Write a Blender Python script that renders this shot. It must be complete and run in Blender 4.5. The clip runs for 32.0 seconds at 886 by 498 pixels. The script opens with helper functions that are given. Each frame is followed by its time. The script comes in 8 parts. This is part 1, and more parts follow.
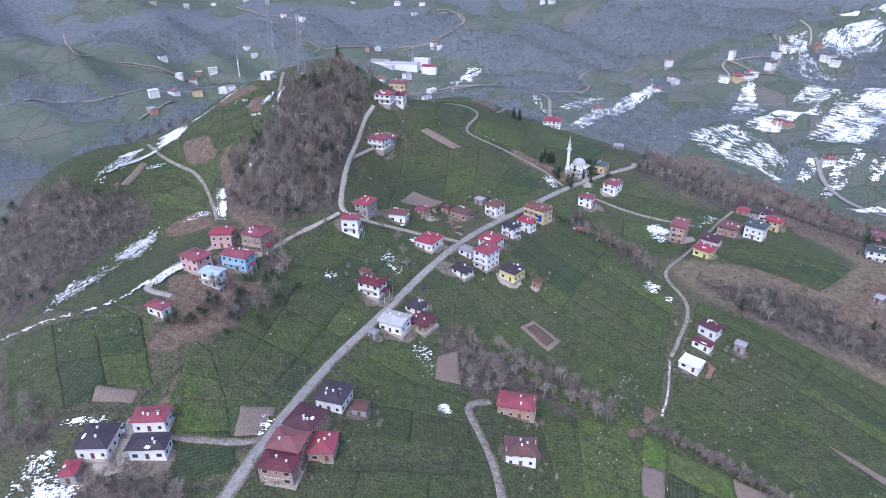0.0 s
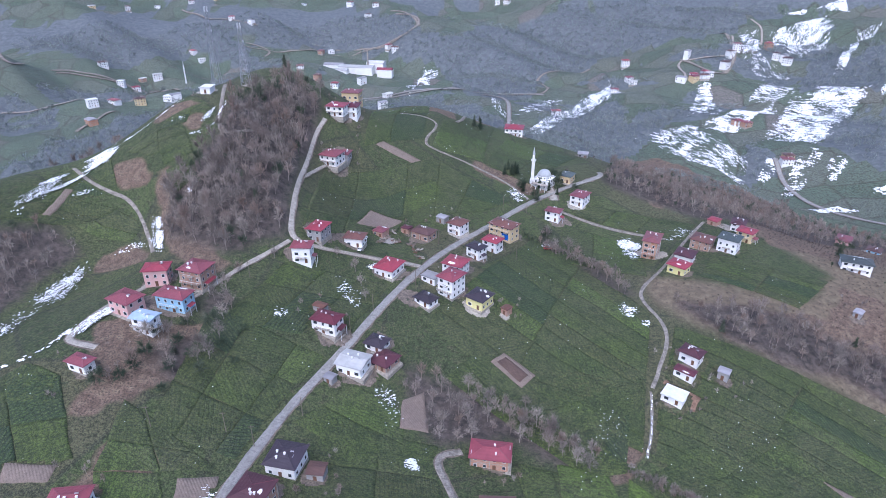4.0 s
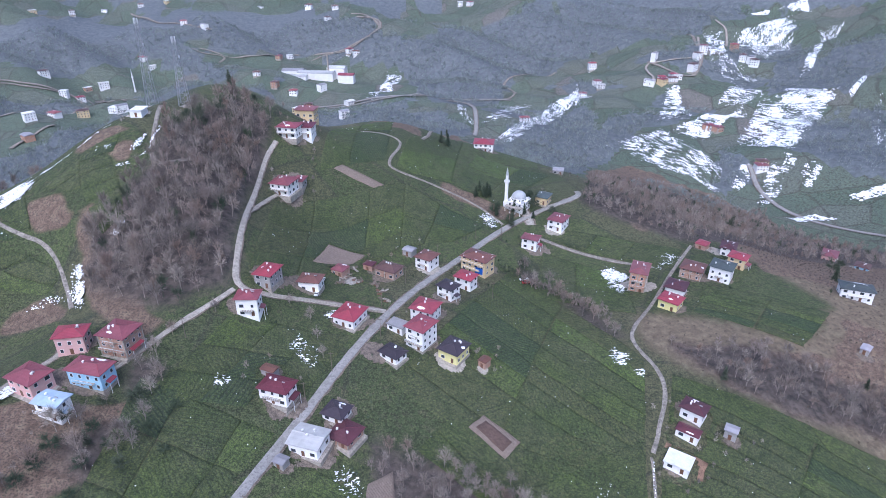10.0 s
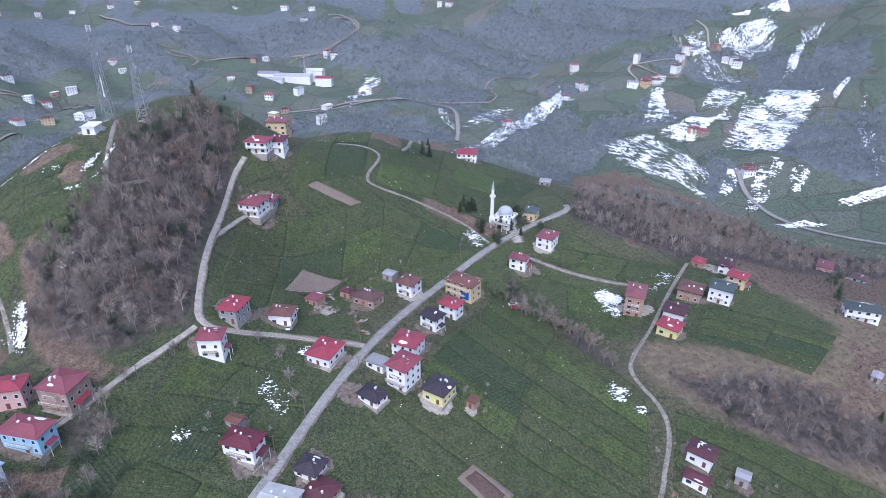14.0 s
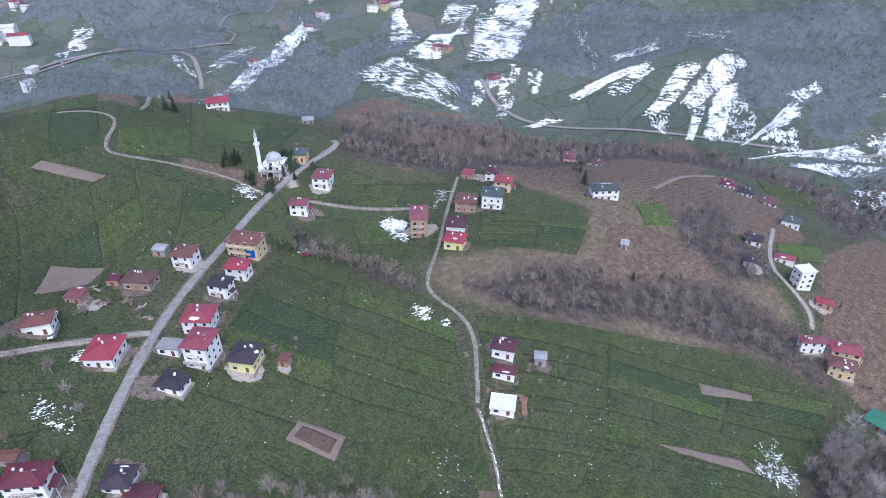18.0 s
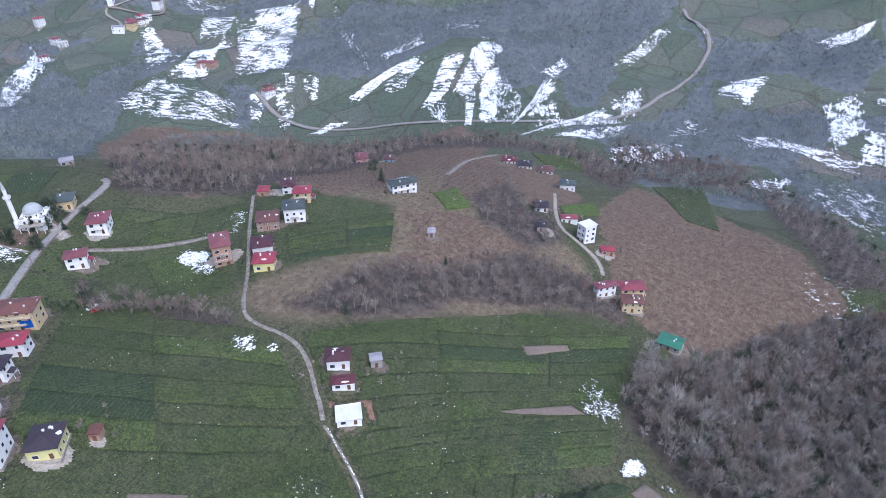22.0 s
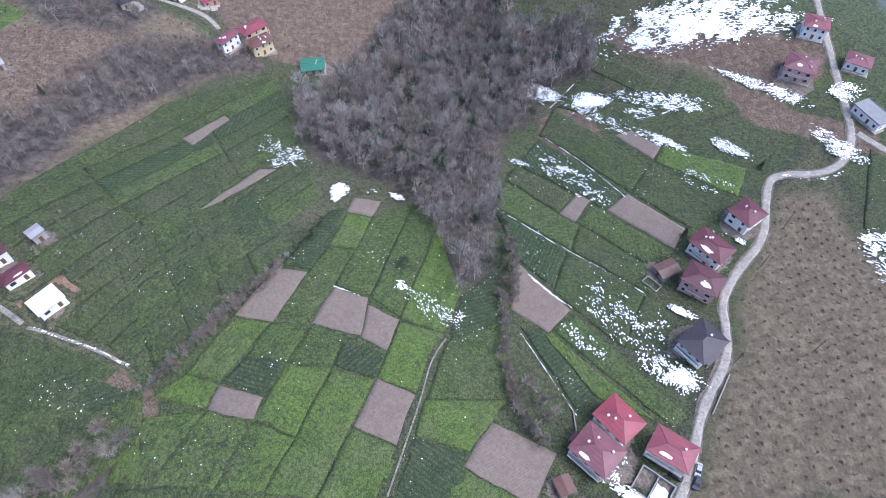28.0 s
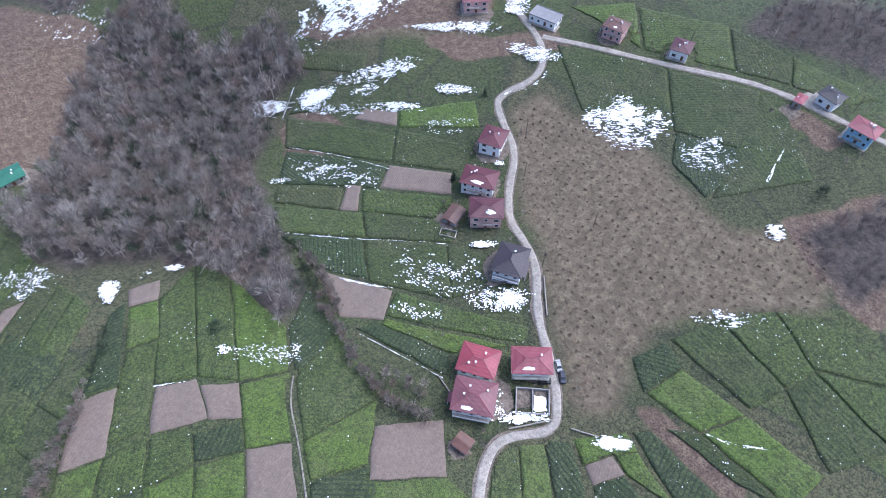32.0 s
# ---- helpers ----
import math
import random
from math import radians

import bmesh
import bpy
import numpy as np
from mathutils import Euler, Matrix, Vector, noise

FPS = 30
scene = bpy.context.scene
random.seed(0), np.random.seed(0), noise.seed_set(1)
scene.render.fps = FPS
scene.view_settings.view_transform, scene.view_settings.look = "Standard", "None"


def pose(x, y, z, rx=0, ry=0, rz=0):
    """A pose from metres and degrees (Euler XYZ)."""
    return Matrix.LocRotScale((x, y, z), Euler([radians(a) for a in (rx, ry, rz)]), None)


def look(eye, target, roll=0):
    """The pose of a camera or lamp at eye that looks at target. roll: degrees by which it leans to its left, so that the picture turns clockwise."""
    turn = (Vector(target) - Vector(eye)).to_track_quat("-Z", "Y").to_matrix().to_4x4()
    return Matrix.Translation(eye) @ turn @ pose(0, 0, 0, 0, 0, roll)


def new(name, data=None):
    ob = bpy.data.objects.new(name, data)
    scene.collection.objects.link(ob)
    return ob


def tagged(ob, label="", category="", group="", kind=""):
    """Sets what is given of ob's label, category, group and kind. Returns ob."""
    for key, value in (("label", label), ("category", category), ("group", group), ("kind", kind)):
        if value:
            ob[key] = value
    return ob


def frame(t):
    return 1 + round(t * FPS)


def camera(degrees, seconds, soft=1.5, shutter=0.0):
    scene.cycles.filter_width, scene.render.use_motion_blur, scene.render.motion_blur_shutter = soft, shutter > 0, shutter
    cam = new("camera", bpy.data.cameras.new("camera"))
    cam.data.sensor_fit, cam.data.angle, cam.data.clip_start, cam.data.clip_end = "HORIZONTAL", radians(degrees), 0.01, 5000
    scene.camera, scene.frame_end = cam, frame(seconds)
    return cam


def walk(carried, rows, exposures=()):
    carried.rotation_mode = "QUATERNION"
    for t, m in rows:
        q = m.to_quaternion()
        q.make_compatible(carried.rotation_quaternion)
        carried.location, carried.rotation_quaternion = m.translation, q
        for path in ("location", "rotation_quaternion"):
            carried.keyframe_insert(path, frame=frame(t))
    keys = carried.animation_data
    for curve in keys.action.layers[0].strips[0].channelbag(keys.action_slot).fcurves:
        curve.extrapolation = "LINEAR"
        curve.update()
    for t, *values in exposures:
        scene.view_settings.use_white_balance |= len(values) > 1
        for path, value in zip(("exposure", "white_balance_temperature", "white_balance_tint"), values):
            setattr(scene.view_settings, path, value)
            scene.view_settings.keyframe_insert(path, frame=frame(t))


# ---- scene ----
cam = camera(70.13, 32.0, soft=0.3)


def flown(t, x, y, z, heading, pitch, roll):
    h, p = radians(heading), radians(pitch)
    ahead = Vector((-math.sin(h) * math.cos(p), math.cos(h) * math.cos(p), math.sin(p)))
    return t, look((x, y, z), Vector((x, y, z)) + ahead * 100, roll)


walk(cam, [
    flown(0, 0.00, 0.00, 121.00, 0.00, -27.59, -0.00),
    flown(1, -0.14, 6.46, 121.03, -1.51, -27.60, -0.01),
    flown(2, -0.12, 12.95, 121.03, -2.47, -27.63, 0.04),
    flown(3, 0.10, 19.15, 121.10, -2.89, -27.62, 0.09),
    flown(3.5, 0.25, 22.15, 121.16, -3.47, -27.62, 0.09),
    flown(5.5, 1.04, 34.40, 121.34, -4.82, -27.63, 0.08),
    flown(6, 1.20, 37.49, 121.37, -5.23, -27.63, 0.09),
    flown(7, 1.49, 43.56, 121.37, -6.10, -27.62, 0.14),
    flown(8, 2.15, 49.74, 121.36, -6.52, -27.63, 0.15),
    flown(9, 2.84, 55.78, 121.34, -6.89, -27.61, 0.14),
    flown(10, 3.52, 61.93, 121.32, -7.20, -27.63, 0.15),
    flown(11, 4.15, 67.97, 121.44, -7.37, -27.63, 0.21),
    flown(12, 4.80, 73.82, 121.52, -7.46, -27.66, 0.26),
    flown(13, 5.48, 79.77, 121.43, -8.10, -27.67, 0.30),
    flown(13.5, 5.82, 82.50, 121.44, -8.48, -27.67, 0.29),
    flown(15.5, 6.68, 88.05, 121.40, -13.90, -27.70, 0.21),
    flown(16, 6.66, 88.03, 121.25, -17.17, -27.99, 0.14),
    flown(16.5, 6.58, 88.15, 121.14, -20.90, -29.90, 0.06),
    flown(17, 6.45, 88.40, 121.07, -24.55, -31.71, 0.04),
    flown(17.5, 6.27, 88.66, 120.97, -28.13, -33.34, 0.02),
    flown(18, 6.16, 88.88, 120.89, -31.76, -33.47, -0.03),
    flown(18.5, 6.05, 89.10, 120.81, -34.76, -33.47, -0.11),
    flown(19, 5.94, 89.32, 120.73, -36.46, -33.44, -0.08),
    flown(19.5, 5.83, 89.54, 120.64, -39.23, -33.40, -0.01),
    flown(20, 5.72, 89.76, 120.56, -43.72, -33.36, -0.02),
    flown(20.5, 5.67, 90.01, 120.59, -46.42, -33.28, -0.03),
    flown(21, 5.63, 90.26, 120.62, -47.91, -33.21, -0.04),
    flown(21.5, 5.58, 90.51, 120.65, -50.04, -33.17, -0.06),
    flown(22, 5.53, 90.77, 120.69, -52.34, -33.16, -0.09),
    flown(22.5, 5.48, 91.02, 120.72, -53.81, -33.17, -0.15),
    flown(23, 5.44, 91.27, 120.75, -54.99, -33.32, -0.24),
    flown(23.5, 5.39, 91.52, 120.78, -56.21, -36.07, -0.20),
    flown(24, 5.34, 91.77, 120.81, -57.73, -40.40, -0.15),
    flown(24.5, 5.30, 92.02, 120.84, -61.99, -44.79, -0.23),
    flown(25, 5.25, 92.27, 120.87, -66.42, -49.10, -0.36),
    flown(25.5, 5.20, 92.53, 120.91, -70.16, -52.95, -0.56),
    flown(27.5, 5.04, 93.43, 121.04, -88.55, -55.86, -0.12),
    flown(28, 5.02, 93.59, 121.09, -92.90, -55.86, -0.05),
    flown(28.5, 4.99, 93.74, 121.13, -97.20, -55.85, 0.06),
    flown(29, 4.97, 93.90, 121.18, -101.54, -55.82, 0.20),
    flown(29.5, 4.95, 94.05, 121.22, -105.97, -55.85, 0.26),
    flown(30, 4.93, 94.20, 121.26, -110.19, -55.84, 0.27),
    flown(30.5, 4.91, 94.36, 121.31, -114.78, -55.84, 0.27),
    flown(31, 4.88, 94.51, 121.35, -119.37, -55.81, 0.26),
    flown(31.5, 4.86, 94.67, 121.40, -123.53, -55.84, 0.20),
    flown(32, 4.84, 94.82, 121.44, -125.18, -55.84, 0.12),
], exposures=[(0, 0.47, 5060, 17), (13, 0.45, 5060, 16), (18, 0.42, 5130, 14), (21, 0.42, 5140, 14), (24, 0.31, 5140, 13), (25.2, 0.76, 5140, 12), (28, 0.71, 5130, 13), (32, 0.69, 5120, 13)])

# ---- light: an overcast winter afternoon ----
world = bpy.data.worlds.new("sky")
world.use_nodes = True
scene.world = world
wn, wl = world.node_tree.nodes, world.node_tree.links
sky = wn.new("ShaderNodeTexSky")
sky.sky_type, sky.sun_disc = "NISHITA", False
sky.sun_elevation, sky.sun_rotation = radians(55), radians(198)
sky.air_density, sky.dust_density = 1.0, 5.0
background = wn["Background"]
background.inputs["Strength"].default_value = 0.15
wl.new(sky.outputs[0], background.inputs["Color"])
sun = new("sun", bpy.data.lights.new("sun", "SUN"))
sun.data.energy, sun.data.angle, sun.data.color = 0.95, radians(50), (1.0, 0.97, 0.93)
sun.matrix_world = look((0, 0, 300), (30, 85, 170))


# ---- materials ----
def nodes_of(name, rough=0.85, metal=0.0):
    m = bpy.data.materials.new(name)
    m.use_nodes = True
    n, l = m.node_tree.nodes, m.node_tree.links
    b = n["Principled BSDF"]
    b.inputs["Roughness"].default_value, b.inputs["Metallic"].default_value = rough, metal
    return m, n, l, b


def noise_node(n, l, vector, scale, detail=4.0, rough=0.6):
    t = n.new("ShaderNodeTexNoise")
    t.inputs["Scale"].default_value, t.inputs["Detail"].default_value, t.inputs["Roughness"].default_value = scale, detail, rough
    l.new(vector, t.inputs["Vector"])
    return t.outputs["Fac"]


def ramp(n, l, fac, *stops):
    r = n.new("ShaderNodeValToRGB")
    while len(r.color_ramp.elements) < len(stops):
        r.color_ramp.elements.new(0.5)
    for e, (p, c) in zip(r.color_ramp.elements, stops):
        e.position, e.color = p, (*c, 1) if len(c) == 3 else c
    l.new(fac, r.inputs["Fac"])
    return r.outputs["Color"]


def mixed(n, l, fac, a, b, blend="MIX"):
    m = n.new("ShaderNodeMix")
    m.data_type, m.blend_type = "RGBA", blend
    for value, socket in ((fac, m.inputs[0]), (a, m.inputs[6]), (b, m.inputs[7])):
        if isinstance(value, (int, float)):
            socket.default_value = value
        elif isinstance(value, tuple):
            socket.default_value = (*value, 1)
        else:
            l.new(value, socket)
    return m.outputs[2]


def maths(n, l, op, a, b=0.0, c=0.0):
    m = n.new("ShaderNodeMath")
    m.operation, m.use_clamp = op, False
    for value, socket in ((a, m.inputs[0]), (b, m.inputs[1]), (c, m.inputs[2])):
        if isinstance(value, (int, float)):
            socket.default_value = value
        else:
            l.new(value, socket)
    return m.outputs[0]


def bumped(n, l, b, height, strength, distance):
    u = n.new("ShaderNodeBump")
    u.inputs["Strength"].default_value, u.inputs["Distance"].default_value = strength, distance
    l.new(height, u.inputs["Height"])
    l.new(u.outputs[0], b.inputs["Normal"])


def plain(name, color, rough=0.8, metal=0.0, grain=3.0, wear=0.25, bump=0.15, random_value=0.0):
    """A surface with grain, wider stains and a fine relief."""
    m, n, l, b = nodes_of(name, rough, metal)
    at = n.new("ShaderNodeTexCoord").outputs["Object"]
    fine, wide = noise_node(n, l, at, grain, 6), noise_node(n, l, at, grain * 0.12, 3)
    dark = tuple(v * (1 - wear) for v in color)
    light = tuple(min(1, v * (1 + wear * 0.5)) for v in color)
    c = mixed(n, l, ramp(n, l, wide, (0.3, (0, 0, 0)), (0.75, (1, 1, 1))), dark, light)
    c = mixed(n, l, 0.35, c, ramp(n, l, fine, (0.25, dark), (0.75, light)))
    if random_value:
        info = n.new("ShaderNodeObjectInfo").outputs["Random"]
        h = n.new("ShaderNodeHueSaturation")
        l.new(c, h.inputs["Color"])
        l.new(maths(n, l, "MULTIPLY_ADD", info, random_value, 1 - random_value / 2), h.inputs["Value"])
        c = h.outputs[0]
    l.new(c, b.inputs["Base Color"])
    bumped(n, l, b, fine, bump, 0.05)
    return m


def metal_sheet(name, color, rough=0.45, rib=3.0, wear=0.3):
    """Painted ribbed sheet: ribs run down the slope."""
    m, n, l, b = nodes_of(name, rough, 0.0)
    at = n.new("ShaderNodeTexCoord").outputs["Object"]
    wide, fine = noise_node(n, l, at, 0.35, 4), noise_node(n, l, at, 6.0, 4)
    c = mixed(n, l, ramp(n, l, wide, (0.3, (0, 0, 0)), (0.8, (1, 1, 1))), tuple(v * (1 - wear) for v in color), color)
    c = mixed(n, l, ramp(n, l, fine, (0.55, (0, 0, 0)), (0.9, (0.5, 0.5, 0.5))), c, tuple(v * 0.55 + 0.08 for v in color))
    h = n.new("ShaderNodeHueSaturation")
    info = n.new("ShaderNodeObjectInfo").outputs["Random"]
    l.new(c, h.inputs["Color"])
    l.new(maths(n, l, "MULTIPLY_ADD", info, 0.5, 0.75), h.inputs["Value"])
    l.new(maths(n, l, "MULTIPLY_ADD", info, 0.3, 0.8), h.inputs["Saturation"])
    l.new(h.outputs[0], b.inputs["Base Color"])
    sep = n.new("ShaderNodeSeparateXYZ")
    l.new(at, sep.inputs[0])
    wx = maths(n, l, "SINE", maths(n, l, "MULTIPLY", sep.outputs[0], 6.283 * rib))
    wz = maths(n, l, "SINE", maths(n, l, "MULTIPLY", sep.outputs[2], 6.283 * rib))
    bumped(n, l, b, maths(n, l, "ADD", wx, wz), 0.35, 0.04)
    return m


def brick_wall(name, color, mortar):
    m, n, l, b = nodes_of(name, 0.9)
    at = n.new("ShaderNodeTexCoord").outputs["Object"]
    sep = n.new("ShaderNodeSeparateXYZ")
    l.new(at, sep.inputs[0])
    com = n.new("ShaderNodeCombineXYZ")
    l.new(maths(n, l, "ADD", sep.outputs[0], sep.outputs[1]), com.inputs[0])
    l.new(sep.outputs[2], com.inputs[1])
    t = n.new("ShaderNodeTexBrick")
    t.inputs["Scale"].default_value, t.inputs["Mortar Size"].default_value = 1.0, 0.012
    t.inputs["Brick Width"].default_value, t.inputs["Row Height"].default_value = 0.4, 0.2
    t.inputs["Color1"].default_value, t.inputs["Color2"].default_value = (*color, 1), (*(v * 0.75 for v in color), 1)
    t.inputs["Mortar"].default_value = (*mortar, 1)
    l.new(com.outputs[0], t.inputs["Vector"])
    wide = noise_node(n, l, at, 0.4, 4)
    l.new(mixed(n, l, ramp(n, l, wide, (0.35, (0, 0, 0)), (0.8, (0.6, 0.6, 0.6))), t.outputs["Color"], mortar), b.inputs["Base Color"])
    bumped(n, l, b, t.outputs["Fac"], -0.3, 0.03)
    return m


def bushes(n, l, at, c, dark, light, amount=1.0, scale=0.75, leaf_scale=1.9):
    """Clumps, the shade in the gaps between them painted near black, and pale tips on them."""
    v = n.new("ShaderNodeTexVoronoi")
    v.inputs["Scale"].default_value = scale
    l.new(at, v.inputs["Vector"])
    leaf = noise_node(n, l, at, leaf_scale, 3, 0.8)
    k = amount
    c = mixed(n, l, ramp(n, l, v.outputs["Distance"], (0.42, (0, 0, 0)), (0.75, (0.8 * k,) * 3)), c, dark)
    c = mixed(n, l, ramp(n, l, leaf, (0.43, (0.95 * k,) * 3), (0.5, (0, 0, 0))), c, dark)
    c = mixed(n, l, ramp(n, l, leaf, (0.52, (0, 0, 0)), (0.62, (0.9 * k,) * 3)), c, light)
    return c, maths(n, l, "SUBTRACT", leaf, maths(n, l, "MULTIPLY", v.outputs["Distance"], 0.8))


def ground_material():
    m, n, l, b = nodes_of("hillside", 0.95)
    at = n.new("ShaderNodeTexCoord").outputs["Object"]

    def zone(name):
        a = n.new("ShaderNodeAttribute")
        a.attribute_name = name
        return a.outputs["Fac"]

    mid, fine, grit = (noise_node(n, l, at, s, 5, 0.7) for s in (0.035, 0.35, 1.7))
    grass = ramp(n, l, mid, (0.36, (0.062, 0.074, 0.032)), (0.52, (0.085, 0.108, 0.038)), (0.68, (0.14, 0.13, 0.066)))
    cells = n.new("ShaderNodeTexVoronoi")
    cells.inputs["Scale"].default_value = 0.022
    l.new(at, cells.inputs["Vector"])
    plots = ramp(n, l, cells.outputs["Color"], (0.2, (0.055, 0.078, 0.027)), (0.45, (0.09, 0.124, 0.034)), (0.62, (0.09, 0.092, 0.045)), (0.85, (0.17, 0.132, 0.085)))
    rims = n.new("ShaderNodeTexVoronoi")
    rims.feature = "DISTANCE_TO_EDGE"
    rims.inputs["Scale"].default_value = 0.022
    l.new(at, rims.inputs["Vector"])
    c = mixed(n, l, 0.6, grass, plots)
    c = mixed(n, l, ramp(n, l, rims.outputs["Distance"], (0.008, (0.75, 0.75, 0.75)), (0.025, (0, 0, 0))), c, (0.05, 0.05, 0.035))
    scrub = ramp(n, l, fine, (0.52, (0, 0, 0)), (0.6, (0.75, 0.75, 0.75)))
    c = mixed(n, l, scrub, c, ramp(n, l, mid, (0.4, (0.05, 0.062, 0.033)), (0.53, (0.12, 0.108, 0.062)), (0.62, (0.085, 0.115, 0.05))))
    # Paler and bluer than the near plots: distance haze put into the colour.
    hazed_meadow = ramp(n, l, cells.outputs["Color"], (0.15, (0.120, 0.162, 0.122)), (0.4, (0.160, 0.204, 0.151)), (0.6, (0.199, 0.210, 0.180)), (0.75, (0.137, 0.186, 0.137)), (0.92, (0.251, 0.222, 0.209)))
    hazed_meadow = mixed(n, l, ramp(n, l, fine, (0.5, (0, 0, 0)), (0.64, (0.7, 0.7, 0.7))), hazed_meadow, (0.11, 0.108, 0.09))
    hazed_meadow = mixed(n, l, ramp(n, l, rims.outputs["Distance"], (0.01, (0.7, 0.7, 0.7)), (0.035, (0, 0, 0))), hazed_meadow, (0.09, 0.088, 0.075))
    c = mixed(n, l, zone("valley"), c, hazed_meadow)
    # Shade between the clumps is painted over the ground colours here.
    c, clumps = bushes(n, l, at, c, (0.018, 0.022, 0.011), (0.14, 0.15, 0.066), 0.7)
    straw = ramp(n, l, fine, (0.36, (0.125, 0.098, 0.062)), (0.52, (0.175, 0.135, 0.086)), (0.66, (0.235, 0.192, 0.122)))
    straw = mixed(n, l, ramp(n, l, grit, (0.38, (0.45, 0.45, 0.45)), (0.5, (0, 0, 0))), straw, (0.1, 0.075, 0.055))
    c = mixed(n, l, maths(n, l, "MINIMUM", maths(n, l, "MULTIPLY", zone("orchard"), maths(n, l, "MULTIPLY_ADD", mid, 0.9, 0.6)), 1.0), c, straw)
    bracken = ramp(n, l, fine, (0.36, (0.125, 0.085, 0.058)), (0.52, (0.19, 0.132, 0.09)), (0.66, (0.245, 0.185, 0.12)))
    bracken = mixed(n, l, ramp(n, l, grit, (0.4, (0.8, 0.8, 0.8)), (0.52, (0, 0, 0))), bracken, (0.045, 0.036, 0.03))
    c = mixed(n, l, ramp(n, l, maths(n, l, "MULTIPLY_ADD", mid, 0.8, zone("bracken")), (0.75, (0, 0, 0)), (1.0, (1, 1, 1))), c, bracken)
    floor = ramp(n, l, fine, (0.36, (0.04, 0.034, 0.03)), (0.62, (0.125, 0.1, 0.082)))
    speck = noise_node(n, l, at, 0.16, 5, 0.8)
    # The bluish lift on far wooded ground imitates haze by colour.
    hazed_floor = ramp(n, l, speck, (0.36, (0.090, 0.100, 0.104)), (0.52, (0.131, 0.143, 0.148)), (0.66, (0.171, 0.186, 0.187)))
    c = mixed(n, l, ramp(n, l, maths(n, l, "MULTIPLY_ADD", mid, 0.5, maths(n, l, "MULTIPLY_ADD", fine, 0.3, zone("far"))), (0.8, (0, 0, 0)), (0.95, (1, 1, 1))), c, hazed_floor)
    c = mixed(n, l, zone("wood"), c, floor)
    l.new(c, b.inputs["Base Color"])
    bumped(n, l, b, maths(n, l, "ADD", fine, maths(n, l, "MULTIPLY", clumps, 0.6)), 0.8, 0.6)
    return m


def tea_material(name, *tones, rows=0.1, grain=0.66):
    """Tea bushes: clipped, mottled, in rows that show more or less, each parcel in a tone of its own."""
    m, n, l, b = nodes_of(name, 0.8)
    at = n.new("ShaderNodeTexCoord").outputs["Object"]
    info = n.new("ShaderNodeObjectInfo").outputs["Random"]
    wide, mid, fine = noise_node(n, l, at, 0.05, 4, 0.65), noise_node(n, l, at, 0.22, 4, 0.7), noise_node(n, l, at, 0.8, 5)
    turned_by = n.new("ShaderNodeVectorRotate")
    turned_by.rotation_type = "Z_AXIS"
    l.new(at, turned_by.inputs["Vector"])
    l.new(maths(n, l, "MULTIPLY", info, 40.0), turned_by.inputs["Angle"])
    sep = n.new("ShaderNodeSeparateXYZ")
    l.new(turned_by.outputs[0], sep.inputs[0])
    line = maths(n, l, "SINE", maths(n, l, "ADD", maths(n, l, "MULTIPLY", sep.outputs[0], 4.6), maths(n, l, "MULTIPLY", maths(n, l, "ADD", fine, mid), 4.0)))
    dots = maths(n, l, "SINE", maths(n, l, "ADD", maths(n, l, "MULTIPLY", sep.outputs[1], 4.2), maths(n, l, "MULTIPLY", fine, 3.0)))
    base = ramp(n, l, info, *((i / (len(tones) - 1), c) for i, c in enumerate(tones)))
    c = mixed(n, l, ramp(n, l, wide, (0.42, (0, 0, 0)), (0.62, (0.85, 0.85, 0.85))), base, tuple(0.6 * a + 0.4 * g for a, g in zip(tones[0], (0.17, 0.15, 0.09))))
    c = mixed(n, l, ramp(n, l, mid, (0.38, (0.7, 0.7, 0.7)), (0.52, (0, 0, 0))), c, tuple(0.62 * v for v in tones[0]))
    # The dark colour puts contact shade between the bushes.
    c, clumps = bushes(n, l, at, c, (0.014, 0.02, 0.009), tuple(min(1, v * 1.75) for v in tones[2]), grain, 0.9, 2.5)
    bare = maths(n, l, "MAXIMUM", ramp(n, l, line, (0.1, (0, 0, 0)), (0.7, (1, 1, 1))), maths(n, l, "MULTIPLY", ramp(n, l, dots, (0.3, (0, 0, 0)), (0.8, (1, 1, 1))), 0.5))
    # Dark lines paint the shade between rows that the mesh leaves out.
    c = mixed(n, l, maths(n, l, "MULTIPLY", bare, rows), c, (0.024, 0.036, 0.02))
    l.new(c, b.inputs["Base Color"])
    bumped(n, l, b, maths(n, l, "SUBTRACT", clumps, maths(n, l, "MULTIPLY", bare, rows)), 0.8, 0.45)
    return m


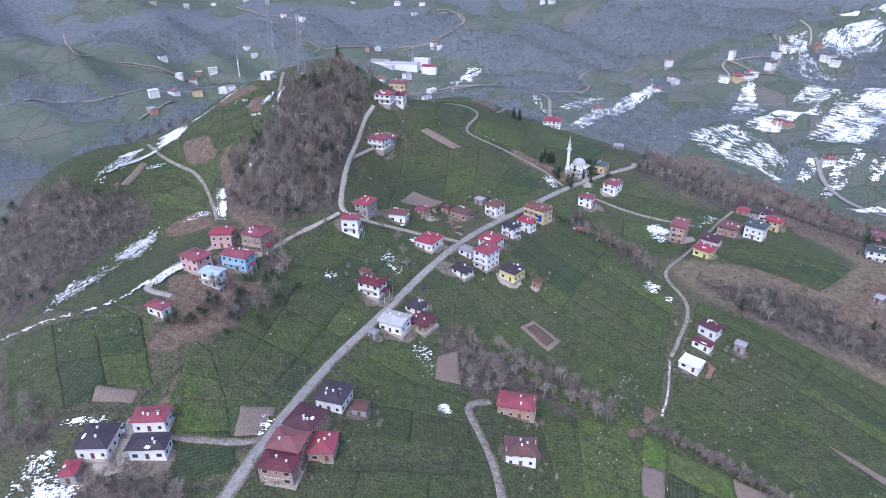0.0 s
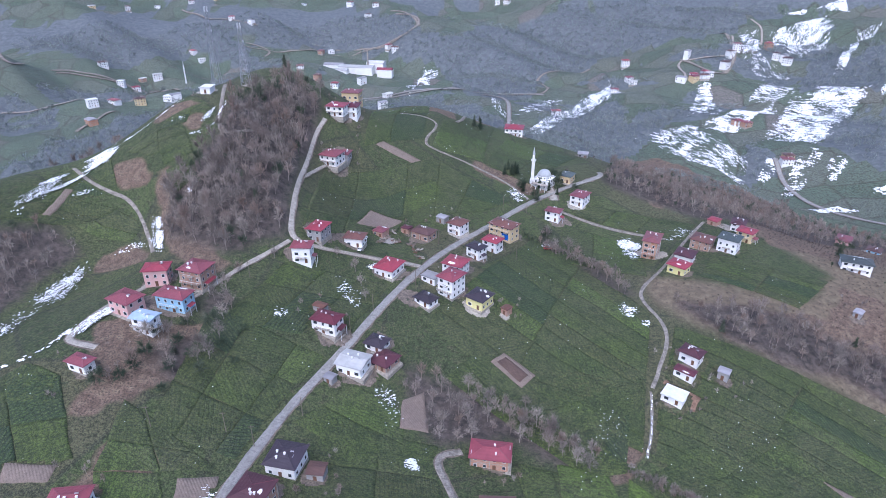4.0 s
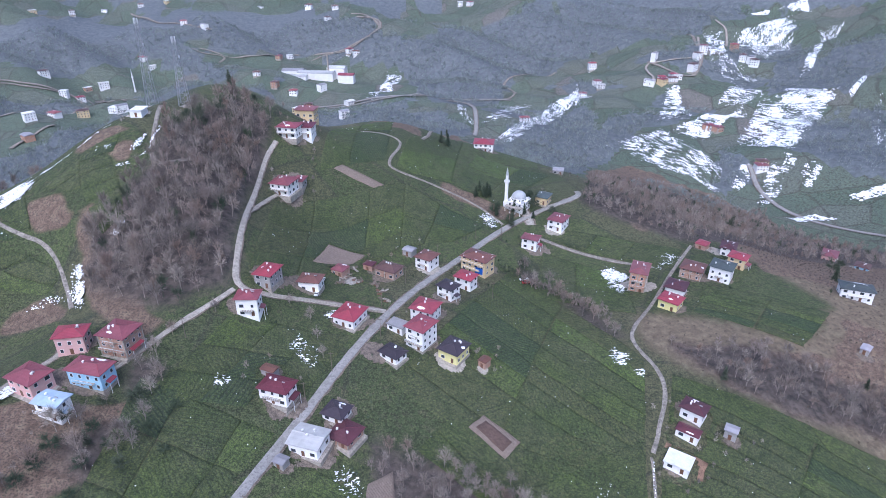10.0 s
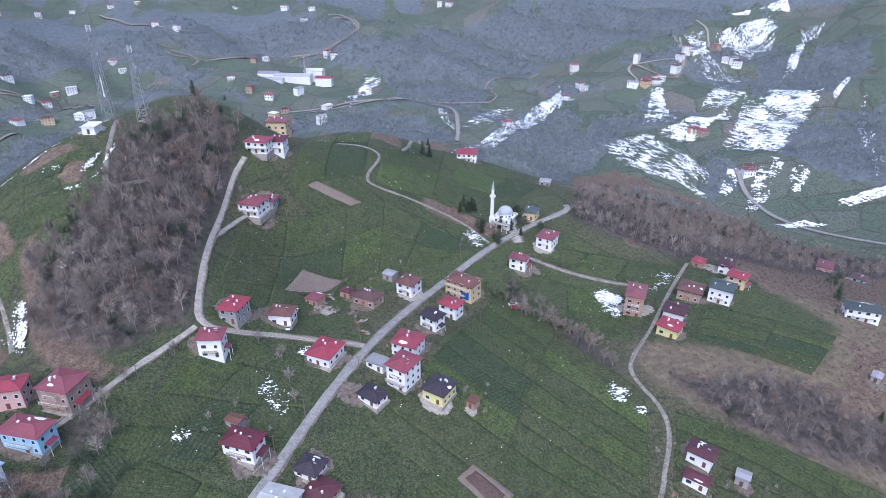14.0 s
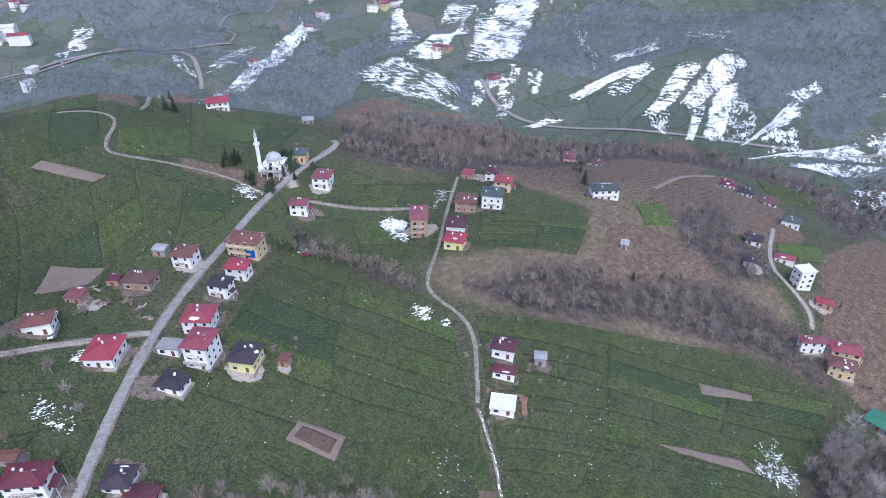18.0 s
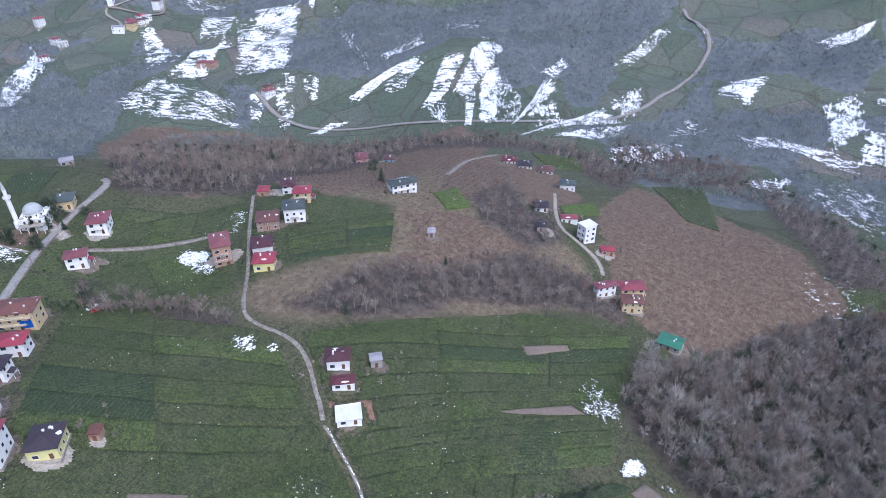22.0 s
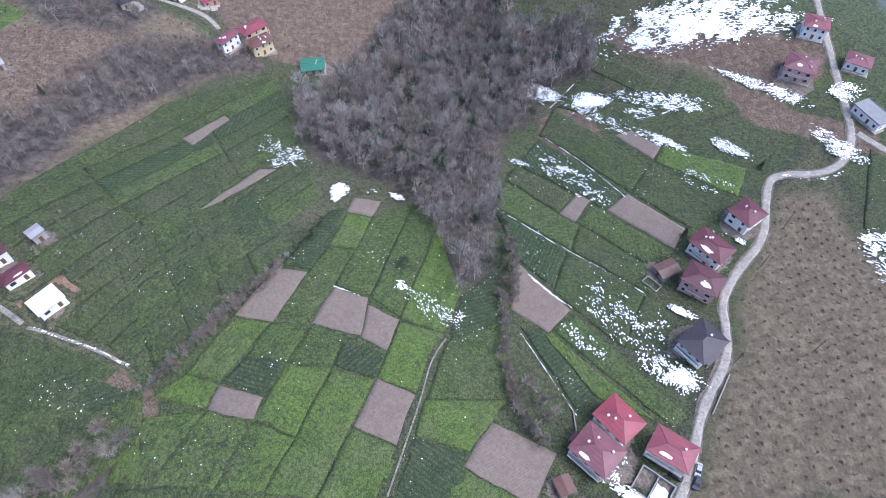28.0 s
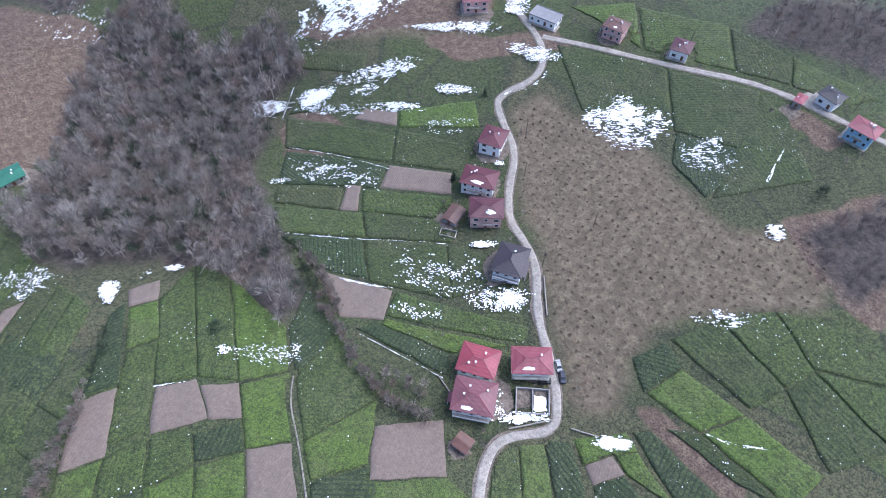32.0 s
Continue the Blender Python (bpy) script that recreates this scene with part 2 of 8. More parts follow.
def grainy(name, color, grain, wear, furrows=0.0):
    """Earth, stone chippings or worn paving: stains, clods and dark pits."""
    m, n, l, b = nodes_of(name, 0.95)
    at = n.new("ShaderNodeTexCoord").outputs["Object"]
    wide, mid, fine = (noise_node(n, l, at, grain * k, 5, 0.75) for k in (0.1, 0.45, 1.6))
    dark, light = tuple(v * (1 - wear) for v in color), tuple(v * (1 + 0.5 * wear) for v in color)
    c = mixed(n, l, ramp(n, l, wide, (0.38, (0, 0, 0)), (0.62, (1, 1, 1))), tuple(v * (1 - 0.5 * wear) for v in color), color)
    c = mixed(n, l, ramp(n, l, mid, (0.4, (0.8, 0.8, 0.8)), (0.5, (0, 0, 0))), c, dark)
    c = mixed(n, l, ramp(n, l, mid, (0.54, (0, 0, 0)), (0.66, (0.8, 0.8, 0.8))), c, light)
    c = mixed(n, l, ramp(n, l, fine, (0.38, (0.8, 0.8, 0.8)), (0.5, (0, 0, 0))), c, tuple(v * 0.8 for v in dark))
    relief = maths(n, l, "ADD", mid, maths(n, l, "MULTIPLY", fine, 0.5))
    if furrows:
        sep = n.new("ShaderNodeSeparateXYZ")
        l.new(at, sep.inputs[0])
        row = maths(n, l, "SINE", maths(n, l, "ADD", maths(n, l, "MULTIPLY", maths(n, l, "ADD", sep.outputs[0], maths(n, l, "MULTIPLY", sep.outputs[1], 0.6)), 6.283 / furrows), maths(n, l, "MULTIPLY", mid, 5.0)))
        c = mixed(n, l, ramp(n, l, row, (0.0, (0.14, 0.14, 0.14)), (0.5, (0, 0, 0))), c, dark)
        relief = maths(n, l, "ADD", relief, maths(n, l, "MULTIPLY", row, 0.3))
    l.new(c, b.inputs["Base Color"])
    bumped(n, l, b, relief, 0.6, 0.2)
    return m


def twig_material(name, *tones):
    """Each plant has a tone of its own."""
    m, n, l, b = nodes_of(name, 0.95)
    a = n.new("ShaderNodeAttribute")
    a.attribute_name = "tone"
    info = n.new("ShaderNodeObjectInfo").outputs["Random"]
    pick = maths(n, l, "FRACT", maths(n, l, "ADD", a.outputs["Fac"], info))
    c = ramp(n, l, pick, *((i / (len(tones) - 1), t) for i, t in enumerate(tones)))
    island = n.new("ShaderNodeNewGeometry").outputs["Random Per Island"]
    h = n.new("ShaderNodeHueSaturation")
    l.new(c, h.inputs["Color"])
    l.new(maths(n, l, "MULTIPLY_ADD", island, 0.8, 0.6), h.inputs["Value"])
    l.new(h.outputs[0], b.inputs["Base Color"])
    return m


M_GROUND = ground_material()
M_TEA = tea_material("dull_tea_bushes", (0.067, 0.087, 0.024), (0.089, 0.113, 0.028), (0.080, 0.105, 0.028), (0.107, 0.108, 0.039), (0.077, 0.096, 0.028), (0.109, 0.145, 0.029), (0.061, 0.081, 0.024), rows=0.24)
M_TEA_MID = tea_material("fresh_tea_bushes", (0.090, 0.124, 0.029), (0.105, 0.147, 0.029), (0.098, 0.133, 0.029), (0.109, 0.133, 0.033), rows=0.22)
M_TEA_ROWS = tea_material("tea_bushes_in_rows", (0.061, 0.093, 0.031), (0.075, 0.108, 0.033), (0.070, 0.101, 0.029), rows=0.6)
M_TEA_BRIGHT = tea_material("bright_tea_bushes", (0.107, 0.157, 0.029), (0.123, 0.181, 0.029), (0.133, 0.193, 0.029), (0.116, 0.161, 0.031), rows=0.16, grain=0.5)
M_SOIL = grainy("dug_soil", (0.245, 0.19, 0.15), 2.2, 0.3, 0.9)
M_EARTH = grainy("red_earth", (0.28, 0.17, 0.11), 1.6, 0.5)
M_SNOW = plain("old_snow", (0.88, 0.89, 0.9), 0.6, 0, 1.5, 0.1, 0.4)
M_BARK = plain("bare_bark", (0.16, 0.135, 0.12), 0.95, 0, 0.8, 0.4, 0.3, 0.5)
M_TWIG = twig_material("bare_twigs", (0.165, 0.134, 0.112), (0.285, 0.245, 0.208), (0.235, 0.17, 0.134), (0.345, 0.298, 0.25), (0.195, 0.166, 0.144), (0.275, 0.222, 0.188))
M_TWIG_GREY = twig_material("lichened_twigs", (0.19, 0.166, 0.148), (0.33, 0.3, 0.27), (0.26, 0.205, 0.172), (0.39, 0.352, 0.315), (0.2, 0.188, 0.155), (0.3, 0.256, 0.226))
# Lighter teal-grey tones: haze painted into the twigs of the far trees.
M_HAZED_TWIG = twig_material("hazed_twigs", (0.178, 0.202, 0.192), (0.236, 0.267, 0.249), (0.192, 0.207, 0.186), (0.258, 0.292, 0.274))
M_SCRUB = twig_material("dry_scrub", (0.08, 0.06, 0.044), (0.115, 0.085, 0.06), (0.062, 0.05, 0.036))
M_LEAF = twig_material("evergreen_leaves", (0.042, 0.062, 0.036), (0.06, 0.08, 0.045), (0.085, 0.1, 0.065))
M_ASPHALT = grainy("worn_asphalt", (0.32, 0.302, 0.275), 0.8, 0.3)
M_CONCRETE = grainy("old_concrete", (0.42, 0.375, 0.315), 1.0, 0.36)
M_GRAVEL = grainy("pale_gravel", (0.34, 0.3, 0.25), 1.3, 0.6)
M_YARD = grainy("trodden_yard", (0.23, 0.185, 0.145), 1.5, 0.6)
M_BED = grainy("dark_bed", (0.13, 0.085, 0.065), 2.4, 0.4)
WALLS = {"white": plain("white_render", (0.87, 0.85, 0.82), 0.85, 0, 1.2, 0.16, 0.1, 0.1), "cream": plain("cream_render", (0.66, 0.52, 0.3), 0.85, 0, 1.2, 0.2, 0.1),
         "yellow": plain("yellow_render", (0.72, 0.66, 0.3), 0.85, 0, 1.2, 0.2, 0.1), "pinkish": plain("pink_render", (0.66, 0.42, 0.38), 0.85, 0, 1.2, 0.2, 0.1),
         "blue": plain("blue_render", (0.38, 0.58, 0.72), 0.85, 0, 1.2, 0.2, 0.1), "greywall": plain("grey_cement", (0.36, 0.345, 0.33), 0.9, 0, 1.2, 0.3, 0.2),
         "orange": brick_wall("orange_block", (0.5, 0.22, 0.11), (0.5, 0.42, 0.36)), "brick": brick_wall("brown_block", (0.42, 0.22, 0.14), (0.42, 0.36, 0.31))}
ROOFS = {"red": metal_sheet("red_roof", (0.285, 0.068, 0.084)), "redflat": metal_sheet("faded_red_roof", (0.33, 0.085, 0.09)), "maroon": metal_sheet("maroon_roof", (0.13, 0.035, 0.045)),
         "brown": metal_sheet("brown_tile_roof", (0.17, 0.08, 0.065)), "dark": metal_sheet("dark_roof", (0.055, 0.042, 0.05)), "grey": metal_sheet("slate_roof", (0.09, 0.105, 0.1)),
         "metal": metal_sheet("white_sheet_roof", (0.66, 0.64, 0.6)), "metalgrey": metal_sheet("grey_sheet_roof", (0.36, 0.34, 0.35)), "bluemetal": metal_sheet("pale_blue_roof", (0.45, 0.55, 0.66)),
         "rust": metal_sheet("rusty_roof", (0.15, 0.075, 0.055)), "green": metal_sheet("green_roof", (0.06, 0.2, 0.125)), "cream": metal_sheet("ochre_roof", (0.45, 0.33, 0.16)),
         "whiteflat": plain("white_slab", (0.78, 0.77, 0.75), 0.8), "greyflat": plain("grey_slab", (0.3, 0.29, 0.29), 0.9)}
M_FRAME = plain("white_frame", (0.75, 0.75, 0.75), 0.5)
M_GLASS = plain("dark_glass", (0.05, 0.055, 0.065), 0.12, 0, 1, 0.1, 0.0)
M_WOOD = plain("brown_door", (0.16, 0.08, 0.045), 0.6)
M_STEEL = plain("galvanised_steel", (0.42, 0.42, 0.43), 0.5, 0.6)
M_POLE = plain("weathered_pole", (0.16, 0.13, 0.1), 0.9)
M_DOME = plain("pale_lead", (0.48, 0.49, 0.49), 0.55, 0, 1.0, 0.3)
M_TARP = plain("blue_tarpaulin", (0.02, 0.12, 0.5), 0.5)
M_RUBBER = plain("tyre_rubber", (0.02, 0.02, 0.02), 0.9)


# ---- mesh helpers ----
def box(bm, x0, x1, y0, y1, z0, z1):
    v = [bm.verts.new(p) for p in ((x0, y0, z0), (x1, y0, z0), (x1, y1, z0), (x0, y1, z0), (x0, y0, z1), (x1, y0, z1), (x1, y1, z1), (x0, y1, z1))]
    for f in ((3, 2, 1, 0), (4, 5, 6, 7), (0, 1, 5, 4), (1, 2, 6, 5), (2, 3, 7, 6), (3, 0, 4, 7)):
        bm.faces.new([v[i] for i in f])
    return v


def rod(bm, a, b, ra, rb, sides=5):
    a, b = Vector(a), Vector(b)
    q = (b - a).to_track_quat("Z", "Y")
    rings = []
    for p, r in ((a, ra), (b, rb)):
        rings.append([bm.verts.new(p + q @ Vector((r * math.cos(6.2832 * i / sides), r * math.sin(6.2832 * i / sides), 0))) for i in range(sides)])
    for i in range(sides):
        j = (i + 1) % sides
        bm.faces.new((rings[0][i], rings[0][j], rings[1][j], rings[1][i]))
    bm.faces.new(rings[1])
    bm.faces.new(rings[0][::-1])


def turned(bm, profile, sides=24, cx=0.0, cy=0.0):
    """A body of revolution from (radius, height) pairs."""
    rings = [[bm.verts.new((cx + r * math.cos(6.2832 * i / sides), cy + r * math.sin(6.2832 * i / sides), z)) for i in range(sides)] for r, z in profile]
    for lo, hi in zip(rings, rings[1:]):
        for i in range(sides):
            j = (i + 1) % sides
            bm.faces.new((lo[i], lo[j], hi[j], hi[i]))
    bm.faces.new(rings[0][::-1])
    bm.faces.new(rings[-1])


def mesh_of(name, bm, *materials):
    me = bpy.data.meshes.new(name)
    bm.to_mesh(me)
    bm.free()
    for m in materials:
        me.materials.append(m)
    return me


def part(name, bm, material, parent, label=""):
    me = bm if isinstance(bm, bpy.types.Mesh) else mesh_of(name, bm, material)
    ob = new(name, me)
    ob.parent = parent
    return tagged(ob, label)


def raw_mesh(name, verts, faces, *materials):
    """A mesh from arrays of vertices and of triangles or quads."""
    me = bpy.data.meshes.new(name)
    verts, faces = np.asarray(verts, np.float32), np.asarray(faces, np.int32)
    k = faces.shape[1]
    me.vertices.add(len(verts))
    me.vertices.foreach_set("co", verts.ravel())
    me.loops.add(faces.size)
    me.loops.foreach_set("vertex_index", faces.ravel())
    me.polygons.add(len(faces))
    me.polygons.foreach_set("loop_start", np.arange(0, faces.size, k, dtype=np.int32))
    me.update(calc_edges=True)
    for m in materials:
        me.materials.append(m)
    return me


# ---- the land ----
def wobble(x, y, s):
    """A cheap smooth unevenness between about -1 and 1, of features s metres wide."""
    a, b = x * 6.2832 / s, y * 6.2832 / s
    return (np.sin(a * 0.31 + 1.3 * np.sin(b * 0.23)) + np.sin(b * 0.37 + 1.7 * np.sin(a * 0.19 + 0.7)) + 0.6 * np.sin(a * 0.83 + b * 0.71)) / 2.6


def smooth_noise(shape, cell, rng):
    """Even noise of blobs about cell steps wide."""
    a = rng.random((int(shape[0] / cell[0]) + 3, int(shape[1] / cell[1]) + 3))
    r, c = np.arange(shape[0]) / cell[0], np.arange(shape[1]) / cell[1]
    i, j = r.astype(int), c.astype(int)
    u, v = (r - i)[:, None], (c - j)[None]
    return a[i][:, j] * (1 - u) * (1 - v) + a[i + 1][:, j] * u * (1 - v) + a[i][:, j + 1] * (1 - u) * v + a[i + 1][:, j + 1] * u * v


SWELLS = []


def swells(r, *places):
    SWELLS.extend((cx, cy, r, h) for cx, cy, h in places)


swells(1100, (-3300, -2200, 18.9), (-3300, -1100, 32.0), (-3300, 0, 17.1), (-3300, 1100, 10.0), (-3300, 2200, 9.1), (-3300, 3300, -0.7), (-2200, -3300, 19.4), (-2200, -2200, 22.7), (-2200, -1100, 8.9), (-2200, 0, -11.6), (-2200, 1100, -5.1), (-2200, 2200, 18.1))
swells(1100, (-2200, 3300, 6.8), (-1100, -3300, 27.9), (-1100, -2200, 7.7), (-1100, -1100, -50.7), (-1100, 0, -73.5), (-1100, 1100, -68.3), (-1100, 2200, -10.4), (-1100, 3300, 17.3), (0, -3300, 32.9), (0, -2200, -8.5), (0, -1100, -75.0), (0, 0, -87.2))
swells(1100, (0, 1100, -112.0), (0, 2200, -46.9), (0, 3300, 18.8), (1100, -3300, 28.0), (1100, -2200, 8.1), (1100, -1100, -53.3), (1100, 0, -64.2), (1100, 1100, -47.1), (1100, 2200, -1.9), (1100, 3300, 16.6), (2200, -3300, 18.8), (2200, -2200, 23.8))
swells(1100, (2200, -1100, 7.3), (2200, 0, -9.6), (2200, 1100, -11.7), (2200, 2200, 9.5), (2200, 3300, 7.1), (3300, -2200, 19.1), (3300, -1100, 31.3), (3300, 0, 17.9), (3300, 1100, 9.4), (3300, 2200, 12.0), (3300, 3300, 2.9))
swells(360, (-720, 1300, -6.3), (-360, -140, -19.6), (-360, 220, -10.9), (-360, 580, -3.2), (-360, 940, -21.6), (-360, 1300, -26.9), (0, -140, 17.5), (0, 220, 39.2), (0, 580, 14.7), (0, 940, -10.4), (0, 1300, -13.3), (360, -140, -4.6))
swells(360, (360, 220, -26.2), (360, 580, -1.9), (360, 940, -28.6), (360, 1300, -13.7), (720, -140, -27.1), (720, 220, -34.1), (720, 580, 15.1), (720, 940, -8.8), (720, 1300, -3.3), (1080, -500, -8.6))
swells(130, (-300, -50, -11.5), (-300, 80, -13.3), (-300, 210, -11.8), (-300, 340, -16.8), (-300, 470, -11.9), (-170, 80, 2.6), (-170, 210, 6.8), (-170, 340, 29.2), (-170, 470, 21.1), (-40, -180, 3.5), (-40, -50, 4.8), (-40, 80, 7.9))
swells(130, (-40, 210, 11.9), (-40, 340, 20.7), (-40, 470, 19.8), (-40, 600, 3.5), (90, -180, 7.3), (90, -50, -5.3), (90, 80, -4.2), (90, 210, 4.5), (90, 340, 5.6), (90, 470, 11.5), (220, -180, 5.7), (220, -50, -0.4))
swells(130, (220, 80, -6.0), (220, 210, 9.8), (220, 340, 16.3), (220, 470, 11.5), (220, 600, -0.5), (350, -50, 33.1), (350, 80, 13.8), (350, 210, 5.5), (350, 340, 12.9), (350, 470, -21.3), (350, 600, -29.3))
swells(62, (-140, 60, 9.2), (-140, 126, 8.3), (-140, 192, 19.9), (-140, 258, 6.6), (-140, 324, 12.3), (-140, 390, 3.9), (-140, 456, 13.3), (-140, 522, 14.2), (-74, 60, 9.2), (-74, 126, 0.7), (-74, 192, -0.1), (-74, 258, 7.8))
swells(62, (-74, 324, 6.5), (-74, 390, 12.2), (-74, 456, 6.9), (-74, 522, -12.0), (-8, 60, -9.5), (-8, 126, 15.3), (-8, 192, -11.8), (-8, 258, 3.1), (-8, 324, -5.2), (-8, 390, 6.0), (-8, 456, -1.4), (-8, 522, 5.3))
swells(62, (58, 60, -4.4), (58, 126, 4.4), (58, 192, -5.4), (58, 258, -2.6), (58, 324, -4.1), (58, 390, -3.0), (58, 456, -8.8), (58, 522, 8.8), (124, 60, -0.8), (124, 126, 2.7), (124, 192, 5.0), (124, 258, 9.2))
swells(62, (124, 324, -8.2), (124, 390, 9.2), (124, 456, 8.1), (124, 522, 5.4), (190, 60, 0.6), (190, 126, 0.0), (190, 192, -5.6), (190, 258, 2.0), (190, 324, 7.2), (190, 456, -1.2), (190, 522, -10.5), (256, 60, -21.9))
swells(62, (256, 126, -3.1), (256, 192, 2.8), (256, 258, 8.0), (256, 324, -1.9), (256, 390, -7.4), (256, 522, 14.9))
swells(42, (-190, 270, 35.5), (-190, 312, 32.7), (-148, 270, -19.7), (-148, 312, -5.3), (-148, 354, 5.9), (-148, 396, -14.1), (-148, 438, -0.2), (-106, 270, -5.7), (-106, 312, -6.0), (-106, 354, 17.7), (-106, 396, 8.6), (-106, 438, -0.2))
swells(42, (-64, 270, -4.3), (-64, 312, 15.6), (-64, 354, -7.0), (-64, 396, 2.6), (-64, 438, 25.9), (-22, 270, -5.5), (-22, 312, -9.9), (-22, 354, -11.4), (-22, 396, 11.5), (-22, 438, -16.2), (20, 270, 4.0), (20, 312, 0.7))
swells(42, (20, 396, 3.2), (20, 438, 22.0), (-196, 300, -7.0), (-8, 478, 13.0), (38, 492, 11.0), (78, 470, 4.0))


def land(x, y):
    """Height of the ground in metres, as a sum of broad swells."""
    z = np.zeros_like(x) + 179.6
    for cx, cy, r, h in SWELLS:
        z += h * np.exp(-((x - cx) ** 2 + (y - cy) ** 2) / (2 * (0.75 * r) ** 2))
    d = np.hypot(x - 30, y - 150)
    return z + wobble(x, y, 45) * np.clip((d - 330) / 300, 0, 1) * 3.5 + wobble(y, x, 130) * np.clip((d - 450) / 350, 0, 1.6) * 20

def height(x, y):
    return float(land(np.array([float(x)]), np.array([float(y)]))[0])


def inside(x, y, outline):
    hit = np.zeros(x.shape, bool)
    for (x0, y0), (x1, y1) in zip(outline, outline[1:] + outline[:1]):
        hit ^= ((y0 > y) != (y1 > y)) & (x < (x1 - x0) * (y - y0) / (y1 - y0 + 1e-9) + x0)
    return hit


COVERS = {"orchard": [], "bracken": [], "wood": [], "forest": []}


def cover(kind, outline):
    COVERS[kind].append(outline)


cover("orchard", [(145.5, -55.1), (108.6, -64.1), (71.3, -63.7), (56, -57.9), (25, -81.4), (13.5, -53.9), (39.4, -20.8), (37.7, 2.6), (27.7, 19.3), (37.1, 25.9), (57.3, 14.8), (84.8, -4), (107.6, -12.5), (147.1, -38.4)])
cover("orchard", [(205.4, 275.9), (230.6, 275.1), (259.5, 216.2), (254.4, 190.2), (217.4, 181.4), (132.3, 229.1), (107.4, 258.6), (114.5, 275.6), (141.6, 272.8), (177.6, 253.8)])
cover("orchard", [(274.9, 197.9), (329.3, 182.2), (362.9, 130.7), (312, 104.2), (265, 101.3), (247.4, 126.1), (245.9, 161.5)])
cover("orchard", [(258.7, 405.5), (360, 466.7), (390.2, 366.4), (311.7, 265.8), (263.5, 243.4), (212.7, 271.2), (195.9, 319.6), (191, 351.5)])
cover("orchard", [(253.8, 6.7), (230.5, -70.8), (187.8, -52.9), (231.1, -11.1)])
cover("forest", [(206.8, 1227), (376.9, 1219.6), (314.7, 1146.6), (219.1, 1060.3), (137, 973.1)])
cover("forest", [(123.6, 699.6), (187.8, 782.1), (284, 858.8), (298.7, 825.5), (235, 720.5), (193.6, 661.6), (134.7, 639.5)])
cover("forest", [(316.8, 822.6), (392.3, 792.2), (481.5, 837.4), (380.4, 766.4), (307.4, 767.1), (249.7, 697.2), (245.5, 715.1)])
cover("forest", [(489.2, 705.8), (570.7, 753.6), (514.2, 621.5), (458.5, 563.2), (453.3, 597.5), (464.4, 658.7)])
cover("forest", [(387.7, 681.3), (402.9, 661), (357.4, 607.3), (347, 614.6)])
cover("forest", [(621.7, 733.7), (824.5, 410.9), (827, 370.3), (792.6, 354.8), (681.1, 370.7), (599.6, 333.3), (562, 332.5), (544, 355.5), (598.9, 388.6), (542.9, 403.1), (547.4, 432), (619.8, 485.4), (603.9, 503.4), (588.3, 566.9), (526.9, 573.8), (468.8, 573.8)])
cover("forest", [(833.2, 365.5), (755.6, 296), (823.9, 256.4), (760.1, 232.3), (698.4, 271.2), (738, 294.2)])
cover("forest", [(552.8, 279), (601.4, 277.8), (698.4, 271.2), (640.8, 238.1), (629.5, 220.7), (680.8, 204.1), (599.4, 179.9), (547.3, 213.4), (507.1, 249)])
cover("forest", [(-595.4, 1292), (-529, 1504), (-441, 1356.6), (-440.7, 1179.8), (-475.2, 1135.9), (-517.6, 1116.7)])
cover("forest", [(-362.6, 1525.5), (-98.6, 1477.3), (45.6, 1325.7), (19.8, 1272.6), (-94, 1324.9), (-181, 1322.6), (-186.1, 1267.3), (-258.3, 1277), (-308.2, 1316.5)])
cover("forest", [(-415.1, 1294.9), (-335.9, 1295.7), (-280.3, 1216.7), (-336.1, 1225.7)])
cover("forest", [(-344.8, 759.7), (-318.3, 851.4), (-300.7, 910.4), (-260, 600), (-355.9, 683.2), (-378, 729.1)])
cover("forest", [(148.4, 1268.6), (383.9, 1372.2), (557.1, 1398.3), (662.7, 1241.8), (612.3, 1184), (468.3, 1155.7), (431, 1174.5), (383.7, 1203.2), (225.6, 1062), (112.6, 969.1)])
cover("forest", [(574.7, 898.7), (724.1, 1072.5), (629.2, 885.6), (751, 925.8), (660.3, 799.5), (594.8, 774.6), (589.9, 832.5), (532.1, 841.2)])
cover("forest", [(180, 791.5), (294.6, 851.7), (262.6, 697.6), (95.6, 462.4)])
cover("forest", [(536.9, 1415.8), (665.1, 1259.8), (557.1, 1398.3)])
cover("forest", [(777, 296.8), (868, 206.2), (883, 146), (804.2, 124), (740.4, 137.2), (732.3, 219.3), (671.6, 246.2)])
cover("forest", [(616, 249.9), (666.7, 220.9), (677.3, 155.2), (606.4, 131.8), (610, 185), (582.2, 202.2), (566.9, 223.2)])
cover("forest", [(543.6, 146.3), (585.7, 62.3), (396.5, 58.9), (412.9, 77.9), (536.3, 83.8), (558.5, 114.1)])
cover("forest", [(933.6, 160.7), (961.8, 111.4), (909.4, 100.5), (886.5, 135)])
cover("bracken", [(-105.1, 204.3), (-86.9, 218.1), (-76.9, 220.7), (-65.6, 224), (-62, 202.1), (-77.9, 194.9), (-88.5, 184.8), (-98.8, 188.6)])
cover("bracken", [(-111.6, 218.7), (-99.7, 221.1), (-84.7, 201.5), (-89.7, 193.7), (-98.8, 188.6)])
cover("bracken", [(-106.1, 284.3), (-71.2, 256.2), (-78.8, 250.5), (-98.9, 264.8)])
cover("bracken", [(-137.9, 321.6), (-129.7, 325.4), (-119.2, 310), (-131.8, 308.8)])
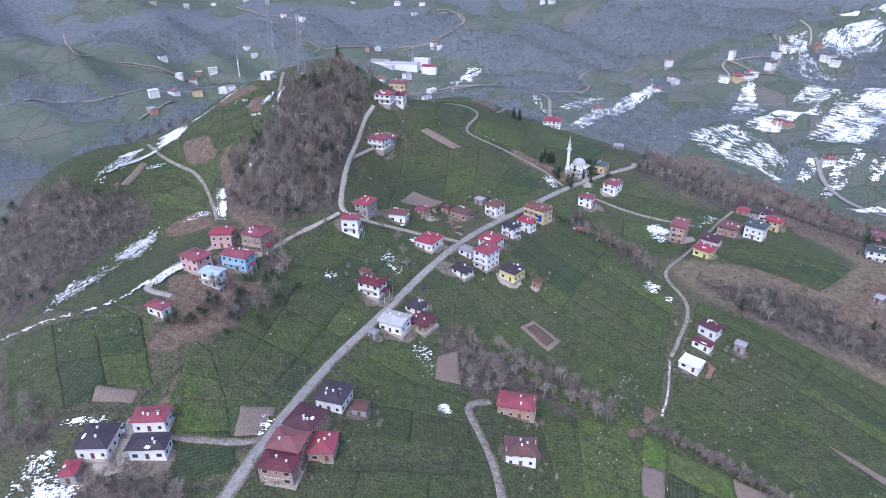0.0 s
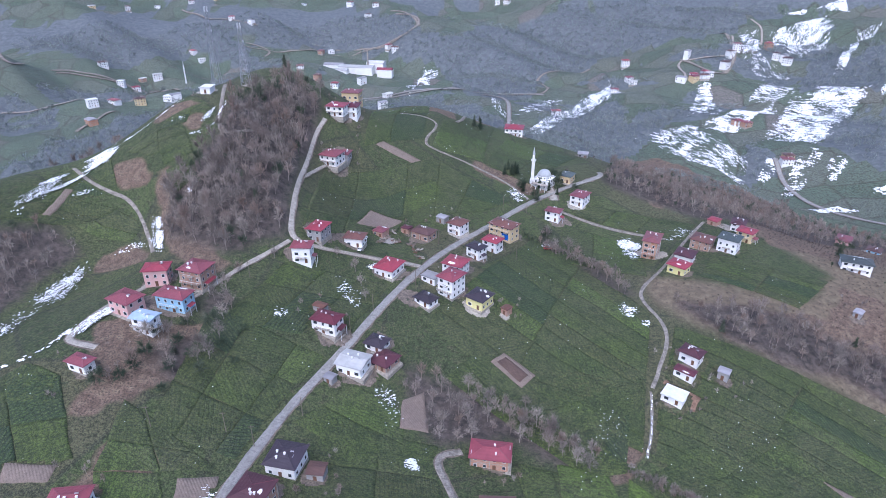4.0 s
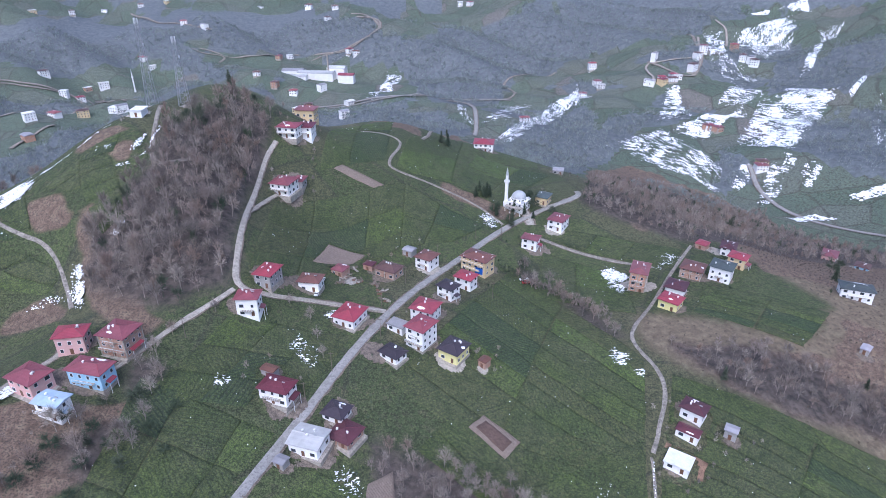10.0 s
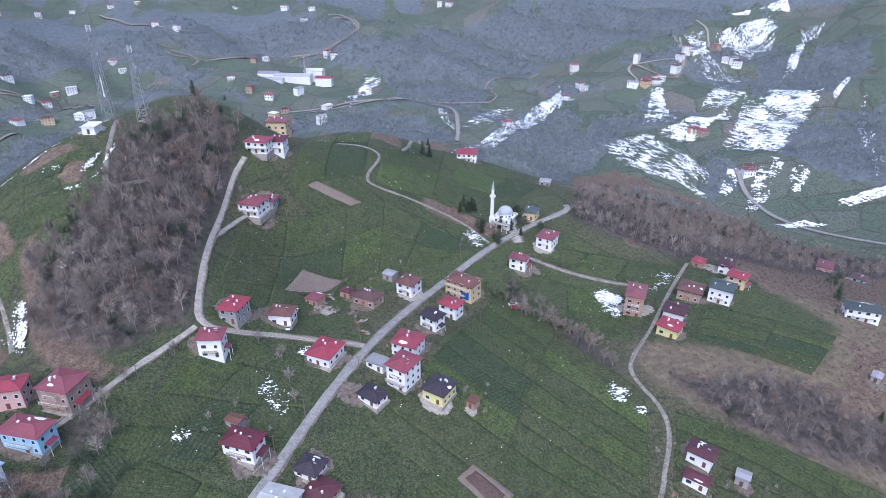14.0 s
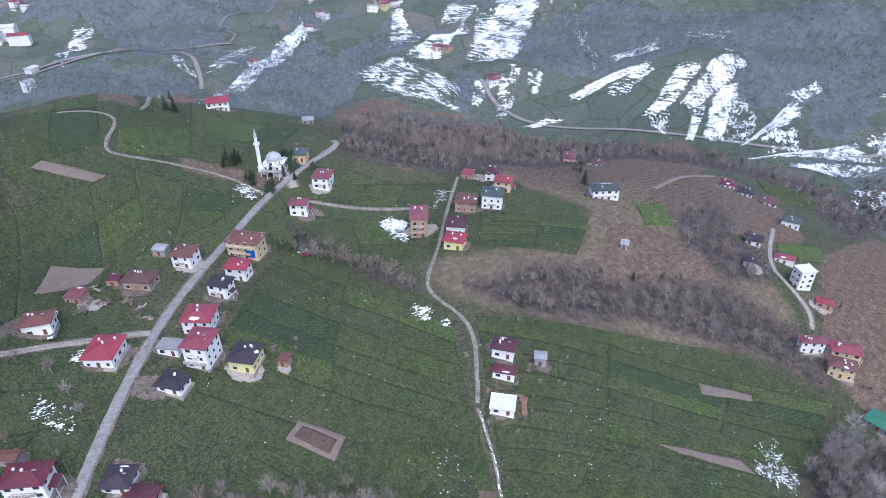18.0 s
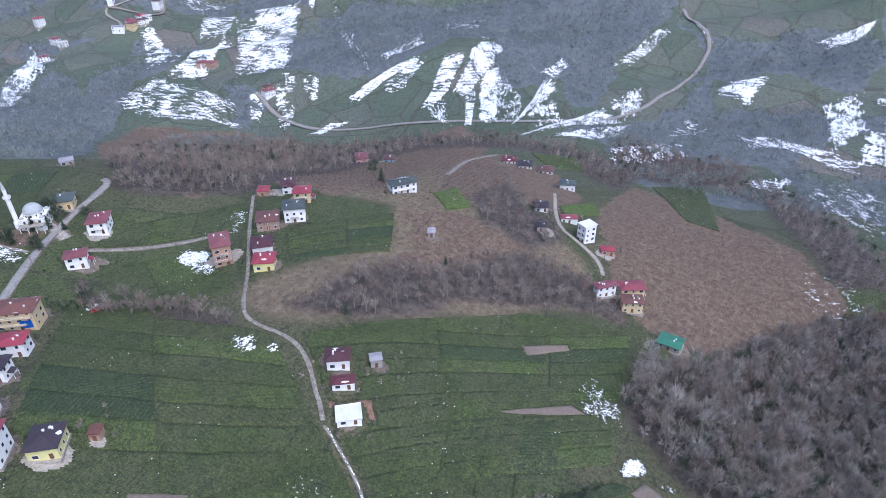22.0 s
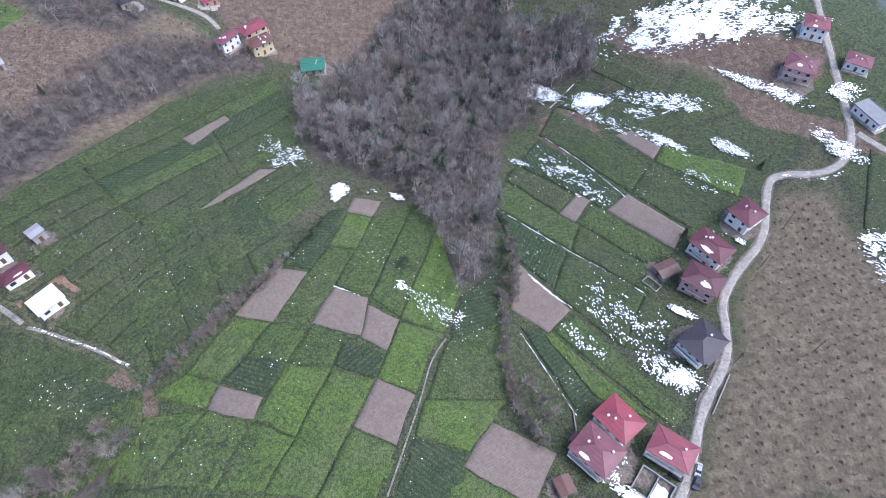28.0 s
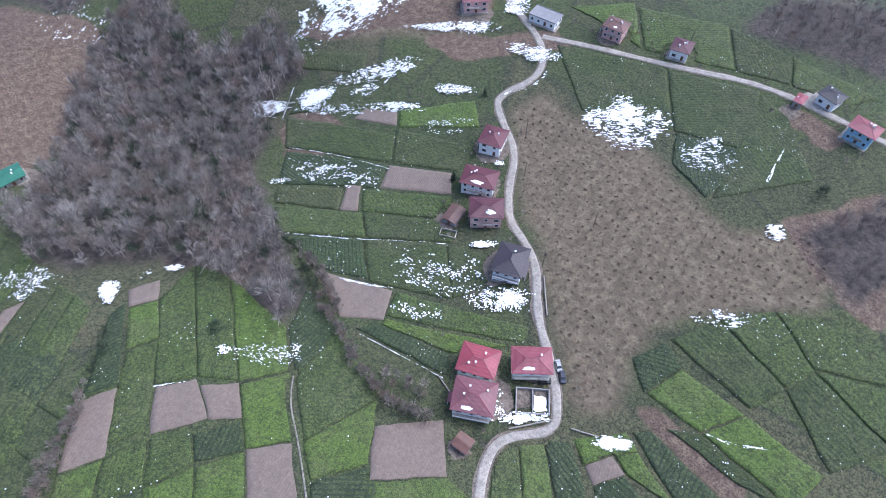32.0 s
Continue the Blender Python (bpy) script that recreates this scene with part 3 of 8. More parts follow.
cover("bracken", [(-107.5, 336.3), (-100.4, 342.1), (-94.6, 328), (-101.9, 329)])
cover("bracken", [(-123.9, 347.8), (-113.6, 355.5), (-100, 350.1), (-117.4, 341.4)])
cover("bracken", [(-115.9, 309.1), (-106.3, 307.8), (-103.3, 297.2), (-110.2, 296)])
cover("bracken", [(-89.4, 303.5), (-77.8, 303.2), (-77.7, 290.2), (-91.5, 292.9)])
cover("bracken", [(129.1, 251.2), (155.5, 252.8), (188.1, 232.6), (231.9, 215.5), (244.9, 178.8), (230.1, 156.7), (217.4, 181.4), (182.3, 212.2), (132.7, 229.5), (117.5, 257.6)])
cover("bracken", [(254.7, 8.6), (246.9, -6.4), (236.4, -32.2), (219.6, -56.4), (211.7, -50.8), (230.7, -7.3)])
cover("bracken", [(42.1, -75), (30.7, -113.7), (-2.9, -62.9), (8.4, -60.7), (26.3, -68.6)])
cover("bracken", [(335.8, 121.7), (305.6, 92.3), (267, 97.5), (246.3, 118.9), (251, 141.6)])
cover("bracken", [(217.1, 623.8), (280.5, 678.3), (310.6, 644.3), (244.8, 490.7), (156.1, 378.2), (130.1, 390.2)])
cover("bracken", [(372.6, 416.3), (442.7, 411.9), (408.7, 350.9), (317.2, 313.4), (295.9, 338.8)])
cover("bracken", [(249.9, -17.8), (232.7, -51.6), (211.8, -68.9), (217, -48)])
cover("bracken", [(-105.6, 181.4), (-97.5, 192.5), (-93.8, 185.3), (-102, 177.3)])
cover("bracken", [(308.3, 213.6), (394.8, 227.2), (385.8, 166.6), (359.7, 116.3), (330.1, 89), (297.5, 67.4), (237, 135.9), (238.1, 155.8), (251.6, 176.8)])
cover("bracken", [(47.4, 397.7), (81, 390), (90.2, 375.4), (73, 367), (58.6, 379.5), (41.4, 386.7)])
cover("bracken", [(-140.0, 323.7), (-123.1, 324.0), (-115.8, 312.6), (-125.8, 307.9), (-137.1, 312.7)])
cover("bracken", [(-109.4, 339.4), (-101.9, 342.3), (-96.5, 330.4), (-102.9, 328.9)])
cover("bracken", [(-113.9, 314.3), (-90.0, 307.4), (-80.2, 284.2), (-78.9, 262.7), (-101.0, 270.8)])
cover("bracken", [(-134.1, 281.5), (-117.6, 283.7), (-107.0, 267.2), (-129.2, 266.9)])
cover("bracken", [(-191.6, 273.7), (-179.3, 277.0), (-177.1, 271.1), (-187.9, 265.8)])
cover("bracken", [(28.0, 10.7), (25.4, 8.4), (-5.2, 5.1), (-9.9, 6.7), (-3.2, 15.8), (2.7, 13.2)])
cover("bracken", [(168.4, 103.3), (158.0, 83.1), (137.0, 77.0), (133.8, 86.5), (157.3, 103.6)])
cover("forest", [(69.6, 1222.6), (247.3, 1343.4), (404.9, 1300.7), (655.8, 1284.8), (639.1, 1200.2), (525.2, 1117.5), (431.6, 1203.0), (342.5, 1131.6), (240.1, 1063.6), (186.9, 922.7), (91.9, 885.2), (76.4, 1139.3)])
cover("forest", [(-750.6, 1269.0), (-607.6, 1291.9), (-405.2, 1298.3), (-379.6, 1233.4), (-475.0, 1122.1), (-643.2, 1171.6)])
cover("forest", [(-608.3, 1357.6), (-411.6, 1463.1), (-231.1, 1493.9), (-4.7, 1381.3), (70.7, 1249.4), (58.8, 1210.0), (-154.3, 1332.1), (-384.5, 1308.8)])
cover("forest", [(203.7, 812.8), (298.0, 860.3), (284.8, 766.2), (199.4, 657.4), (163.3, 663.5)])
cover("forest", [(555.0, 438.3), (659.3, 499.0), (748.4, 512.9), (856.1, 393.2), (817.3, 369.3), (710.5, 372.5), (633.0, 373.4), (624.2, 406.9), (562.1, 389.1)])
cover("forest", [(153.3, 761.1), (220.7, 748.1), (315.1, 779.3), (299.8, 720.9), (252.2, 679.2), (169.5, 636.2)])
cover("forest", [(580.2, 744.7), (645.6, 686.8), (694.1, 564.8), (576.5, 533.5), (493.0, 534.7), (460.5, 567.6)])
cover("bracken", [(206.8, 270.6), (231.4, 255.6), (240.7, 220.8), (230.8, 208.2), (204.9, 225.0), (189.7, 249.5)])
cover("bracken", [(158.4, 249.0), (189.4, 245.6), (207.4, 220.4), (188.9, 217.5), (153.1, 236.0)])
cover("bracken", [(316.7, 334.2), (360.5, 339.5), (383.0, 317.1), (370.9, 274.2), (326.6, 230.5), (289.8, 223.7), (289.3, 240.8), (270.3, 249.6), (247.2, 261.5), (253.9, 282.5)])
cover("bracken", [(209.6, 355.9), (315.4, 422.1), (387.6, 443.0), (316.7, 334.2), (226.6, 298.6), (193.6, 310.9)])
cover("bracken", [(357.3, 308.9), (353.9, 276.4), (290.8, 234.6), (271.7, 243.4)])
cover("bracken", [(140.9, 403.7), (294.2, 637.4), (345.7, 611.8), (358.8, 525.2), (260.4, 422.6), (148.4, 353.7)])
cover("bracken", [(237.8, -15.6), (224.0, -81.7), (205.7, -77.1), (197.3, -61.9), (217.0, -32.2)])
cover("bracken", [(207.8, 41.3), (209.3, 23.5), (192.9, 17.7), (170.3, 37.1), (182.7, 43.9)])
cover("bracken", [(206.2, -33.8), (170.9, -85.9), (160.2, -85.3), (185.0, -38.7)])
cover("bracken", [(80.3, 185.0), (79.8, 179.3), (68.5, 163.1), (65.2, 166.7), (68.9, 178.6)])
cover("bracken", [(77.1, -120.7), (70.2, -126.6), (53.4, -123.7), (55.0, -116.2), (70.7, -114.2)])
cover("bracken", [(-104.5, 180.5), (-100.2, 193.6), (-93.4, 187.9), (-95.1, 178.2)])
cover("bracken", [(-89.6, 162.0), (-87.5, 172.1), (-85.9, 185.6), (-84.8, 172.6), (-85.5, 160.3)])
cover("bracken", [(-70.5, 178.7), (-60.5, 196.2), (-56.1, 194.6), (-63.5, 173.6)])
cover("bracken", [(-95.9, 150.2), (-85.2, 165.1), (-73.8, 169.9), (-70.0, 162.9), (-81.2, 152.8)])
cover("bracken", [(12.3, 814.3), (40.7, 823.1), (81.2, 796.4), (36.3, 446.1), (6.7, 446.9)])
cover("bracken", [(55.3, 480.4), (100.6, 759.6), (113.7, 716.2), (68.4, 483.8)])
WOODS = []


def wood(name, outline, density):
    WOODS.append((name, outline, density))
    if density > 0.3:
        cover("wood", outline)


wood("hill", [(-89.1, 356.4), (-65.9, 403.5), (-43.1, 397.3), (-47, 368.8), (-52.6, 326.7), (-51.6, 280), (-72.5, 260), (-101.6, 277.4), (-110.1, 304.1), (-87.4, 322.7)], 1)
wood("ravine", [(201, 143.4), (231.7, 129.3), (264.1, 87.2), (289.1, 74.4), (261.7, 8.1), (230.2, 13.1), (226.1, 44), (196, 55.7), (168.7, 63.7), (114.4, 71.6), (108.8, 85.4), (139.1, 89.6), (160.8, 105.8), (171.9, 131.8)], 1)
wood("ravine_low", [(217.5, 145.4), (228.3, 128), (276.4, 110), (339.6, 49), (214.1, 36.5), (163.3, 94.4), (173.1, 115.4), (182.4, 141.4)], 1)
wood("gorge", [(117.5, 257.6), (132.7, 229.5), (182.3, 212.2), (217.4, 181.4), (230.1, 156.7), (244.9, 178.8), (231.9, 215.5), (188.1, 232.6), (155.5, 252.8), (129.1, 251.2)], 0.75)
wood("mosque_bank", [(124.8, 383.7), (169.3, 341.9), (312.5, 456.6), (362.9, 548.3), (219.2, 562.8), (130.7, 400.5)], 0.8)
wood("gully", [(-3.3, 219.1), (8.4, 213.5), (40.2, 205), (61.8, 174.9), (57, 167.3), (33.4, 186.6), (11.6, 179.6), (1.3, 196.1)], 0.8)
wood("bank", [(-84.9, 207.2), (-65.6, 221.9), (-62.3, 205.1), (-75.8, 191.7)], 0.6)
wood("west", [(-360.5, 466.9), (-191.6, 273.7), (-178.2, 280.8), (-168.8, 274.5), (-153.0, 288.3), (-142.1, 279.8), (-147.3, 263.5), (-154.6, 238.2), (-164.0, 213.4), (-175.4, 206.6)], 0.8)
wood("behind_crest", [(-236, 262), (-214, 318), (-190, 338), (-163, 347), (-150, 352), (-142, 366), (-180, 372), (-222, 350), (-262, 290)], 0.6)
wood("yard_bank", [(-102.9, 130.8), (-74.5, 132.7), (-70.2, 120.3), (-102.5, 120.0)], 1.2)
wood("low_bank", [(-149.2, 166.5), (-118.1, 148.8), (-121.9, 138.7), (-133.7, 140.4)], 0.7)
wood("lane_bank", [(247.8, 260.0), (304.7, 269.3), (269.5, 238.4), (272.0, 222.7), (259.7, 203.1), (237.5, 218.2), (234.5, 240.0)], 0.45)
wood("spur", [(-109.3, 302.1), (-88.9, 301.4), (-79.7, 284.1), (-78.6, 261.5), (-96.3, 268.8)], 0.22)
wood("south", [(117.7, -144.5), (58.8, -167), (86.3, -209.6), (124, -174.1)], 0.9)
wood("south_bank", [(34.5, -76.8), (25.6, -116.3), (8, -89.2), (10.8, -64.2)], 0.6)
wood("river", [(127.3, 388.2), (174.1, 343.6), (267.2, 376.9), (368.8, 392), (413.9, 313.5), (381.5, 249.7), (374, 225.4), (452.2, 233.8), (441.1, 328.8), (406.3, 422.5), (357.1, 515.3), (140.9, 413.2)], 0.45)
wood("brush", [(-105.1, 204.3), (-86.9, 218.1), (-76.9, 220.7), (-65.6, 224), (-62, 202.1), (-77.9, 194.9), (-88.5, 184.8), (-98.8, 188.6)], 0.17)
wood("copse", [(-31.2, 276.1), (-22.3, 284), (-11.9, 269.7), (-14.7, 248.4), (-24, 254.3)], 0.28)
wood("copse_lane", [(-70.4, 249.4), (-63.8, 259.6), (-51.1, 274.8), (-46.6, 270.9), (-56.3, 254.4), (-65.8, 244.6)], 0.25)
wood("brush_low", [(-76.1, 239.4), (-69.4, 241.9), (-63.6, 230.8), (-64.4, 218.2), (-69.2, 220.4)], 0.8)
wood("east_ravine", [(443.3, 182.1), (444, 151.5), (363.6, 111.2), (330.1, 89), (334.8, 69.6), (356.1, 72.5), (417, 94.7), (479.2, 136), (497.8, 171.4)], 0.7)
wood("east_copse", [(510.3, 290.9), (508.1, 224), (526.8, 178.6), (474.5, 174.1), (432.9, 203.5), (414.2, 243.8)], 0.5)
wood("side_gully", [(75.5, 326), (88.7, 305.3), (104.6, 261.8), (98.8, 261), (80, 302.3), (70.4, 322.1)], 0.7)


def axis(lo, hi, step, far_lo, far_hi):
    """Grid lines: even in the village, wider over the valley, wide at the horizon."""
    def out(start, end, sign):
        rows, s = [], step
        while (rows[-1] if rows else start) * sign < end * sign:
            p = rows[-1] if rows else start
            s = min(s * 1.05, 8.0) if abs(p - start) < 620 else s * 1.15
            rows.append(p + s * sign)
        return rows

    mid = list(np.arange(lo, hi + step / 2, step))
    return np.array(out(mid[0], far_lo, -1)[::-1] + mid + out(mid[-1], far_hi, 1))


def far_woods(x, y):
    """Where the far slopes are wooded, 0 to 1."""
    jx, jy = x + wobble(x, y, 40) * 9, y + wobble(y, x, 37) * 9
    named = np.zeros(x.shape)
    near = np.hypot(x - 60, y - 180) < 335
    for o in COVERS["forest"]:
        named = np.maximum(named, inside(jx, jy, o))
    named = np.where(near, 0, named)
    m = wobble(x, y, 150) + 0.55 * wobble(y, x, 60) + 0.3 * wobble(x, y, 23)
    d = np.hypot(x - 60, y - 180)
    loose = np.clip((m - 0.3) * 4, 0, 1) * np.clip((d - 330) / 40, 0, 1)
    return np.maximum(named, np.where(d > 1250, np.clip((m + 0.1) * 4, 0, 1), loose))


def build_ground():
    ax, ay = axis(-170, 330, 3.0, -3400, 3400), axis(-160, 480, 3.0, -3400, 3400)
    gx, gy = np.meshgrid(ax, ay)
    x, y = gx.ravel(), gy.ravel()
    z = land(x, y)
    nx, ny = len(ax), len(ay)
    i = (np.arange(ny - 1)[:, None] * nx + np.arange(nx - 1)[None]).ravel()
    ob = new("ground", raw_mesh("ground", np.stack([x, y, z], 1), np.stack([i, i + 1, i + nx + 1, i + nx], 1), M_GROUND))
    ob.data.polygons.foreach_set("use_smooth", np.ones(len(ob.data.polygons), bool))
    jx, jy = x + wobble(x, y, 14) * 2.5, y + wobble(y, x, 17) * 2.5
    for kind, outlines in COVERS.items():
        if kind == "forest":
            continue
        value = np.zeros(len(x), np.float32)
        for o in outlines:
            value = np.maximum(value, inside(jx, jy, o))
        g = np.pad(value.reshape(ny, nx), 1, mode="edge")
        for _ in range(1):
            g[1:-1, 1:-1] = (g[:-2, 1:-1] + g[2:, 1:-1] + g[1:-1, :-2] + g[1:-1, 2:] + 2 * g[1:-1, 1:-1]) / 6
        value = g[1:-1, 1:-1].ravel().astype(np.float32)
        ob.data.attributes.new(kind, "FLOAT", "POINT").data.foreach_set("value", value)
    # How far the haze-tinted ground colours take over, by distance.
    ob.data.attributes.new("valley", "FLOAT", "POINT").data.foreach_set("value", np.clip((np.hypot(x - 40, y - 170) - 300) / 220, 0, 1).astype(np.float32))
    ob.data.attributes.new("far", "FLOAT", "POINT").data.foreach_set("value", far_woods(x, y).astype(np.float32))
    tagged(ob, "hillside of tea gardens, brown orchard and bare woodland with snow", "ground", kind="structure")


build_ground()
ROAD_AT, HOUSE_AT = [], []


def resampled(line, step):
    p = np.array(line, float)
    # rounded bends
    for _ in range(2):
        q = np.empty((2 * len(p) - 2, 2))
        q[0::2], q[1::2] = 0.75 * p[:-1] + 0.25 * p[1:], 0.25 * p[:-1] + 0.75 * p[1:]
        p = np.vstack([p[:1], q, p[-1:]])
    d = np.r_[0, np.cumsum(np.hypot(*np.diff(p, axis=0).T))]
    s = np.arange(0, d[-1], step)
    return np.stack([np.interp(s, d, p[:, 0]), np.interp(s, d, p[:, 1])], 1)


ROAD_LOOK = {"asphalt": (M_ASPHALT, "worn grey asphalt village road with rough edges"), "concrete": (M_CONCRETE, "pale old concrete lane with broken edges"), "gravel": (M_GRAVEL, "narrow pale gravel track between the fields")}


def road(name, width, surface, line):
    p = resampled(line, 2.0)
    t = np.gradient(p, axis=0)
    t /= np.hypot(t[:, 0], t[:, 1])[:, None] + 1e-9
    side = np.stack([-t[:, 1], t[:, 0]], 1)
    w = width * 0.385 * (1 + 0.13 * wobble(p[:, 0], p[:, 1], 4) + 0.1 * wobble(p[:, 1], p[:, 0], 13))
    rows, z0 = [], land(p[:, 0], p[:, 1])
    far = np.clip((np.hypot(p[:, 0] - 30, p[:, 1] - 150) - 330) / 300, 0, 1) * 1.2
    for f, lift in ((-1.0, -0.5), (-0.98, 0.16), (-0.5, 0.2), (0.0, 0.22), (0.5, 0.2), (0.98, 0.16), (1.0, -0.5)):
        q = p + side * (w * f)[:, None]
        rows.append(np.c_[q, 0.6 * land(q[:, 0], q[:, 1]) + 0.4 * z0 + lift + far])
    n, k = len(p), len(rows)
    v = np.stack(rows, 1).reshape(-1, 3)
    i = (np.arange(n - 1)[:, None] * k + np.arange(k - 1)[None]).ravel()
    material, label = ROAD_LOOK[surface]
    ob = new("road" if surface != "gravel" else "track", raw_mesh(name, v, np.stack([i, i + 1, i + k + 1, i + k], 1), material))
    tagged(ob, label, "road", kind="structure")
    if width > 2.5:
        w = w * (1.3 + 0.22 * wobble(p[:, 1], p[:, 0], 3) + 0.16 * wobble(p[:, 0], p[:, 1], 11)) + 0.15
        rows = []
        for f in (-1.0, -0.6, 0.0, 0.6, 1.0):
            q = p + side * (w * f)[:, None]
            rows.append(np.c_[q, 0.6 * land(q[:, 0], q[:, 1]) + 0.4 * z0 + 0.1 + far])
        k = len(rows)
        i = (np.arange(n - 1)[:, None] * k + np.arange(k - 1)[None]).ravel()
        verge = new("verge", raw_mesh("verge", np.stack(rows, 1).reshape(-1, 3), np.stack([i, i + 1, i + k + 1, i + k], 1), M_YARD))
        tagged(verge, "muddy brown verge along the road", "verge", kind="structure")
    ROAD_AT.extend((a, b, width / 2) for a, b in p)


road("main_road", 4.3, "asphalt", [(-66.1, 107.8), (-60.7, 124.4), (-56.3, 140.8), (-49.9, 163.1), (-40.8, 189.3), (-32.3, 206.9), (-16.4, 236.2), (-7.6, 252.2), (4.6, 272.3), (21.8, 299.7), (45.3, 329.3), (73.6, 361.1), (99.4, 379.2), (118.1, 388.6), (128, 396.4), (127, 403.5)])
road("lane_hill", 3.5, "concrete", [(7.4, 279.9), (-1.5, 283), (-20.3, 283.8), (-35.7, 279), (-49.3, 276.9), (-50.6, 290.8), (-50.3, 325.9), (-48.1, 366.6), (-42.4, 383.8)])
road("lane_west", 2.8, "concrete", [(-49.7, 276.3), (-56.1, 267.5), (-67.5, 254.6), (-75.3, 243), (-82.2, 233)])
road("drive_mid", 2.6, "concrete", [(-49.6, 323.2), (-44.1, 344.4), (-38.5, 355)])
road("path_north", 2.1, "gravel", [(74.5, 364.2), (62.6, 383.2), (43.2, 389.8), (20.5, 389.9), (13.3, 392.9), (25.0, 418.3), (19.8, 426.9), (-0.2, 430.9)])
road("path_knoll", 2.6, "gravel", [(38.0, 440.6), (46.0, 464.0), (83.7, 737.8)])
road("lane_east", 2.6, "gravel", [(90.9, 352.7), (110.7, 336.2), (129.4, 325.1), (141.9, 318.5)])
road("path_east", 2.1, "gravel", [(170.3, 338.9), (144.8, 310.1), (124.6, 284), (107.4, 266), (105, 256), (109.1, 240.8), (106.8, 228.8), (97.6, 214.9), (97.7, 214.1), (91.4, 205.2)])
road("path_snow", 1.3, "gravel", [(91.4, 205.2), (89.6, 198.4), (85.2, 186.1), (79.7, 175.7)])
road("mosque_yard", 6, "concrete", [(90, 364.4), (90, 377), (88.6, 384)])
road("path_west", 2.2, "gravel", [(-156.7, 322.9), (-148.0, 315.1), (-136.5, 309.9), (-127.6, 306.2), (-120.7, 298.6), (-114.2, 287.4), (-106.3, 270.4)])
road("drive_west", 3, "concrete", [(-99.8, 247.9), (-101.7, 240.9), (-109.8, 232.5), (-114.6, 213), (-114.4, 207.7), (-103.5, 204.8)])
road("lane_near", 2.6, "gravel", [(-98, 144.2), (-83.5, 144.2), (-73.3, 143.9), (-59.6, 144), (-55.2, 146.7)])
road("drive_near", 2.8, "gravel", [(17.8, 122.7), (16.7, 140.2), (12.5, 158.2), (7.3, 175.3), (17.8, 178.5)])
road("lane_far_east", 2.6, "concrete", [(316.2, 244.6), (269.6, 219.4), (265.5, 202.8), (260.5, 188.7), (250.7, 181.4)])
road("road_orchard", 4, "gravel", [(284.6, 302.9), (341.7, 330.8), (375.4, 324.3)])
road("road_south", 3.7, "concrete", [(25.8, 69.2), (34.9, 61.2), (40.4, 53.3), (40.6, 46.6), (33.6, 34.5), (42.2, 26.8), (51.8, 20.7), (66.9, 13.6), (82.4, 0.6), (92.3, -2.6), (104, -4.3), (116.7, -14.4), (128.1, -27.7), (149.7, -35.2), (157.6, -40.7), (154.6, -59.5), (162.7, -70.9), (175.9, -76.9), (201.1, -80.6), (257.5, -89.7)])
road("road_south_branch", 3.6, "concrete", [(172.9, -77.7), (151.7, -91.8), (121.3, -107.9), (92.7, -125.2), (61, -131.2), (37.9, -135)])
road("field_path", 0.6, "gravel", [(91.2, 88.4), (83.2, 93.3), (71.0, 96.3), (55.1, 101.4), (41.3, 105.8)])
road("valley_road", 5, "asphalt", [(397.2, 640), (389.4, 607.6), (386, 547.1), (419.5, 488.6), (440.2, 436.1), (478.8, 350.4), (563.6, 299.2), (632.3, 292.2), (737.6, 287.6), (777, 296.8), (844, 356.4)])
road("road_far_slope", 5, "gravel", [(562.2, 1201), (567.4, 1105.5), (507.3, 965.1), (460.4, 917.7), (452.6, 977), (439.9, 1010.5)])
road("road_far_valley", 6, "asphalt", [(-70.8, 973.1), (-5.4, 950), (56.1, 909.3), (155.8, 947), (140.7, 813.8), (126.9, 753.1)])
road("road_far_west", 5, "gravel", [(-22.5, 1409.8), (54.8, 1361.7), (18.5, 1269), (-89, 1307.6), (-206.5, 1259), (-285.4, 1273.2)])
road("far_lane_a", 4, "gravel", [(-529.5, 1057.5), (-489.9, 1062.3), (-449.2, 1053.7), (-404.4, 1087.8), (-304.1, 922.6)])
road("far_lane_b", 4.5, "gravel", [(-463.1, 1507.2), (-421.3, 1455.5), (-358.9, 1397.9), (-302.9, 1355.5), (-270.9, 1336)])
road("far_lane_c", 4, "gravel", [(-292.5, 1261.7), (-275.1, 1250.7), (-235.6, 1265.3), (-242.8, 1226)])
road("far_lane_d", 4.5, "gravel", [(-177.8, 1341.7), (-131.1, 1336), (-87.8, 1308.4), (-33.6, 1288.4), (20.3, 1283.3), (45.6, 1325.7), (23.8, 1391.1), (-13.4, 1413.4)])
road("far_lane_e", 5, "asphalt", [(-51.2, 957.1), (6.8, 932.5), (57.7, 908.2), (112.5, 969.1), (163.9, 946.2), (210, 927)])
road("far_lane_f", 4, "gravel", [(164.1, 944), (214.9, 926.2), (237.6, 1022.6), (219.2, 1055.5), (259.4, 1075.9), (330.6, 1120.3)])
road("far_lane_g", 4, "concrete", [(411.9, 918.2), (433.6, 1010.9), (452.9, 993.5), (507.2, 975), (521.9, 987.7), (570.2, 1112.7)])
road("far_lane_h", 4, "concrete", [(597, 1065.6), (652.6, 1160.4), (646.9, 1204.8)])
road("far_lane_i", 4, "gravel", [(-371, 755.4), (-359.3, 800.1), (-353.2, 827)])
road("valley_street", 6, "concrete", [(-553.5, 826.7), (-497.4, 872.9), (-415.7, 836.3), (-395.3, 974.9), (-321.3, 929.9)])
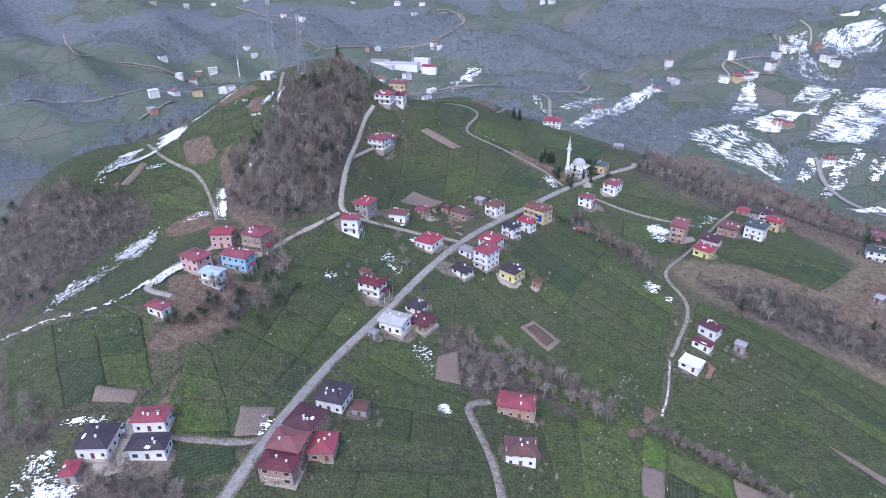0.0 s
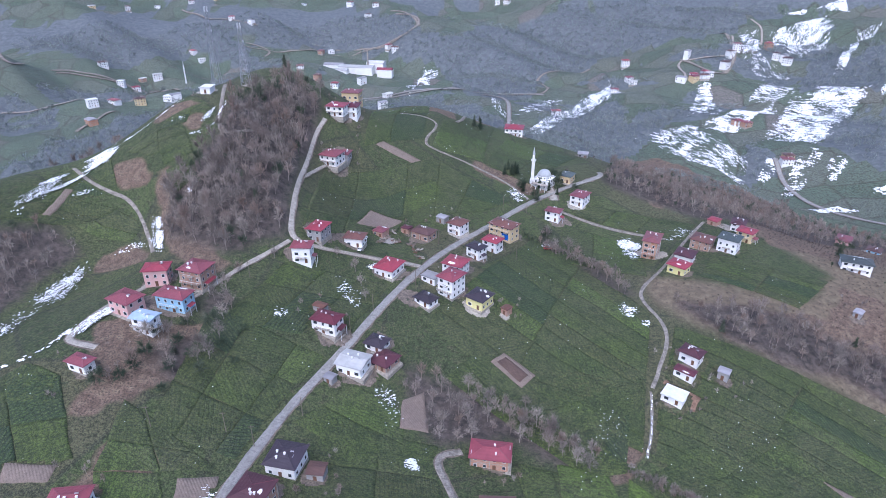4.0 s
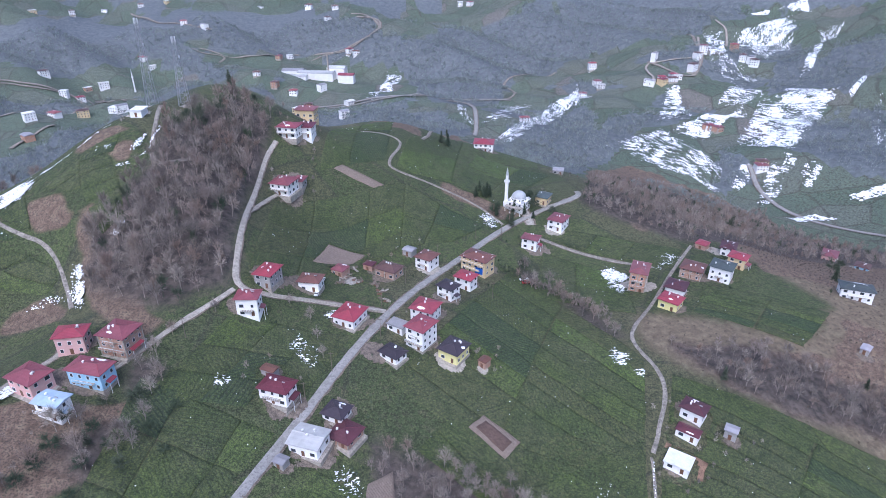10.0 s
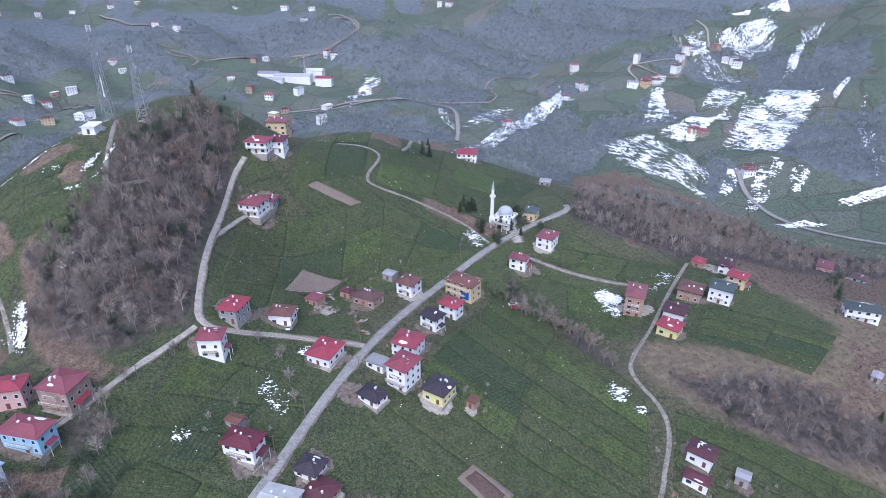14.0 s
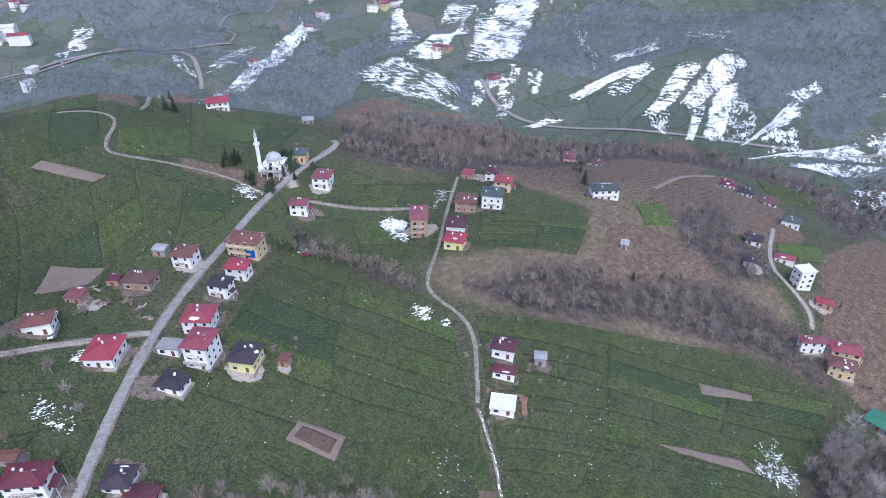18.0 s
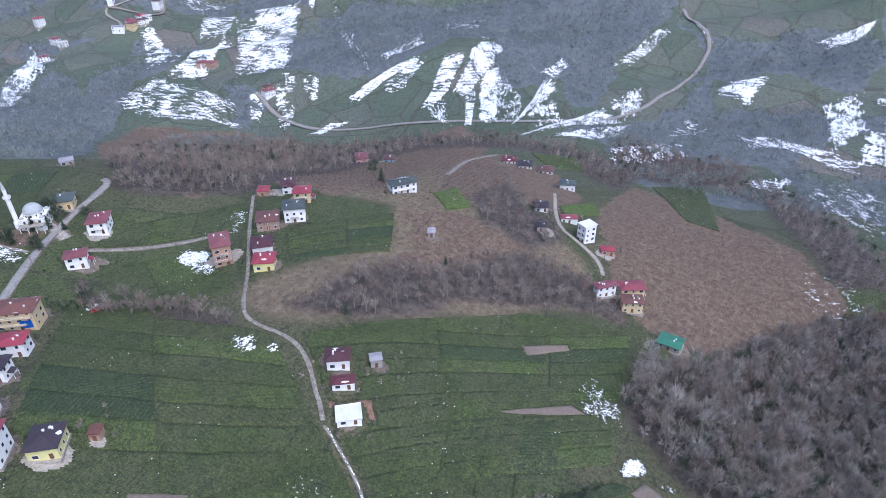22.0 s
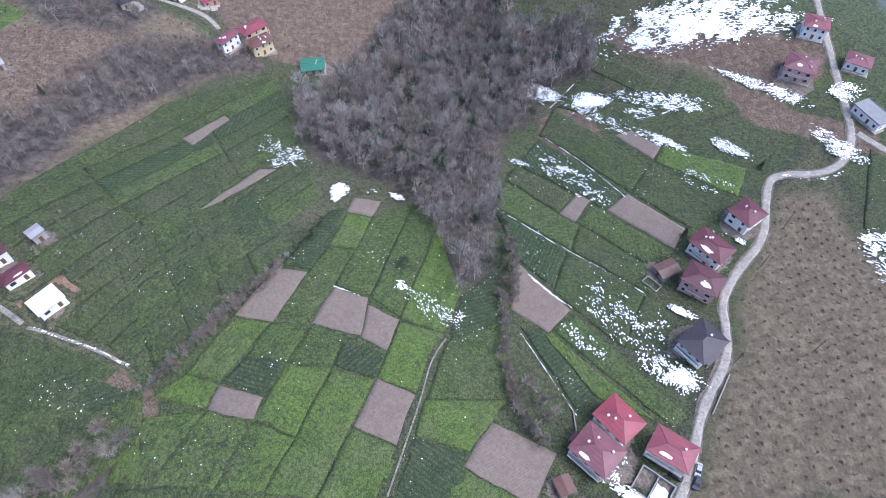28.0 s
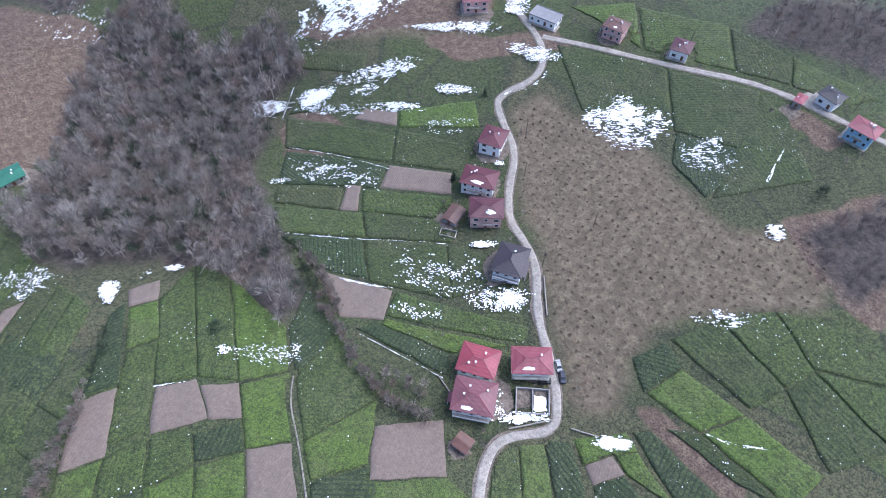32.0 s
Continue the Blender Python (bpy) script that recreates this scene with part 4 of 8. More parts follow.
road("valley_lane", 5, "gravel", [(-539.4, 1064.2), (-500.8, 1070.0), (-453.5, 1063.4), (-423.3, 1075.7), (-322.7, 921.1)])
road("valley_bend", 5, "gravel", [(-706.9, 1227.9), (-572.5, 994.5), (-545.4, 980.1), (-555.1, 1021.2)])
road("hill_track", 2.5, "gravel", [(-94.7, 380.9), (-90.6, 353.1), (-88.4, 334.2), (-86.6, 330.3), (-83.4, 330.2), (-78.3, 334.0), (-72.9, 341.3)])

# ---- houses ----
def window_mesh(w, h):
    """A frame with its sill, and the pane that stands back in it."""
    f, bm = 0.1, bmesh.new()
    rings = []
    for dx, y in ((0, 0.1), (0, -0.06), (f, -0.06), (f, 0.1)):
        rings.append([bm.verts.new(p) for p in ((-w / 2 + dx, y, dx), (w / 2 - dx, y, dx), (w / 2 - dx, y, h - dx), (-w / 2 + dx, y, h - dx))])
    for lo, hi in zip(rings, rings[1:]):
        for i in range(4):
            bm.faces.new((lo[i], lo[(i + 1) % 4], hi[(i + 1) % 4], hi[i]))
    frame_mesh = mesh_of("window", bm, M_FRAME)
    bm = bmesh.new()
    box(bm, -w / 2 + f, w / 2 - f, -0.02, 0.1, f, h - f)
    return frame_mesh, mesh_of("pane", bm, M_GLASS)


def window(home, m, meshes):
    ob = part("window", meshes[0], None, home)
    ob.matrix_basis = m
    part("pane", meshes[1], None, ob)


def door_mesh():
    bm = bmesh.new()
    box(bm, -0.55, 0.55, -0.06, 0.1, 0, 2.1)
    box(bm, -0.4, 0.4, -0.09, -0.06, 0.15, 0.95)
    box(bm, -0.4, 0.4, -0.09, -0.06, 1.1, 1.95)
    return mesh_of("door", bm, M_WOOD)


WINDOW, SMALL_WINDOW, DOOR = window_mesh(1.75, 1.5), window_mesh(1.15, 1.4), door_mesh()


def hip_roof(w, d, rise, over, gable=0.0):
    """A hipped roof over w by d, its eaves at height 0; gable 1 makes it a ridge roof."""
    bm = bmesh.new()
    x, y, t = w / 2 + over, d / 2 + over, 0.16
    inset = (min(x, y) * 0.98) * (1 - gable)
    if x >= y:
        ridge = ((-x + inset, 0), (x - inset, 0))
    else:
        ridge = ((0, -y + inset), (0, y - inset))
    base = [bm.verts.new(p) for p in ((-x, -y, 0), (x, -y, 0), (x, y, 0), (-x, y, 0))]
    low = [bm.verts.new((v.co.x * 0.995, v.co.y * 0.995, -t)) for v in base]
    r = [bm.verts.new((*p, rise)) for p in ridge]
    if x >= y:
        for f in ((base[0], base[1], r[1], r[0]), (base[1], base[2], r[1]), (base[2], base[3], r[0], r[1]), (base[3], base[0], r[0])):
            bm.faces.new(f)
    else:
        for f in ((base[0], base[1], r[0]), (base[1], base[2], r[1], r[0]), (base[2], base[3], r[1]), (base[3], base[0], r[0], r[1])):
            bm.faces.new(f)
    for i in range(4):
        j = (i + 1) % 4
        bm.faces.new((low[i], low[j], base[j], base[i]))
    bm.faces.new(low[::-1])
    caps = [((*ridge[0], rise), (*ridge[1], rise), 0.12)]
    if not gable:
        for i, c in enumerate(base):
            end = r[(0 if i in (0, 3) else 1) if x >= y else (0 if i < 2 else 1)]
            caps.append((tuple(c.co), tuple(end.co), 0.09))
    return bm, caps


COLOURS = {"red": "crimson", "redflat": "faded red", "maroon": "maroon", "brown": "brown tiled", "dark": "dark brown", "grey": "slate grey", "metal": "whitish sheet metal", "metalgrey": "grey sheet metal",
           "bluemetal": "pale blue sheet metal", "rust": "rusty sheet metal", "green": "green sheet metal", "cream": "ochre", "whiteflat": "flat white", "greyflat": "flat grey"}
WALL_WORDS = {"white": "white rendered", "cream": "cream rendered", "yellow": "pale yellow", "pinkish": "pink rendered", "blue": "light blue", "greywall": "grey cement", "orange": "bare orange block", "brick": "bare brown block"}
house_seed = random.Random(5)


def house(x, y, w, d, yaw, storeys, roof, wall, far=False):
    w, d = max(w - 0.6, 3.2), max(d - 0.6, 3.2)
    rnd = house_seed
    z = height(x, y) + (0.5 if far else 0)
    shed = storeys <= 1.05 and w * d < 45 or roof in ("rust", "metalgrey")
    kind = "shed" if shed else "house"
    home = new(kind)
    home.matrix_world = pose(x, y, z, 0, 0, yaw)
    words = {1: "one", 2: "two", 3: "three", 4: "four"}[max(1, round(storeys))]
    tagged(home, "%s %s %s with a %s roof" % (words + "-storey" if not shed else "small", WALL_WORDS[wall], kind, COLOURS[roof]), kind, "village houses")
    HOUSE_AT.append((x, y, math.hypot(w, d) / 2 + 0.6))
    top, sh = storeys * 2.9, 2.9
    bm = bmesh.new()
    box(bm, -w / 2, w / 2, -d / 2, d / 2, -3.0 - 4 * far, top)
    part("wall", bm, WALLS[wall], home)
    if not shed:
        bm = bmesh.new()
        box(bm, -w / 2 - 0.08, w / 2 + 0.08, -d / 2 - 0.08, d / 2 + 0.08, -3.0, 0.25)
        part("plinth", bm, M_CONCRETE if wall in ("orange", "brick", "greywall") or rnd.random() < 0.3 else WALLS[wall], home)
        if not far and rnd.random() < 0.35:
            bm = bmesh.new()
            s, a = rnd.choice((-1, 1)), rnd.uniform(0.6, 1.5)
            box(bm, -w / 2 - (a if s < 0 else 0.3), w / 2 + (a if s > 0 else 0.3), -d / 2 - rnd.uniform(0.6, 1.4), d / 2 + 0.3, -3.0, 0.1)
            part("terrace", bm, M_CONCRETE, home, "stained concrete terrace")
    levels = max(1, int(storeys + 0.3))
    for k in range(1, levels):
        bm = bmesh.new()
        box(bm, -w / 2 - 0.05, w / 2 + 0.05, -d / 2 - 0.05, d / 2 + 0.05, k * sh - 0.16, k * sh + 0.08)
        part("floor_band", bm, M_CONCRETE if wall in ("orange", "brick") else WALLS[wall], home)
    if wall in ("orange", "brick") and not shed:
        for cx in (-w / 2, 0, w / 2):
            for cy in (-d / 2, d / 2):
                bm = bmesh.new()
                box(bm, cx - 0.2, cx + 0.2, cy - 0.2, cy + 0.2, -1, top - 0.02)
                part("concrete_column", bm, M_CONCRETE, home)
    # windows, storey by storey
    for side, (length, depth) in enumerate(((w, d), (d, w), (w, d), (d, w))):
        count = max(1, int(length / 2.9))
        turn = Matrix.Rotation(side * math.pi / 2, 4, "Z")
        for k in range(levels):
            for i in range(count):
                at = Vector(((i + 0.5) / count * length - length / 2, -depth / 2, k * sh + 0.95))
                if k == 0 and side == 0 and i == count // 2:
                    ob = part("door", DOOR, None, home)
                    at.z = 0.26 if not shed else 0.02
                elif shed and (i or side % 2):
                    continue
                else:
                    if not far or side == 0:
                        window(home, turn @ Matrix.Translation(at), WINDOW if (i + side) % 2 == 0 and length / count > 3.2 else SMALL_WINDOW)
                    continue
                ob.matrix_basis = turn @ Matrix.Translation(at)
    # balconies on the long front
    if storeys >= 2 and not far and wall != "greywall" and rnd.random() < 0.75:
        for k in range(1, levels):
            bw = w * rnd.choice((0.4, 0.6, 0.95))
            bm = bmesh.new()
            box(bm, -bw / 2, bw / 2, -d / 2 - 1.3, -d / 2 + 0.02, k * sh - 0.12, k * sh + 0.07)
            slab = part("balcony", bm, M_CONCRETE, home)
            bm = bmesh.new()
            for px in np.arange(-bw / 2 + 0.05, bw / 2, max(0.6, bw / 8)):
                box(bm, px - 0.03, px + 0.03, -d / 2 - 1.28, -d / 2 - 1.22, k * sh + 0.07, k * sh + 0.95)
            box(bm, -bw / 2, bw / 2, -d / 2 - 1.3, -d / 2 - 1.2, k * sh + 0.95, k * sh + 1.03)
            part("railing", bm, M_FRAME, slab)
            if rnd.random() < 0.5:
                bm = bmesh.new()
                box(bm, -bw / 2 + 0.04, bw / 2 - 0.04, -d / 2 - 1.265, -d / 2 - 1.235, k * sh + 0.12, k * sh + 0.78)
                part("parapet", bm, WALLS[wall], slab)
    # lean-to porch on a short side
    if storeys >= 1.8 and not far and not shed and rnd.random() < 0.5:
        s, pw, pd = rnd.choice((-1, 1)), rnd.uniform(1.4, 2.4), d * rnd.uniform(0.35, 0.7)
        bm = bmesh.new()
        v = box(bm, min(0, s * pw), max(0, s * pw), -pd / 2, pd / 2, 2.45, 2.55)
        for p in v:
            if abs(p.co.x) < 0.01:
                p.co.z += 0.4
        porch = part("porch_roof", bm, ROOFS[roof] if roof not in ("whiteflat", "greyflat") else M_CONCRETE, home)
        porch.location.x = s * w / 2
        for py in (-pd / 2 + 0.12, pd / 2 - 0.12):
            bm = bmesh.new()
            box(bm, s * (pw - 0.2) - 0.07, s * (pw - 0.2) + 0.07, py - 0.07, py + 0.07, -2.5, 2.48)
            part("post", bm, M_FRAME, porch)
    if wall == "cream" and storeys == 2.7:
        bm = bmesh.new()
        box(bm, 0.12 * w, 0.42 * w, -d / 2 - 0.2, -d / 2 - 0.12, 1.2, 4.4)
        part("tarpaulin", bm, M_TARP, home, "bright blue tarpaulin")
    if roof in ("whiteflat", "greyflat"):
        bm = bmesh.new()
        box(bm, -w / 2 - 0.4, w / 2 + 0.4, -d / 2 - 0.4, d / 2 + 0.4, top, top + 0.22)
        for x0, x1, y0, y1 in ((-w / 2 - 0.4, w / 2 + 0.4, -d / 2 - 0.4, -d / 2 - 0.25), (-w / 2 - 0.4, w / 2 + 0.4, d / 2 + 0.25, d / 2 + 0.4)):
            box(bm, x0, x1, y0, y1, top + 0.22, top + 0.5)
        part("roof", bm, ROOFS[roof], home)
    else:
        flat_sheet = roof in ("metal", "metalgrey", "rust", "bluemetal", "green")
        rise = min(w, d) * (0.12 if flat_sheet else 0.17)
        shape, caps = hip_roof(w, d, rise, 0.35 if shed else 0.75, 1.0 if flat_sheet else 0.0)
        ob = part("roof", shape, ROOFS[roof], home)
        ob.location.z = top + 0.16
        for a, c, r in () if far or shed else caps:
            bm = bmesh.new()
            rod(bm, a, c, r, r, 5)
            part("ridge_cap", bm, ROOFS[roof], ob)
        if not far and not flat_sheet and rnd.random() < 0.4:
            side, n = rnd.choice((-1, 1)), 12
            cx, cs, rx, rs = rnd.uniform(-0.15, 0.15) * w, rnd.uniform(0.2, 0.5), rnd.uniform(0.1, 0.22) * w, rnd.uniform(0.1, 0.2)
            rim = []
            for i in range(n):
                k = rnd.uniform(0.65, 1.1)
                px, ps = cx + rx * k * math.cos(6.2832 * i / n), min(0.8, max(0.05, cs + rs * k * math.sin(6.2832 * i / n)))
                if w >= d:
                    rim.append((px, side * (d / 2 + 0.6) * (1 - ps), rise * ps))
                else:
                    rim.append((side * (w / 2 + 0.6) * (1 - ps), px * 0.8, rise * ps))
            bm = bmesh.new()
            low, high = [bm.verts.new((a, b, c - 0.05)) for a, b, c in rim], [bm.verts.new((a, b, c + 0.09)) for a, b, c in rim]
            bm.faces.new(high)
            bm.faces.new(low[::-1])
            for i in range(n):
                bm.faces.new((low[i], low[(i + 1) % n], high[(i + 1) % n], high[i]))
            bmesh.ops.recalc_face_normals(bm, faces=bm.faces[:])
            part("snow_on_roof", bm, M_SNOW, ob, "white remnant of snow")
        if not shed:
            for _ in range(1 if far else rnd.choice((1, 2, 2, 3))):
                cx, cy = rnd.uniform(-0.32, 0.32) * w, rnd.uniform(-0.3, 0.3) * d
                tall = top + rise * (1 - max(abs(cx) / w, abs(cy) / d) * 1.6) + 0.8
                bm = bmesh.new()
                box(bm, cx - 0.24, cx + 0.24, cy - 0.24, cy + 0.24, top, tall)
                box(bm, cx - 0.32, cx + 0.32, cy - 0.32, cy + 0.32, tall, tall + 0.1)
                part("chimney", bm, WALLS["white"], home)
            if rnd.random() < 0.3:
                sx = 0.25 * w
                bm = bmesh.new()
                rod(bm, (sx - 0.5, 0, top + rise + 0.35), (sx + 0.5, 0, top + rise + 0.35), 0.22, 0.22, 8)
                box(bm, sx - 0.6, sx + 0.6, -1.4, -0.25, top + rise * 0.55, top + rise * 0.55 + 0.1)
                part("solar_heater", bm, M_STEEL, home)
    return home


house(-95.9, 246.2, 9.4, 7.1, 2.7, 2.4, "red", "pinkish")
house(-80.1, 244.2, 10.1, 9.3, -21.6, 2.7, "red", "brick")
house(-84.4, 228.8, 12.4, 7.0, -20.6, 2.2, "red", "blue")
house(-43.0, 267.7, 8.4, 6.9, -6.9, 2.6, "red", "white")
house(-38.0, 285.6, 7.6, 9.8, -23.4, 2, "red", "greywall")
house(-22.4, 291.9, 9.2, 7.3, -15.9, 1.6, "brown", "white")
house(-11.1, 310.3, 6.4, 6.4, -33.6, 1, "red", "brick")
house(-6.6, 273.4, 9.6, 11.3, -30.6, 1.4, "red", "white")
house(10.5, 312.7, 10.7, 7.9, -36.2, 1.4, "brown", "brick")
house(28.7, 320.7, 8.3, 8.8, -38.7, 2, "brown", "white")
house(35.1, 293.0, 8.1, 6.7, -47.3, 2, "dark", "white")
house(23.6, 275.9, 9.9, 9.4, -32.7, 2, "red", "white")
house(20.3, 260.1, 8.5, 9.9, -41.3, 3.1, "red", "white")
house(9.0, 252.5, 8.6, 6.5, -44.4, 1, "dark", "white")
house(32.0, 253.8, 8.8, 9.4, -40.8, 1.6, "dark", "yellow")
house(-30.1, 231.0, 10.7, 7.3, -25.6, 2, "maroon", "white")
house(-11.2, 226.0, 7.8, 7.1, -31.0, 1, "dark", "white")
house(-19.5, 213.6, 10.4, 9.1, -24.6, 1.5, "metal", "white")
house(-8.4, 217.9, 8.6, 8.9, -36.7, 1, "maroon", "brick")
house(52.7, 319.7, 13.7, 9.2, -42.4, 2.7, "brown", "cream")
house(44.4, 303.2, 8.6, 7.1, -39.7, 2, "red", "white")
house(84.8, 344.3, 8.5, 6.7, -31.5, 2, "red", "white")
house(104.3, 361.7, 8.6, 10.7, -39.5, 2, "red", "white")
house(126.0, 303.0, 7.7, 12.2, -30.8, 3.4, "redflat", "orange")
house(155.5, 308.6, 10.1, 10.2, -40.9, 1.7, "brown", "brick")
house(167.4, 303.9, 10.0, 9.4, -41.9, 2.5, "grey", "white")
house(186.2, 330.6, 7.2, 9.4, -36.1, 1.7, "maroon", "white")
house(182.7, 315.7, 8.5, 7.9, -46.7, 2, "red", "cream")
house(175.4, 337.1, 6.1, 6.7, -50.2, 1, "red", "brick")
house(139.8, 293.3, 8.8, 9.4, -38.2, 1.6, "maroon", "white")
house(132.0, 282.1, 8.8, 8.1, -47.3, 1.5, "red", "yellow")
house(228.6, 290.3, 14.2, 8.2, -27.1, 2, "grey", "white")
house(307.3, 399.6, 9.0, 12.2, -43.6, 1.5, "red", "pinkish")
house(313.8, 378.1, 8.2, 8.2, -49.3, 1, "brown", "blue")
house(112.2, 219.3, 8.1, 6.5, -46.8, 1.5, "maroon", "white")
house(106.7, 211.5, 8.0, 4.7, -44.3, 1, "maroon", "white")
house(98.7, 201.2, 8.3, 6.8, -41.6, 0.9, "whiteflat", "white")
house(121.7, 210.4, 4.5, 4.2, -40.6, 1.2, "metalgrey", "greywall")
house(-35.8, 390.6, 10.9, 9.8, -18.8, 2, "red", "white")
house(-27.8, 396.6, 8.1, 10.1, -10.2, 2, "maroon", "white")
house(-30.0, 430.4, 11.5, 9.5, -14.0, 2.6, "redflat", "cream")
house(-37.2, 355.9, 10.2, 11.1, -23.7, 2, "red", "white")
house(-30.4, 362.7, 4.9, 7.9, -14.6, 1.5, "red", "greywall")
house(85.4, 482.3, 13.6, 12.3, -15.3, 2, "red", "white")
house(102.9, 387.9, 7.3, 8.9, -35.5, 1.5, "grey", "cream")
house(127.3, 439.9, 7.1, 6.8, -23.2, 1, "metalgrey", "greywall")
house(277.6, 233.0, 8.1, 7.3, -52.1, 1, "dark", "white")
house(257.0, 221.1, 4.6, 5.9, -58.0, 1, "dark", "greywall")
house(280.7, 216.9, 9.4, 5.1, -55.1, 1, "red", "white")
house(271.5, 202.1, 6.7, 7.8, -112.0, 3.3, "whiteflat", "white")
house(337.1, 246.7, 10.0, 7.2, -62.0, 1.5, "grey", "white")
house(270.7, 189.1, 7.4, 5.3, -55.7, 1, "red", "brick")
house(240.1, 175.9, 10.1, 4.6, -36.1, 2, "red", "white")
house(250.5, 166.9, 11.6, 6.9, -49.7, 2, "red", "cream")
house(241.8, 162.8, 9.9, 6.5, -55.6, 2, "brown", "cream")
house(361.4, 305.5, 9.3, 8.8, -53.6, 1, "maroon", "white")
house(359.7, 291.2, 9.6, 9.4, -58.4, 1, "dark", "white")
house(362.4, 275.9, 10.3, 9.3, -67.2, 1, "brown", "white")
house(235.4, 140.4, 9.8, 8.1, -84.0, 1, "green", "greywall")
house(-100.6, 226.2, 10.4, 8.0, -30.7, 2, "red", "pinkish")
house(-90.4, 215.5, 8.4, 5.7, -21.4, 2, "bluemetal", "white")
house(-104.1, 195.0, 7.9, 4.7, -25.8, 1.3, "red", "white")
house(-89.8, 148.4, 10.2, 6.6, 2.7, 1.5, "red", "white")
house(-102.2, 139.7, 9.5, 9.9, 1.9, 1.6, "dark", "white")
house(-86.7, 138.6, 11.0, 6.4, 2.4, 1.5, "dark", "white")
house(-36.7, 166.1, 9.9, 9.8, -16.6, 1.6, "dark", "white")
house(-27.5, 162.9, 5.6, 5.3, -11.0, 1, "rust", "greywall")
house(-46.0, 139.7, 10.1, 8.2, -13.1, 2.3, "redflat", "brick")
house(-47.0, 132.0, 10.4, 6.4, -9.8, 2.1, "maroon", "brick")
house(-42.9, 150.1, 9.5, 9.9, -21.6, 2.3, "maroon", "brick")
house(-36.4, 142.4, 7.7, 8.8, -1.9, 1.3, "red", "brick")
house(26.3, 174.5, 12.9, 8.0, -13.0, 1.7, "red", "orange")
house(24.9, 149.2, 10.0, 7.8, -5.5, 1.7, "brown", "white")
house(179.8, -84.9, 13.4, 7.8, -159.1, 1.2, "greyflat", "white")
house(153.2, -101.9, 9.3, 7.8, -159.5, 2, "brown", "pinkish")
house(126.7, -114.2, 7.7, 8.5, -153.7, 1.5, "maroon", "white")
house(70.3, -135.1, 7.9, 7.1, 180.5, 1.5, "dark", "white")
house(77.0, -126.1, 3.7, 6.2, -166.6, 1, "red", "greywall")
house(51.9, -127.9, 9.6, 7.5, -171.7, 2, "red", "blue")
house(136.6, -22.2, 9.0, 9.8, -147.9, 2, "maroon", "white")
house(123.5, -5.6, 12.6, 8.8, -142.1, 2, "maroon", "white")
house(109.7, 1.8, 11.6, 8.7, -128.8, 2.3, "maroon", "pinkish")
house(87.0, 8.7, 9.8, 12.0, -144.7, 2, "dark", "white")
house(63.0, 40.6, 11.2, 8.9, -142.4, 2.3, "red", "white")
house(54.2, 48.9, 11.8, 9.7, -136.6, 2.3, "red", "white")
house(53.9, 27.4, 11.6, 8.1, -127.1, 2, "red", "white")
house(45.5, 59.2, 5.0, 4.8, -162.1, 1, "rust", "greywall")
house(-33.6, 240.2, 5.6, 3.8, -31.1, 1, "rust", "greywall")
house(43.1, 249.5, 3.6, 4.1, -46.7, 1, "rust", "brick")
house(11.8, 267.8, 7.7, 5.2, -38.3, 1, "greyflat", "white")
house(21.3, 331.0, 5.6, 5.0, -39.0, 1, "metalgrey", "greywall")
house(1.9, 318.0, 5.1, 4.7, -32.0, 1, "maroon", "brick")
house(204.0, 250.8, 2.8, 5.1, -52.0, 0.8, "metalgrey", "greywall")
house(-99.9, 364.4, 5.9, 7.3, -7.4, 1, "whiteflat", "white")
house(-27.4, 206.2, 4.1, 3.2, -32.7, 0.8, "metalgrey", "greywall")
house(117.5, 10.5, 5.9, 8.0, 203.4, 0.8, "rust", "greywall")
house(-106.2, 130.5, 4.9, 6.7, 7.1, 1, "red", "greywall")
house(229.5, -79.2, 9.8, 9.0, -115.9, 2, "red", "white")
house(207.2, -65.5, 11.5, 10.4, -119.8, 2, "red", "pinkish")
house(208.1, -90.2, 9.5, 7.7, -122.8, 1.3, "red", "white")

# ---- yards round the houses ----
def yard(x, y, reach, number):
    """Trodden earth and broken paving round a house, ragged at its edge."""
    rng = np.random.default_rng(number)
    reach *= rng.uniform(0.85, 1.35)
    g = np.arange(-reach * 1.2, reach * 1.2, 0.55)
    gx, gy = np.meshgrid(g, g)
    wx, wy = x + rng.normal() * 2.0 + gx, y + rng.normal() * 2.0 + gy
    edge = np.hypot(gx * rng.uniform(0.85, 1.15), gy) / reach + 0.3 * smooth_noise(gx.shape, (6, 6), rng) + 0.16 * smooth_noise(gx.shape, (1.6, 1.6), rng)
    keep = edge < 1.0
    z = land(wx.ravel(), wy.ravel()).reshape(wx.shape) + 0.13 + rng.uniform(0, 0.05, wx.shape)
    wx, wy = wx + rng.uniform(-0.2, 0.2, wx.shape), wy + rng.uniform(-0.2, 0.2, wx.shape)
    i = np.arange(wx.size).reshape(wx.shape)
    quads = np.stack([i[:-1, :-1], i[:-1, 1:], i[1:, 1:], i[1:, :-1]], -1)[keep[:-1, :-1]]
    used, quads = np.unique(quads, return_inverse=True)
    ob = new("yard", raw_mesh("yard", np.stack([wx, wy, z], -1).reshape(-1, 3)[used], quads.reshape(-1, 4), M_CONCRETE if rng.random() < 0.22 else M_YARD))
    tagged(ob, "trodden brown earth yard round a house", "yard", kind="structure")


for number, (hx, hy, reach) in enumerate(HOUSE_AT):
    yard(hx, hy, reach, number)

# ---- fields ----
ROAD_PTS, HOUSE_PTS = np.array(ROAD_AT), np.array(HOUSE_AT)
SOIL_PLOTS = []


